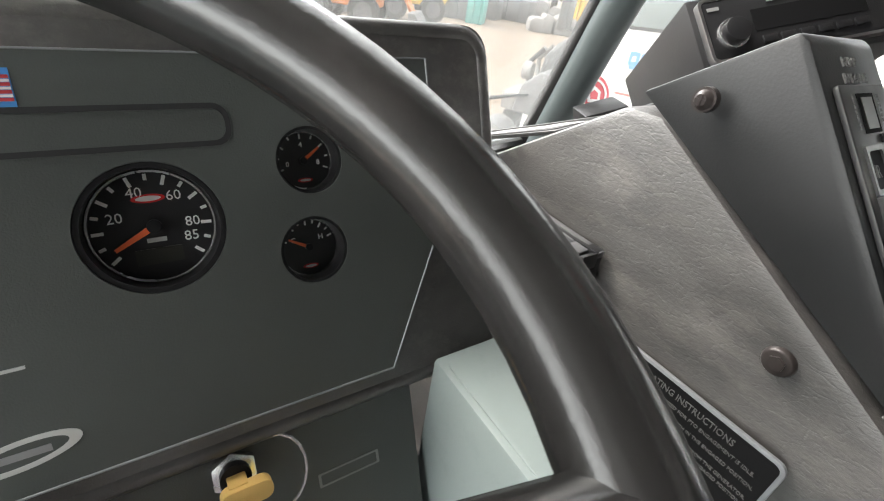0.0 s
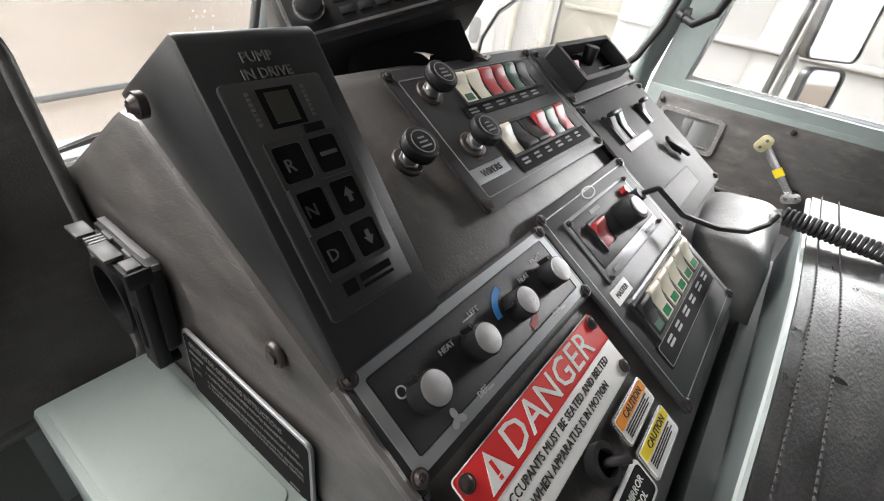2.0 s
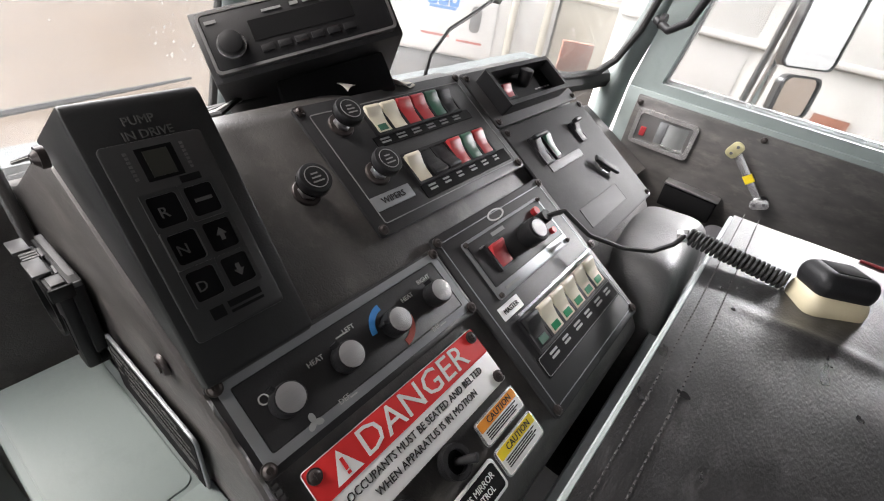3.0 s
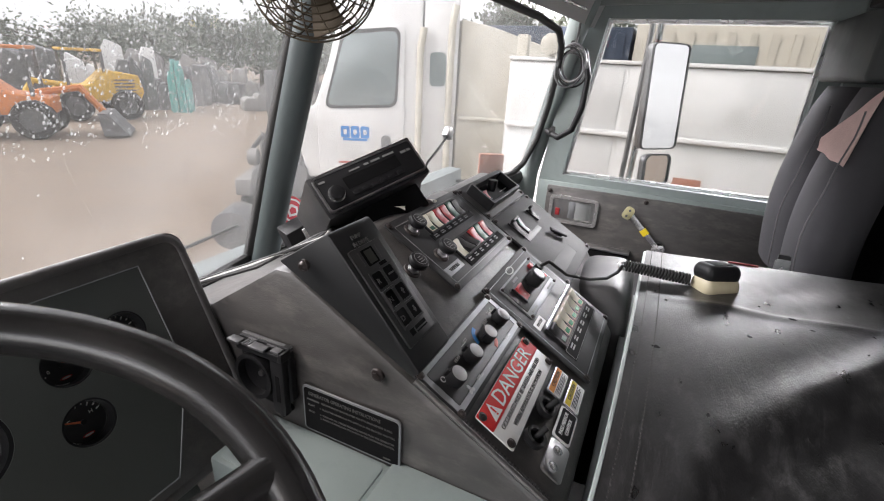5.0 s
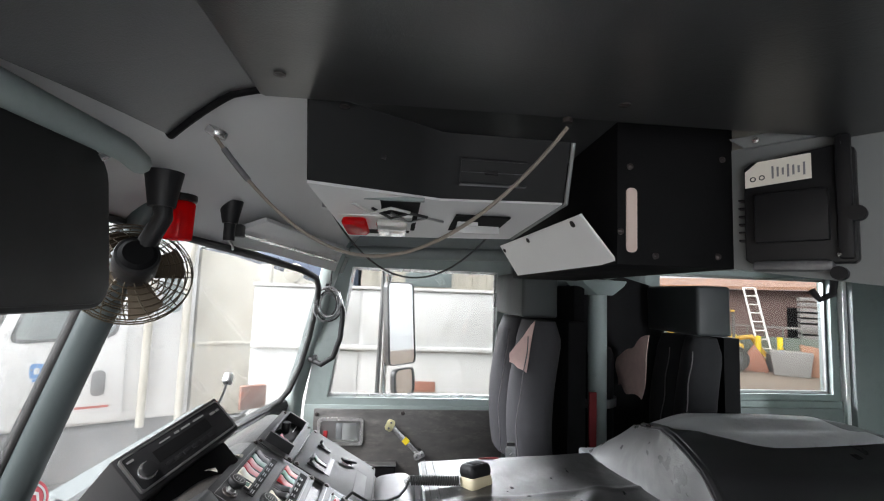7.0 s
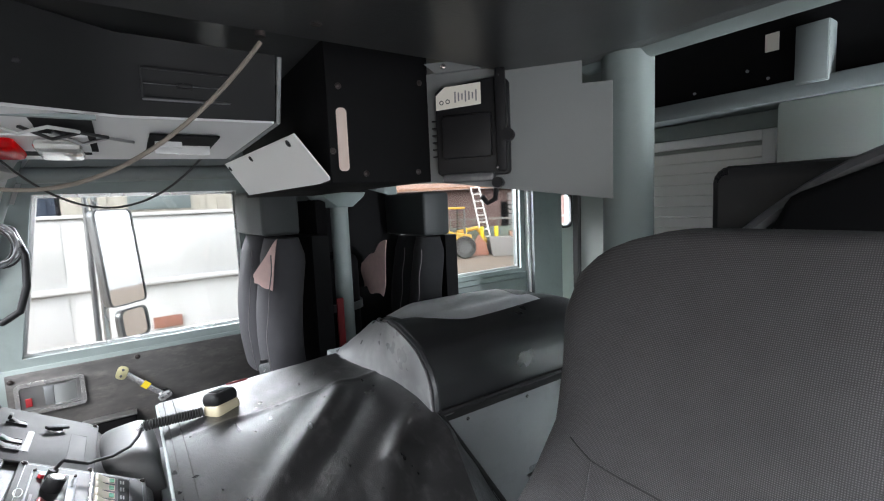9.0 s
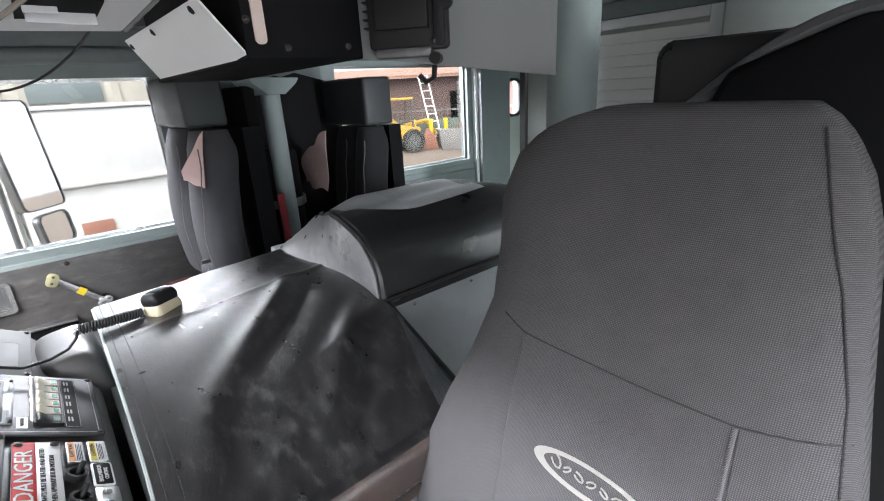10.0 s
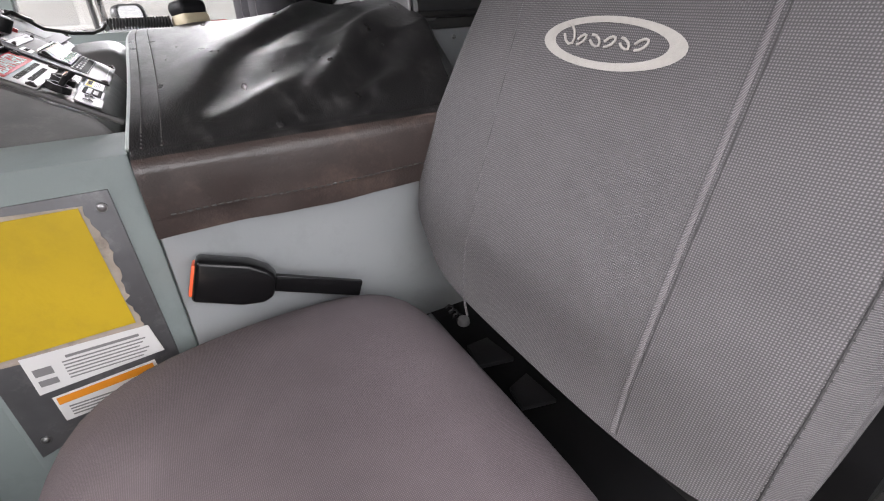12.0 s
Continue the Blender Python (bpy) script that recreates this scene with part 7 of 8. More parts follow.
part("socket", cyl(0.019, 0, 0.055, T((0.80, 0.592, 2.315)), r2=0.028, seg=22), PLASTIC, fan)
rl = thing("red_lamp", "red round marker lamp under the header", "lamp", (0.865, 0.6, 2.3))
part("base", cyl(0.027, 0, 0.012, T((0.882, 0.603, 2.339)), seg=28, bevel=0.002), PLASTIC, rl)
part("lens", cyl(0.023, 0, 0.066, T((0.882, 0.603, 2.272)), r2=0.025, seg=28, bevel=0.004), LENSRED, rl, "red translucent lens")
sk = thing("lamp_socket", "black conical lamp socket with a loose bulb wire", "lamp", (1.12, 0.6, 2.35))
part("cone", cyl(0.016, 0, 0.05, T((1.115, 0.60, 2.335)), r2=0.026, seg=24), PLASTIC, sk)
part("stem", cyl(0.012, 0, 0.04, T((1.115, 0.60, 2.297)), seg=18), PLASTIC, sk)
part("wire", tube([(1.115, 0.60, 2.3), (1.13, 0.595, 2.285), (1.145, 0.6, 2.28)], 0.003, 6), STEEL, sk)
pv = thing("passenger_visor", "grey passenger sun visor folded up against the header", "visor", (1.6, 0.55, 2.34))
part("panel", box(-0.40, 0.40, -0.08, 0.0, -0.007, 0.007, T((1.62, 0.56, 2.335)) @ turn("Z", -9) @ turn("X", -20), bevel=0.004), HEADPAD, pv)
part("rod", tube([(1.2, 0.615, 2.325), (1.6, 0.55, 2.318), (2.0, 0.48, 2.312)], 0.005, 8), CHROME, pv)
part("clip", box(1.19, 1.225, 0.6, 0.63, 2.315, 2.345, bevel=0.003), PLASTIC, pv)
crd = thing("pull_cord", "braided cord slung between two hooks under the ceiling", "cord", (0.7, 0.3, 2.35))
P0, P1 = Vector((0.745, 0.50, 2.415)), Vector((0.60, 0.022, 2.41))
pts = []
for k in range(41):
    s = k / 40
    p = P0.lerp(P1, s)
    p.z -= 0.165 * 4 * s * (1 - s)
    p.x += 0.10 * math.sin(math.pi * s) * (1 - s)
    pts.append(p)
part("cord", tube(pts, 0.0026, 8), ROPE, crd)
part("crimp", tube(pts[1:5], 0.0045, 8), STEELDARK, crd)
part("knob", cyl(0.015, 0, 0.012, T((0.745, 0.50, 2.415)) @ turn("X", 20), seg=20, bevel=0.002), CHROME, crd)
part("hook", cyl(0.006, 0, 0.006, T((0.60, 0.022, 2.416)), seg=14), BOLT, crd)
c2 = thing("thin_wire", "thin dark wire hanging under the overhead console", "cable", (1.1, 0.3, 2.3))
Q0, Q1 = Vector((1.18, 0.40, 2.40)), Vector((1.05, 0.03, 2.325))
part("wire", tube([Q0.lerp(Q1, k / 20) - Vector((0, 0, 0.13 * 4 * (k / 20) * (1 - k / 20))) for k in range(21)], 0.0022, 6), RUBBER, c2)
part("clip", box(1.16, 1.2, 0.39, 0.41, 2.39, 2.42), STEEL, c2)
for x, y in ((0.545, 0.36), (0.555, -0.03), (0.35, 0.34), (0.62, 0.30)):
    screw(T((x, y, 2.425)) @ turn("X", 180), 0.0065, liner, BOLT, "washer", h=0.002)

# overhead console details
def ohp(x, y, dz=0.0):
    """A point on the pale lower plate."""
    return Vector((x, y, 2.342 - 0.055 * (x - 0.7) - dz))


def plate_box(x0, x1, y0, y1, h0, h1, into=None, bevel=0.0):
    b = box(x0, x1, y0, y1, -h1, -h0, bevel=bevel)
    for v in b.verts:
        v.co.z += 2.342 - 0.055 * (v.co.x - 0.7)
    return merge(into if into else bmesh.new(), b)


# flat black slabs on the plate stand in for shaded recesses and a slot
part("recess", plate_box(0.735, 1.03, 0.195, 0.318, 0.003, 0.006), FLATBLACK, ohc, "black slab that stands for a recess in shade")
part("recess_rim", plate_box(0.73, 0.738, 0.19, 0.322, 0.003, 0.008), GREEN, ohc)
part("recess", plate_box(0.825, 0.97, 0.036, 0.13, 0.003, 0.006), FLATBLACK, ohc, "black slab that stands for a recess in shade")
part("lamp_tray", plate_box(0.84, 0.962, 0.204, 0.332, 0.006, 0.010), LOWPLATE, ohc)
part("lamp_slot", plate_box(0.972, 1.0, 0.205, 0.30, 0.005, 0.008), FLATBLACK, ohc)
part("red_lens", plate_box(0.85, 0.95, 0.282, 0.325, 0.010, 0.026, bevel=0.007), LENSRED, ohc, "red map lamp lens")
part("clear_lens", plate_box(0.85, 0.95, 0.212, 0.266, 0.010, 0.026, bevel=0.007), LENSCLEAR, ohc, "clear map lamp lens")
part("bracket", plate_box(0.868, 0.876, 0.085, 0.122, 0.006, 0.014), STEEL, ohc)
part("bracket", plate_box(0.90, 0.908, 0.04, 0.12, 0.006, 0.02), STEEL, ohc)
for k in range(3):
    a0 = ohp(0.76 + 0.03 * k, 0.30 - 0.03 * k, 0.008)
    part("wire", tube([a0, a0 + Vector((0.02, -0.03, -0.012)), a0 + Vector((0.01, -0.06, -0.004)), a0 + Vector((0.03, -0.09, -0.006))], 0.0025, 6), (PRINT, RUBBER, STEEL)[k], ohc)


def vent(y0, y1, x0, x1):
    """An oblong vent grille on the black face."""
    p, q = Vector((x0, y0, 2.362)), Vector((x1, y1, 2.369))
    b = bmesh.new()
    tube([p, q], 0.0022, 6, into=b)
    part("vent_sill", b, STEEL, ohc, "bright vent sill")
    f = bmesh.new()
    up = Vector((-0.012, 0, 0.036))
    tube([p, p + up, q + up, q], 0.002, 6, into=f)
    part("vent_grille", f, PANEL, ohc)
    part("vent_bar", tube([p + up * 0.5, q + up * 0.5], 0.0008, 5), STEELDARK, ohc)
    mid = p.lerp(q, 0.45) + up * 0.5
    part("vent_tab", box(-0.003, 0.003, -0.009, 0.009, -0.003, 0.003, T(mid), bevel=0.001), PLASTIC, ohc)


vent(0.139, 0.028, 0.732, 0.757)
vent(0.30, 0.205, 0.668, 0.728)
for u_, v_ in ((0.065, 0.08), (0.321, 0.081), (0.546, 0.078)):
    screw(Matrix(((1, 0, 0, 0.72), (0, 0.55, 0.835, -0.105), (0, 0.835, -0.55, 2.254), (0, 0, 0, 1))) @ T((u_, v_, 0.003)), 0.006, wplate, PLASTIC)
pe = solid("tape_strip", prism(rounded(0.017, 0.098, 0.007), 0, 0.002, Matrix(((0, 0, -1, 0.7145), (-1, 0, 0, -0.122), (0, 1, 0, 2.318), (0, 0, 0, 1)))), TAPE, "pinkish cream tape strip on the equipment box", "tape")
for y, z in ((-0.12, 2.40), (-0.16, 2.265), (-0.26, 2.268), (-0.27, 2.42), (-0.105, 2.30)):
    screw(Matrix(((0, 0, -1, 0.7145), (-1, 0, 0, y), (0, 1, 0, z), (0, 0, 0, 1))), 0.005, bulk, BOLT)

# control module on the grey plate
em = thing("control_module", "black finned electronic control module with a white data label", "control module", (0.63, -0.33, 2.33))
part("case", prism([(0.02, 0.062), (0.03, 0.055), (0.14, 0.055), (0.145, 0.06), (0.145, 0.205), (0.135, 0.215), (0.03, 0.205), (0.02, 0.198)], 0.002, 0.02, GPM, bevel=0.002), PLASTIC, em)
part("cover", box(0.035, 0.118, 0.085, 0.155, 0.02, 0.034, GPM, bevel=0.003), PLASTIC, em)
part("ridge", box(0.125, 0.142, 0.06, 0.225, 0.02, 0.03, GPM, bevel=0.004), PLASTIC, em)
part("knob", cyl(0.01, 0.02, 0.034, GPM @ T((0.145, 0.118, 0)), seg=18), PLASTIC, em)
part("label", prism([(0.022, 0.168), (0.1, 0.172), (0.1, 0.207), (0.038, 0.205), (0.022, 0.192)], 0.0202, 0.0208, GPM), PAPER, em, "white data label")
part("print", bars([(0.055 + 0.006 * k, 0.0575 + 0.006 * k, 0.187, 0.018 - 0.004 * (k % 3)) for k in range(7)], GPM @ T((0, 0, 0.021))), DIMPRINT, em)
part("print", frame_ring(ellipse(0.0038, 0.0038), ellipse(0.0024, 0.0024), 0.021, 0.0214, GPM @ T((0.032, 0.18, 0))), INK, em)
part("print", frame_ring(ellipse(0.0038, 0.0038), ellipse(0.0024, 0.0024), 0.021, 0.0214, GPM @ T((0.043, 0.181, 0))), INK, em)
for k in range(6):
    part("fin", box(0.012, 0.022, 0.09 + 0.012 * k, 0.0925 + 0.012 * k, 0.004, 0.018, GPM), PLASTIC, em)
part("lower_bracket", box(0.03, 0.12, 0.045, 0.06, 0.006, 0.028, GPM, bevel=0.005), STEELDARK, em)
part("hose_end", cyl(0.009, 0.01, 0.03, GPM @ T((0.125, 0.042, 0)), seg=16), PLASTIC, em)
for s_, z_ in ((0.132, 0.212), (0.128, 0.066)):
    screw(GPM @ T((s_, z_, 0.026)), 0.004, em, CHROME)
hk = solid("coat_hook", tube([GPM @ Vector((0.115, 0.035, -0.012)), GPM @ Vector((0.113, 0.015, -0.012)), GPM @ Vector((0.10, 0.008, -0.006)), GPM @ Vector((0.092, 0.02, 0.0))], 0.0045, 8), PLASTIC, "small black coat hook under the plate", "hook")
part("bent_edge", prism([(0.02, 0.232), (0.262, 0.232), (0.262, 0.247), (0.0, 0.25)], -0.002, 0.012, GPM), PLATEGREY, gp)
for s_ in (0.035, 0.24):
    screw(GPM @ T((s_, 0.241, 0.012)), 0.005, gp, CHROME)

# ---- rear compartment ----
cab_ = thing("rear_cabinet", "pale rear cabinet with a white roller shutter", "cabinet", (0.9, -1.8, 1.0))
part("body", box(0.57, 1.29, -2.7, -1.42, 1.0, 2.44, bevel=0.004), WALLGREEN, cab_)
part("header_panel", box(0.57, 1.285, -1.4195, -1.408, 2.388, 2.438, bevel=0.002), GREEN, cab_, "grey-green panel above the shutter")
sh = thing("roller_shutter", "white slatted roller shutter in a white frame", "shutter", (0.8, -1.4, 1.6))
for k in range(22):
    part("slat", box(0.612, 1.16, -1.417, -1.407, 1.55 + 0.036 * k, 1.5855 + 0.036 * k, bevel=0.002, seg=1), WHITESHUT, sh)
part("frame", box(0.576, 0.612, -1.42, -1.395, 1.5, 2.385, bevel=0.003), WHITE, sh)
part("frame", box(0.612, 1.18, -1.42, -1.395, 2.355, 2.385, bevel=0.003), WHITE, sh)
part("gasket", box(1.292, 1.318, -1.44, -1.405, 1.0, 2.44), RUBBER, sh)
part("gasket", box(0.564, 0.574, -1.422, -1.41, 1.5, 2.36), RUBBER, sh)
sd = thing("wall_box", "pale painted corner housing on the rear wall", "box", (0.4, -1.5, 1.0), kind="structure")
part("housing", box(-0.5, 0.543, -2.7, -1.30, 1.0, 2.44, bevel=0.01), WALLGREEN, sd)
shf = thing("overhead_shelf", "open shelf above the cabinet, its shaded inside drawn as black sheets", "shelf", (0.6, -1.3, 2.45))
part("floor", box(-0.5, 1.3, -2.7, -1.22, 2.44, 2.46), GREENDARK, shf)
# the flat black backs stand in for the shelf's shaded inside
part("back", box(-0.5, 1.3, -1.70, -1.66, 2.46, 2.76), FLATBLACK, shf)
part("lip", box(-0.5, 1.3, -1.235, -1.22, 2.43, 2.475, bevel=0.003), GREENDARK, shf)
cd = solid("small_card", box(0.525, 0.556, -1.252, -1.25, 2.565, 2.61), PAPER, "small cream card hanging at the shelf", "card")
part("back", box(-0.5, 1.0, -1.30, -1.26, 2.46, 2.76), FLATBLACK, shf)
gb = thing("junction_box", "grey-green painted box on the shelf", "box", (0.40, -1.25, 2.46))
part("body", box(0.41, 0.478, -1.37, -1.214, 2.46, 2.6, bevel=0.004), GREENDARK, gb)
part("lid", box(0.412, 0.476, -1.2135, -1.209, 2.463, 2.597, bevel=0.001), GREENDARK, gb)
for x_, z_ in ((0.60, 2.53), (0.74, 2.50), (0.55, 2.50)):
    part("rivet", cyl(0.004, 0, 0.003, T((x_, -1.2598, z_)) @ turn("X", -90), seg=12), STEEL, shf)
js = thing("jump_seat", "dark padded rear-facing jump seat behind the driver", "seat", (0.2, -0.8, 1.0))
part("back", prism(rounded(0.62, 0.75, 0.03), -0.05, 0.05, T((0.13, -0.77, 1.88)) @ turn("X", 90), bevel=0.015), PANEL, js)
part("pedestal", box(0.0, 0.4, -1.0, -0.72, 1.0, 1.52), PLASTIC, js)
arch = [Vector((0.40 - 0.5 * k / 20, -0.69, 2.07 + 0.20 * math.sin(math.pi * min(1, 0.05 + k / 26)))) for k in range(21)]
part("strap", tube(arch, 0.014, 8), STEELDARK, js, "curved grey strap")
part("harness", prism([(0.36, 2.06), (0.30, 2.2), (0.15, 2.26), (-0.05, 2.25), (-0.15, 1.9), (0.36, 1.9)], 0.66, 0.72, Matrix(((1, 0, 0, 0), (0, 0, -1, 0), (0, 1, 0, 0), (0, 0, 0, 1))), bevel=0.015), FLATBLACK, js)

# straps, cloths and clutter between the crew seats
for quad, bow, wave in ((((1.546, -0.232, 2.118), (1.62, -0.1686, 2.004), (1.62, -0.166, 1.975), (1.535, -0.200, 1.952)), 0.0, 0.0015), (((1.644, -0.68, 2.073), (1.894, -0.68, 1.962), (1.915, -0.68, 1.858), (1.711, -0.68, 1.834)), 0.02, 0.008)):
    q = [Vector(v_) for v_ in quad]
    cl_ = sheet(lambda u, v: q[0].lerp(q[1], u).lerp(q[3].lerp(q[2], u), v) + Vector((-bow * (1 - u) * math.sin(3.14159 * v), wave * math.sin(u * 7 + v * 5), wave * math.sin(u * 11))), 12, 10, 0.002)
    solid("seat_cloth", cl_, TAN, "dusty pink cloth tag hanging in the seat's gap", "cloth", group="seat cloths")
rs_ = solid("red_strap", box(1.60, 1.61, -0.468, -0.442, 1.55, 1.88, bevel=0.002), REDBELT, "hanging red webbing strap behind the seat", "strap")
br_ = thing("bottle_bracket", "black air bottle bracket behind the passenger seat", "bracket", (1.7, -0.45, 1.0))
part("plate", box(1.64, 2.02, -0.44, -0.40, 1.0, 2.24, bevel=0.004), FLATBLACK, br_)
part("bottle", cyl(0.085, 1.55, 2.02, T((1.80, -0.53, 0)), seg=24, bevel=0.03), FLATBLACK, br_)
part("clamp", frame_ring(ellipse(0.095, 0.095), ellipse(0.086, 0.086), 1.8, 1.83, T((1.80, -0.53, 0))), STEELDARK, br_)
jk = thing("hung_gear", "dark turnout gear hanging between the crew seats", "clothing", (1.8, -0.68, 1.2))
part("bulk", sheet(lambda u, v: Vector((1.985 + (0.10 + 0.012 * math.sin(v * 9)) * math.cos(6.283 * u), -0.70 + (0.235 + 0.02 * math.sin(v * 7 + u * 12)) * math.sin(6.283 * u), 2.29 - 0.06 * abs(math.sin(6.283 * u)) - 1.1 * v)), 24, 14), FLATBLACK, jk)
bkl = thing("seat_belt", "black seat belt with a chrome tongue", "seat belt", (1.56, -0.2, 1.5))
part("webbing", box(1.578, 1.586, -0.20, -0.155, 1.40, 1.72), BELT, bkl)
part("tongue", prism(rounded(0.04, 0.05, 0.008), 0, 0.003, T((1.577, -0.175, 1.69)) @ turn("Y", -90)), CHROME, bkl)

part("red_piping", tube([Vector((1.246, 0.0 - 0.05 * k / 10, cover_z(1.246, 0.0 - 0.05 * k / 10) + 0.002)) for k in range(11)], 0.002, 6), REDBELT, cov, "red edge piping")
for x_, y_, r_ in ((0.86, 0.115, 0.0035), (0.997, -0.057, 0.003), (0.966, -0.074, 0.002)):
    part("tear", sheet(lambda u, v: Vector((x_ + r_ * v * math.cos(6.283 * u), y_ + 1.5 * r_ * v * math.sin(6.283 * u) * (1 + 0.3 * math.sin(12.566 * u)), cover_z(x_ + r_ * v * math.cos(6.283 * u), y_ + 1.5 * r_ * v * math.sin(6.283 * u)) + 0.0012)), 12, 2), FLATBLACK, cov, "small torn hole")
# ---- outside ----
GRAVEL = material("wet_brown_gravel", (0.21, 0.165, 0.127), 0.75, vary=0.35, scale=0.8, bump=0.6, bump_scale=40, dirt=(0.12, 0.1, 0.08), dirt_amount=0.6, dirt_scale=0.25)
WHITEPAINT = material("white_truck_paint", (0.68, 0.675, 0.665), 0.35, vary=0.05, scale=2, dirt=(0.4, 0.38, 0.35), dirt_amount=0.3, dirt_scale=3)
BODYBEIGE = material("beige_truck_paint", (0.5, 0.47, 0.4), 0.45, vary=0.06, scale=2, dirt=(0.3, 0.27, 0.22), dirt_amount=0.4, dirt_scale=2)
CABGLASS = material("dark_cab_glass", (0.2, 0.24, 0.24), 0.1, vary=0.1, scale=2)
GREYPART = material("dirty_grey_metal", (0.12, 0.12, 0.12), 0.6, vary=0.3, scale=5, dirt=(0.25, 0.22, 0.19), dirt_amount=0.4)
TYRE = material("dusty_tyre", (0.05, 0.048, 0.045), 0.85, vary=0.3, scale=8, bump=0.4, bump_scale=60)
MACHYELLOW = material("machine_yellow", (0.62, 0.38, 0.05), 0.5, vary=0.1, scale=2, dirt=(0.25, 0.17, 0.08), dirt_amount=0.5, dirt_scale=3)
BRIGHTORANGE = material("loader_orange", (0.6, 0.2, 0.05), 0.5, vary=0.12, scale=2, dirt=(0.3, 0.14, 0.07), dirt_amount=0.5, dirt_scale=3)
MACHORANGE = material("machine_orange", (0.36, 0.19, 0.12), 0.5, vary=0.12, scale=2)
RUSTWALL = material("brown_red_cladding", (0.16, 0.105, 0.095), 0.7, vary=0.3, scale=2, dirt=(0.07, 0.05, 0.045), dirt_amount=0.5, dirt_scale=1)
NAVY = material("dark_blue_container", (0.03, 0.045, 0.075), 0.5, vary=0.2, scale=2)
LEAF = material("dull_leaves", (0.105, 0.12, 0.09), 0.7, vary=0.4, scale=3)
BARK = material("grey_bark", (0.1, 0.085, 0.07), 0.9, vary=0.3, scale=10, bump=0.6, bump_scale=30)
TEAL = material("teal_paint", (0.08, 0.33, 0.3), 0.5)
FENCE = material("green_grey_fence", (0.17, 0.2, 0.17), 0.6, vary=0.15, scale=3)
STACKGREY = material("weathered_boards", (0.25, 0.24, 0.23), 0.8, vary=0.25, scale=3)
MARKER = material("faded_red_plate", (0.36, 0.16, 0.11), 0.6, vary=0.2, scale=14)
ground = solid("ground", box(-400, 400, -400, 400, -0.2, 0.0), GRAVEL, "wet brown gravel yard", "ground", kind="structure")


def road_wheel(parent, m, r=0.48, w=0.26):
    """A wheel standing in local xz of m, its axle along local y."""
    a = m @ turn("X", 90)
    t_ = bmesh.new()
    prof = [(r * 0.6, -w / 2), (r * 0.93, -w / 2), (r, -w * 0.32), (r, w * 0.32), (r * 0.93, w / 2), (r * 0.6, w / 2)]
    rings = [[t_.verts.new((q * math.cos(6.28318 * k / 28), q * math.sin(6.28318 * k / 28), z)) for q, z in prof] for k in range(28)]
    for k in range(28):
        p, q = rings[k], rings[(k + 1) % 28]
        for i in range(len(prof)):
            j = (i + 1) % len(prof)
            t_.faces.new((p[i], p[j], q[j], q[i]))
    t_.transform(a)
    bmesh.ops.recalc_face_normals(t_, faces=t_.faces[:])
    wh = part("wheel", t_, TYRE, parent, "dusty black tyre")
    rim = cyl(r * 0.6, -w * 0.3, w * 0.25, a, seg=24)
    cyl(r * 0.2, w * 0.2, w * 0.5, a, seg=12, into=rim)
    part("rim", rim, GREYPART, wh)


# freight truck parked across the bonnet
TK = Matrix(((-0.4983, -0.867, 0, 4.3), (0.867, -0.4983, 0, 3.0), (0, 0, 1, 0), (0, 0, 0, 1)))
SX = TK @ Matrix(((1, 0, 0, 0), (0, 0, -1, 0), (0, 1, 0, 0), (0, 0, 0, 1)))
def soft_poly(pts, r, n=5):
    """A polygon with its corners rounded off."""
    out = []
    for i, p in enumerate(pts):
        a, b, p = Vector(pts[i - 1]), Vector(pts[(i + 1) % len(pts)]), Vector(p)
        s_, e_ = p + (a - p).normalized() * r, p + (b - p).normalized() * r
        for k in range(n + 1):
            u = k / n
            q = s_ * (1 - u) ** 2 + p * (2 * u * (1 - u)) + e_ * u * u
            out.append((q.x, q.y))
    return out


truck = thing("freight_truck", "white freight truck cab with beige sleeper body parked in the yard", "truck", TK @ Vector((0, 0, 0)))
cabpoly = [(0.55, 0.95), (0.62, 1.25), (0.60, 1.60), (0.44, 1.70), (0.17, 2.45), (0.03, 2.68), (-0.62, 2.76), (-0.62, 0.95)]
part("cab", prism(cabpoly, 0.02, 2.4, SX, bevel=0.03, seg=3), WHITEPAINT, truck, "white painted cab")
hoodp = [(0.60, 0.75), (1.02, 0.72), (1.08, 0.95), (1.02, 1.30), (0.85, 1.48), (0.60, 1.56)]
part("hood", prism(hoodp, 0.25, 2.15, SX, bevel=0.05, seg=3), GREYPART, truck, "dull grey bonnet with open engine side")
part("fender", prism([(0.55, 0.72), (1.18, 0.72), (1.12, 1.0), (0.95, 1.16), (0.70, 1.16), (0.55, 1.05)], -0.02, 0.5, SX, bevel=0.03, seg=3), GREYPART, truck)
part("bumper", box(1.12, 1.32, -2.25, -0.02, 0.72, 0.9, TK, bevel=0.02), STACKGREY, truck, "scuffed pale grey bumper")
part("tow_drum", cyl(0.2, -0.5, -0.1, TK @ T((1.22, 0, 0.5)) @ turn("X", 90), seg=24, bevel=0.02), GREYPART, truck)
part("guard_post", box(0.98, 1.05, -0.06, 0.0, 0.3, 0.78, TK, bevel=0.008), WHITEPAINT, truck)
for k in range(4):
    part("engine_pipe", tube([TK @ Vector((1.02, -0.2 - 0.3 * k, 1.35)), TK @ Vector((1.16, -0.25 - 0.3 * k, 1.2)), TK @ Vector((1.12, -0.22 - 0.3 * k, 0.9))], 0.028, 8), STACKGREY if k % 2 else GREYPART, truck)
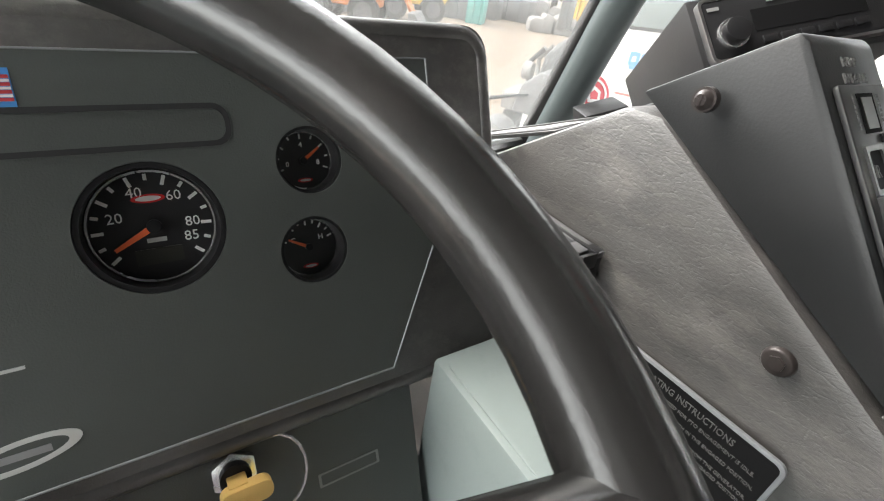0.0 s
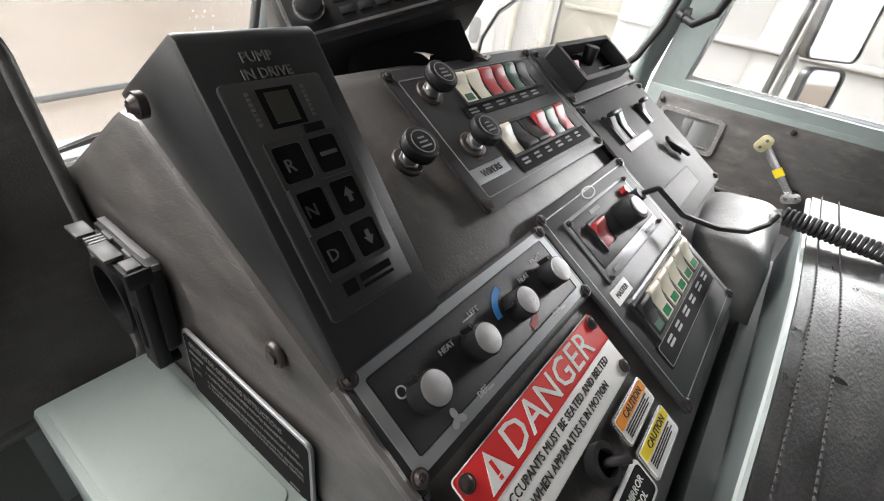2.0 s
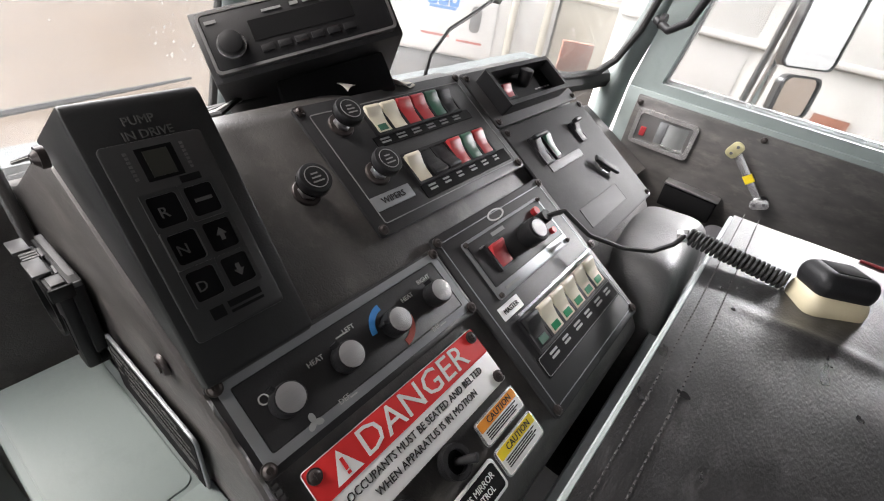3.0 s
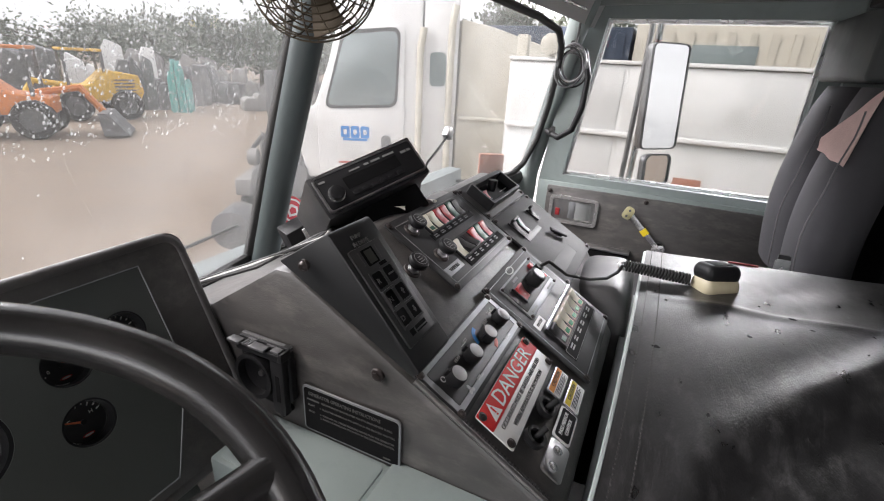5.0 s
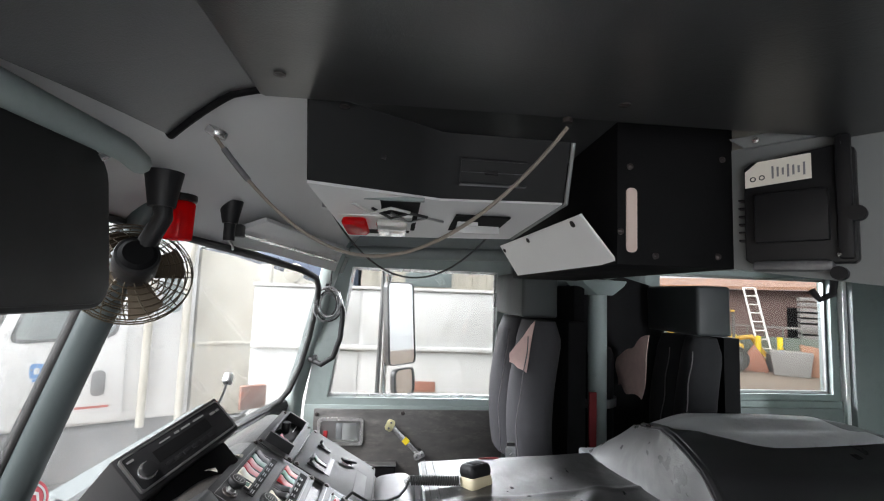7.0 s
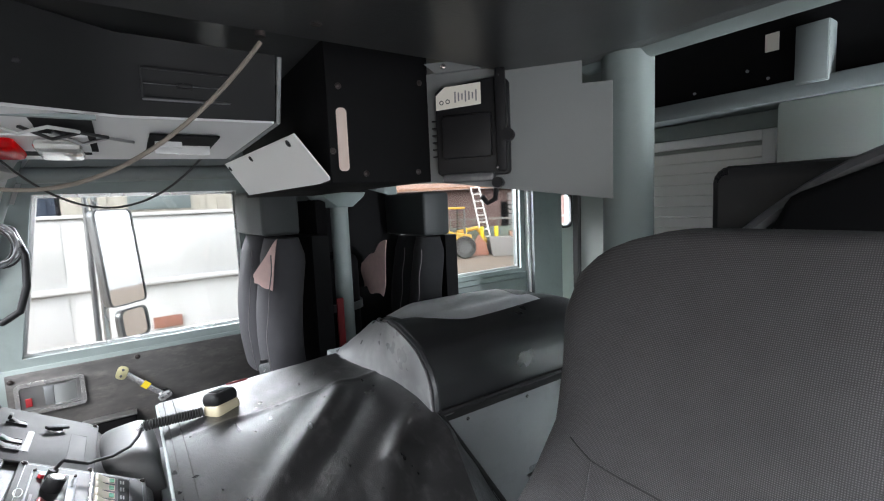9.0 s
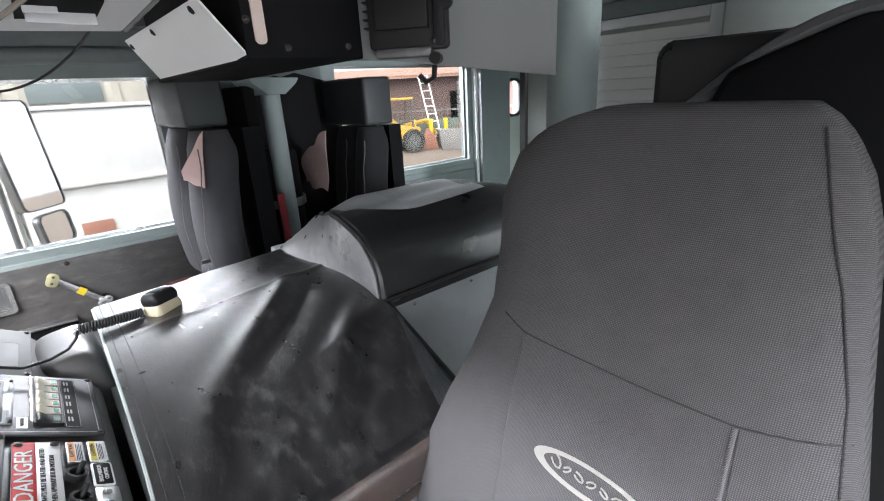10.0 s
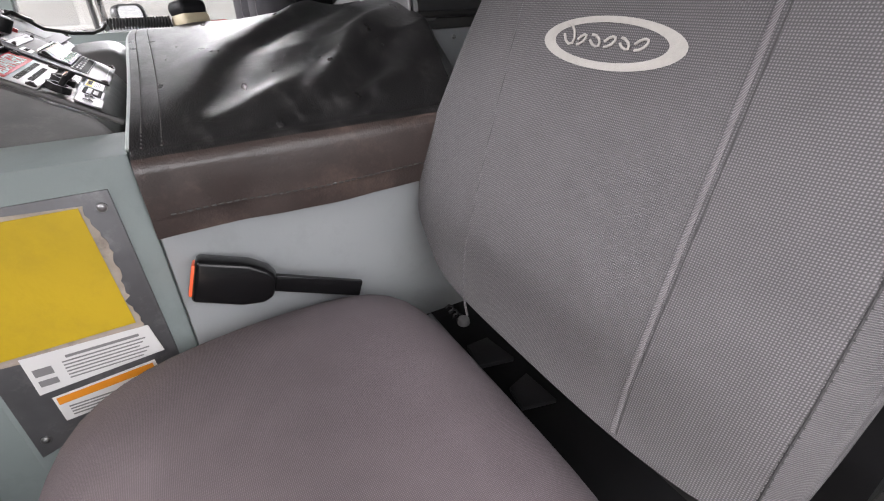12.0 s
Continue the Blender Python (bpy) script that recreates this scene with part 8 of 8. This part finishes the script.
part("lamp_pod", cyl(0.09, 0, 0.1, TK @ T((1.08, -0.14, 1.12)) @ turn("Y", 90), seg=20, bevel=0.015), STACKGREY, truck, "round headlamp")
dr = part("door", prism(soft_poly([(0.42, 0.98), (0.42, 1.62), (0.20, 2.42), (-0.44, 2.48), (-0.46, 0.98)], 0.08), -0.012, 0.02, SX, bevel=0.008), WHITEPAINT, truck)
part("pane", prism(soft_poly([(0.33, 1.68), (0.13, 2.36), (-0.39, 2.42), (-0.36, 1.72)], 0.09), -0.018, -0.012, SX, bevel=0.002), CABGLASS, dr, "dark reflecting door glass")
part("window_seal", frame_ring(soft_poly([(0.35, 1.66), (0.145, 2.385), (-0.41, 2.445), (-0.38, 1.70)], 0.1), soft_poly([(0.32, 1.69), (0.125, 2.35), (-0.385, 2.41), (-0.355, 1.725)], 0.09), -0.02, -0.01, SX), RUBBER, dr)
part("vent_plate", prism([(x - 0.27, y + 1.31) for x, y in rounded(0.1, 0.22, 0.045)], -0.024, -0.01, SX, bevel=0.004), GREYPART, dr)
lgm = bmesh.new()
for k in range(3):
    frame_ring([(x + 0.145 - 0.1 * k, y + 1.44) for x, y in rounded(0.09, 0.12, 0.02)], [(x + 0.145 - 0.1 * k, y + 1.44) for x, y in rounded(0.035, 0.05, 0.01)], -0.015, -0.0125, SX, into=lgm)
part("blue_mark", lgm, BLUE, dr, "plain blue company mark")
part("blue_mark", box(-0.08, 0.17, -0.012, 0.012, 0.0125, 0.015, SX @ T((0, 1.365, 0)) @ turn("X", 180)), BLUE, dr)
part("red_stripe", box(-0.05, 0.22, -0.01, 0.01, 0.0125, 0.015, SX @ T((0, 1.13, 0)) @ turn("X", 180)), MIDRED, dr)
part("red_stripe", box(-0.36, -0.12, -0.01, 0.01, 0.0125, 0.015, SX @ T((0, 1.11, 0)) @ turn("X", 180)), MIDRED, dr)
part("step_tank", box(-0.60, 0.50, -0.5, -0.02, 0.48, 0.93, TK, bevel=0.05, seg=3), GREYPART, truck)
sl = part("sleeper", prism([(-0.63, 0.95), (-0.63, 2.72), (-0.98, 2.74), (-0.98, 0.95)], 0.03, 2.4, SX, bevel=0.03, seg=3), WHITEPAINT, truck)
part("pane", prism([(x - 0.78, y + 2.08) for x, y in rounded(0.16, 0.32, 0.05)], 0.024, 0.032, SX), CABGLASS, sl)
for s_, zt in ((-0.60, 2.45), (-0.90, 2.66)):
    part("stack", tube([TK @ Vector((s_, 0.03, 0.9)), TK @ Vector((s_, 0.03, zt - 0.2)), TK @ Vector((s_ - 0.03, 0.03, zt))], 0.035, 10), BODYBEIGE, truck, "beige vertical pipe")
bd = part("body_panel", prism([(-1.0, 0.9), (-1.0, 2.55), (-1.3, 2.50), (-2.6, 2.15), (-2.6, 0.9)], 0.05, 2.4, SX, bevel=0.02), BODYBEIGE, truck, "beige painted body")
part("rail", tube([TK @ Vector((-1.02, -0.03, 1.62)), TK @ Vector((-2.5, -0.03, 1.60))], 0.02, 8), BODYBEIGE, bd)
part("chassis", box(-2.7, 1.3, -2.0, -0.4, 0.55, 0.9, TK), GREYPART, truck)
for s_ in (0.86, -1.7):
    for y_ in (-0.2, -2.15):
        road_wheel(truck, TK @ T((s_, y_, 0.48)))
arm = part("mirror_arm", tube([TK @ Vector((0.55, 0.0, 1.55)), TK @ Vector((0.75, 0.22, 1.6)), TK @ Vector((0.78, 0.25, 1.95))], 0.02, 8), GREYPART, truck)
part("mirror", box(0.74, 0.82, 0.14, 0.36, 1.58, 2.0, TK, bevel=0.02), GREYPART, arm)

# white utility truck along the passenger side
util = thing("utility_truck", "white utility body truck with panelled side parked alongside", "truck", (5.6, -2.0, 0))
part("body", box(4.72, 6.7, -2.3, 1.60, 0.62, 2.205, bevel=0.03, seg=3), WHITEPAINT, util, "white painted utility body")
for a_, b_, z0_, z1_ in ((0.57, 1.56, 1.67, 2.17), (-0.74, 0.53, 1.67, 2.17), (-2.2, -0.78, 1.67, 2.17), (0.57, 1.56, 0.68, 1.60), (-0.74, 0.53, 0.68, 1.60), (-2.2, -0.78, 0.68, 1.60)):
    part("panel", box(4.713, 4.724, a_, b_, z0_, z1_, bevel=0.003), WHITEPAINT, util)
part("ridge", box(4.66, 4.724, -2.3, 1.58, 1.615, 1.655, bevel=0.012), WHITEPAINT, util)
part("top_rail", box(4.69, 4.78, -2.3, 1.6, 2.205, 2.235, bevel=0.008), WHITEPAINT, util)
part("marker_plate", box(4.695, 4.704, -0.20, 0.02, 1.22, 1.32, bevel=0.002), MARKER, util, "faded red reflector plate")
part("corner_post", box(4.74, 4.84, 1.45, 1.55, 2.2, 2.42, bevel=0.01), BODYBEIGE, util)
part("work_lamp", cyl(0.09, 0, 0.1, T((4.74, 1.22, 2.34)) @ turn("Y", -90), seg=20, bevel=0.01), BODYBEIGE, util, "round beige work lamp")
part("lamp_post", box(4.76, 4.80, 1.2, 1.24, 2.2, 2.34), BODYBEIGE, util)
part("chassis", box(4.9, 6.5, -2.3, 1.5, 0.45, 0.62), GREYPART, util)
for y_ in (0.75, -1.6):
    for x_ in (4.95, 6.45):
        road_wheel(util, T((x_, y_, 0.46)) @ turn("Z", 90), 0.46)

# dark containers and a beige unit behind it
def container(label, x, y0, y1, z1, mat, windows):
    c = thing("storage_container", label, "container", (x + 1.2, (y0 + y1) / 2, 0), group="containers")
    part("wall", box(x, x + 2.4, y0, y1, 0.0, z1, bevel=0.02), mat, c)
    n = int((y1 - y0) / 0.28)
    for k in range(n):
        part("rib", box(x - 0.03, x + 0.001, y0 + 0.1 + 0.28 * k, y0 + 0.2 + 0.28 * k, 0.1, z1 - 0.1), mat, c)
    for a_, b_ in windows:
        part("window", box(x - 0.04, x - 0.032, a_, b_, 2.3, 2.62, bevel=0.002), CABGLASS, c)
    return c


container("dark blue steel storage container", 9.0, 0.95, 4.0, 2.85, NAVY, ())
container("beige steel storage unit with a dark window", 9.05, -2.3, 0.9, 2.9, BODYBEIGE, ((-0.85, 0.05),))
container("dark blue steel storage container", 9.0, -3.9, -2.4, 2.75, NAVY, ())


# yellow wheel loader and machines
def machine(name, label, m, mat, s=1.0):
    """A small wheeled machine: body, slatted engine cover, cab posts, arm and wheels."""
    q = m @ Matrix.Diagonal((s, s, s, 1))
    o = thing(name, label, "machine", m.translation, group="yard machines")
    part("body", prism([(-1.0, 0.55), (1.1, 0.55), (1.25, 0.85), (1.15, 1.35), (0.3, 1.5), (-0.2, 1.05), (-1.0, 0.95)], -0.55, 0.55, q @ turn("X", 90), bevel=0.05, seg=3), mat, o)
    for k in range(5):
        part("grille_slat", box(0.45, 1.0, -0.58, -0.545, 0.78 + 0.1 * k, 0.82 + 0.1 * k, q), GREYPART, o)
    part("cab_roof", box(-0.75, 0.3, -0.55, 0.55, 2.0, 2.08, q, bevel=0.03), mat, o)
    for x_ in (-0.7, 0.25):
        for y_ in (-0.5, 0.5):
            part("cab_post", box(x_ - 0.035, x_ + 0.035, y_ - 0.035, y_ + 0.035, 0.9, 2.02, q), GREYPART, o)
    part("arm", tube([q @ Vector((-0.6, -0.3, 1.0)), q @ Vector((-1.5, -0.3, 1.15)), q @ Vector((-2.0, -0.3, 0.4))], 0.09 * s, 8), mat, o)
    part("bucket", prism([(-2.5, 0.05), (-1.95, 0.05), (-1.9, 0.6), (-2.1, 0.6)], -0.7, 0.7, q @ turn("X", 90)), GREYPART, o)
    for x_ in (-0.65, 0.7):
        for y_ in (-0.6, 0.6):
            road_wheel(o, q @ T((x_, y_, 0.45)), 0.45, 0.3)
    return o


def ground_frame(az, d, spin=0.0):
    """A frame on the ground at a compass bearing: x to the right as seen from the cab, y away."""
    a = radians(az)
    return T((0.2 + d * math.sin(a), 0.15 + d * math.cos(a), 0)) @ turn("Z", -az + spin)


machine("wheel_loader", "yellow wheel loader parked by the fence", ground_frame(125.4, 18.0, 195), MACHYELLOW, 0.95)
machine("compact_loader", "dirty yellow loader in the yard", ground_frame(29.3, 19.0, 10), MACHYELLOW, 1.0)
machine("compact_loader", "bright orange loader standing in the wet yard", ground_frame(22.6, 15.6, 165), BRIGHTORANGE, 1.0)

RB = ground_frame(129.0, 22.0)
shed = thing("shed", "brown-red clad shed behind the yard fence", "building", RB.translation)
part("wall", box(-9, 9, 0, 5, 0, 2.75, RB), RUSTWALL, shed)
for k in range(60):
    part("cladding_rib", box(-8.9 + 0.3 * k, -8.82 + 0.3 * k, -0.05, 0.001, 0.05, 2.7, RB), RUSTWALL, shed)
part("roof", prism([(-0.4, 2.75), (5.4, 3.3), (5.4, 3.42), (-0.4, 2.87)], -9.2, 9.2, RB @ mX), MACHORANGE, shed, "orange-brown sheet roof")
part("doorway", box(1.3, 2.6, -0.07, -0.06, 0, 2.1, RB), FLATBLACK, shed)
RF = ground_frame(129.0, 19.2)
fence = thing("yard_fence", "green-grey yard fence with a top rail", "fence", RF.translation)
for k in range(18):
    part("post", box(-4.5 + 0.5 * k, -4.46 + 0.5 * k, -0.02, 0.02, 0, 1.45, RF), FENCE, fence)
part("rail", box(-4.6, 4.2, -0.03, 0.0, 1.40, 1.47, RF), STACKGREY, fence)
for k in range(9):
    part("panel", box(-4.45 + k, -3.5 + k, 0.022, 0.035, 0.1, 1.1, RF), FENCE, fence)
ladder = thing("ladder", "white aluminium ladder leaning on the shed", "ladder", RF @ Vector((0.4, -0.3, 0)))
LA, LB = Vector((0.1, 0.1, 2.75)), Vector((0.62, -0.5, 0.3))
for o_ in (-0.17, 0.17):
    part("rail", tube([RF @ (LA + Vector((o_, 0, 0))), RF @ (LB + Vector((o_, -0.06, -0.3)))], 0.035, 6), WHITESHUT, ladder)
for k in range(9):
    p_ = LA.lerp(LB, k / 8.5)
    part("rung", tube([RF @ (p_ + Vector((-0.17, 0, 0))), RF @ (p_ + Vector((0.17, 0, 0)))], 0.025, 6), WHITESHUT, ladder)
for x_ in (-0.35, 0.32, 0.9):
    solid("bollard", cyl(0.085, 0, 1.15, RF @ T((x_, -0.7, 0)), seg=14, bevel=0.03), SIGNYELLOW, "yellow painted steel bollard", "bollard", group="bollards")
solid("water_trough", prism([(-0.55, 0.75), (0.55, 0.75), (0.45, 0), (-0.45, 0)], -0.3, 0.3, RF @ T((1.15, -1.0, 0)) @ turn("X", 90), bevel=0.03), STACKGREY, "grey plastic trough on the ground", "trough")
solid("scrap_heap", prism([(-0.6, 0), (0.5, 0), (0.35, 0.5), (0.1, 0.85), (-0.2, 0.4)], -0.3, 0.3, RF @ T((0.1, -0.6, 0)) @ turn("X", 90), bevel=0.02), MARKER, "rusty scrap heap by the bollards", "scrap")
pal = thing("pallet_stack", "tall stack of weathered pallets", "pallets", RF @ Vector((2.2, 0.4, 0)))
for k in range(14):
    part("pallet", box(1.5, 2.7, 0.1, 1.2, 0.01 + 0.18 * k, 0.13 + 0.18 * k, RF), STACKGREY, pal)
solid("red_barrow", prism([(-0.5, 0), (0.4, 0), (0.7, 0.75), (-0.6, 0.95)], -0.3, 0.3, RF @ T((2.0, -0.7, 0)) @ turn("X", 90), bevel=0.04), MACHORANGE, "orange-red plastic bin on the gravel", "bin")
rng = random.Random(5)


def scrap(az, d, name, label, w, h, mat, n=5):
    """A parked or dumped thing far off: several stacked chunks."""
    m = ground_frame(az, d, rng.uniform(-20, 20))
    o = thing(name, label, name.replace("_", " "), m.translation, group="yard clutter")
    x = -w / 2
    for k in range(n):
        ww = w / n * rng.uniform(0.8, 1.25)
        hh = h * rng.uniform(0.45, 1.0)
        part("piece", prism([(x, 0), (x + ww, 0), (x + ww * 0.95, hh * rng.uniform(0.7, 1)), (x + ww * 0.3, hh), (x + ww * 0.04, hh * 0.8)], -0.5, 0.5, m @ turn("X", 90), bevel=0.04), mat, o)
        x += w / n


for az, d, w, h, mat, lab in ((33.8, 22, 2.0, 2.0, GREYPART, "grey heap of scrap machinery"), (36.4, 24, 2.4, 1.7, GREYPART, "dark heap of machine parts"), (36.6, 21, 0.7, 1.95, TEAL, "teal painted tank in the scrap"),
                             (39.5, 25, 2.6, 2.1, GREYPART, "grey heap of scrap machinery"), (42.2, 26, 3.0, 1.6, STACKGREY, "pale heap of old boards"), (45.6, 22, 2.6, 1.1, STACKGREY, "pale heap of old boards"),
                             (48.6, 23, 2.6, 1.2, STACKGREY, "pale heap of old boards"), (47.6, 22.5, 0.8, 1.9, MACHYELLOW, "yellow machine part in the scrap"), (31, 30, 4.0, 2.6, WHITEPAINT, "white parked van far off"),
                             (36.0, 31, 4.2, 2.5, STACKGREY, "pale parked van far off"), (22, 25, 4, 2.3, GREYPART, "grey heap of scrap machinery"), (15, 27, 5, 2.4, GREYPART, "dark heap of machine parts"),
                             (53, 26, 4, 2.0, GREYPART, "dark heap of machine parts"), (5, 28, 5, 2.2, STACKGREY, "pale heap of old boards"), (-10, 28, 6, 2.4, GREYPART, "dark heap of machine parts")):
    scrap(az, d, "scrap_heap", lab, w, h, mat, 5)


def tree(az, d, h, w):
    """A broadleaf tree: tapered trunk, limbs, and a crown of loose leaf clumps."""
    m = ground_frame(az, d)
    o = thing("tree", "dull green broadleaf tree behind the yard", "tree", m.translation, group="trees")
    tb = tube([m @ Vector((0, 0, 0)), m @ Vector((0.1, 0, h * 0.3)), m @ Vector((-0.1, 0.1, h * 0.6)), m @ Vector((0, 0, h * 0.9))], [0.22, 0.17, 0.11, 0.03], 8)
    tips = []
    for k in range(11):
        a, zz = rng.uniform(0, 6.28), h * rng.uniform(0.3, 0.8)
        tip = Vector((w * 0.42 * math.cos(a), w * 0.42 * math.sin(a), min(h * 0.95, zz + h * rng.uniform(0.05, 0.25))))
        tube([m @ Vector((0, 0, zz)), m @ (Vector((0, 0, zz)).lerp(tip, 0.5) + Vector((0, 0, 0.1))), m @ tip], [0.08, 0.05, 0.02], 5, into=tb)
        tips += [tip, Vector((0, 0, zz)).lerp(tip, 0.6)]
    part("trunk", tb, BARK, o)
    vs, fs = [], []
    for c in tips:
        cr = rng.uniform(0.5, 0.95)
        for k in range(95):
            v = Vector((rng.gauss(0, 0.45), rng.gauss(0, 0.45), rng.gauss(0, 0.36))) * cr * w * 0.3 + c
            s = rng.uniform(0.10, 0.22)
            e1 = Vector((rng.gauss(0, 1), rng.gauss(0, 1), rng.gauss(0, 1))).normalized() * s
            e2 = e1.orthogonal().normalized() * s * 0.5
            n0 = len(vs)
            vs += [m @ (v - e1), m @ (v + e2), m @ (v + e1), m @ (v - e2)]
            fs.append((n0, n0 + 1, n0 + 2, n0 + 3))
    me = bpy.data.meshes.new("crown")
    me.from_pydata(vs, [], fs)
    me.materials.append(LEAF)
    c_ = new("crown", me)
    c_.parent = o
    c_.matrix_parent_inverse = o.matrix_world.inverted()


for az, d, h, w in ((-15, 44, 8, 7), (-2, 43, 8, 7), (9, 45, 7, 7), (18, 43, 5.5, 7), (26, 44, 5, 7), (32, 43, 6, 6.5), (37.5, 42, 7, 6), (42, 41, 7, 6), (47, 42, 7.2, 6), (52, 41, 7, 6), (-22, 36, 7, 6), (-8, 34, 7, 6), (4, 35, 6.5, 6), (35, 36, 5.2, 5), (40, 33, 6.2, 5), (44.5, 32, 6.4, 5), (49, 33, 6.6, 5), (55, 34, 6.6, 5.5), (62, 32, 6.2, 5), (69, 30, 5.6, 5), (75, 28, 5.2, 4.5), (81, 29, 5.0, 4)):
    tree(az, d, h * (0.64 if 12 < az < 60 else 1.0), w)

# ---- rain on the windscreen ----
DROP = glass_material("water_drop", (0.9, 0.92, 0.92), haze=0.0)
dn = DROP.node_tree
d_tl = dn.nodes.new("ShaderNodeBsdfTranslucent")
d_tl.inputs[0].default_value = (0.85, 0.87, 0.87, 1)
d_mx = dn.nodes.new("ShaderNodeMixShader")
d_mx.inputs[0].default_value = 0.28
d_out = [n_ for n_ in dn.nodes if n_.type == "OUTPUT_MATERIAL"][0]
d_src = d_out.inputs[0].links[0].from_socket
dn.links.new(d_src, d_mx.inputs[1])
dn.links.new(d_tl.outputs[0], d_mx.inputs[2])
dn.links.new(d_mx.outputs[0], d_out.inputs[0])


def raindrops(s, count, low):
    vs, fs = [], []
    got = 0
    while got < count:
        x = 0.99 + rng.random() * 1.1
        z = 1.72 + 0.56 * rng.random()
        if x > 2.13 - 0.45 * max(0.0, z - 1.9):
            continue
        wiped = min(1.0, max(0.0, (z - 1.968 - 0.02 * math.sin(6 * x)) / 0.06))
        beside = 0.4 * max(0.0, 1 - (x - 0.97) / 0.14)
        if rng.random() > low + (1 - low) * max(wiped, beside):
            continue
        got += 1
        X = 0.946 + s * (x - 0.946)
        r = 0.0005 + 0.0012 * rng.random() ** 3
        n = Vector((s * 0.217, 1, 0.36)).normalized()
        c = Vector((X, screen_y(X, z), z)) + n * 0.0045
        e1 = Vector((1, -s * 0.217, 0)).normalized()
        e2 = n.cross(e1)
        k0 = len(vs)
        ry = r * rng.uniform(0.8, 1.7)
        for q, hh in ((1.0, 0.0), (0.62, 0.55)):
            for k in range(6):
                a = 1.0472 * k + q
                vs.append(c + e1 * (r * q * math.cos(a)) + e2 * (ry * q * math.sin(a)) + n * (r * 0.6 * hh))
        for k in range(6):
            j = (k + 1) % 6
            fs.append((k0 + k, k0 + j, k0 + 6 + j, k0 + 6 + k))
        fs.append(tuple(k0 + 6 + k for k in range(6)))
    me = bpy.data.meshes.new("raindrops")
    me.from_pydata(vs, [], fs)
    me.materials.append(DROP)
    for p in me.polygons:
        p.use_smooth = True
    ob = new("raindrops", me)
    tagged(ob, "scattered raindrops on the windscreen glass", "raindrops", kind="stuff")
    ob.visible_shadow = False


raindrops(-1, 16000, 0.0016)
raindrops(1, 500, 0.015)
pk_ = thing("marker_plate", "faded red marker plate on a stem outside the windscreen's corner", "plate", (2.2, 0.83, 1.6))
part("plate", box(-0.055, 0.055, -0.012, 0.012, -0.05, 0.05, T((2.2, 0.83, 1.715)) @ turn("Z", -55), bevel=0.004), MARKER, pk_)
part("stem", tube([(2.2, 0.835, 1.68), (2.2, 0.88, 1.63), (2.2, 1.0, 1.62)], 0.008, 8), STEELDARK, pk_)
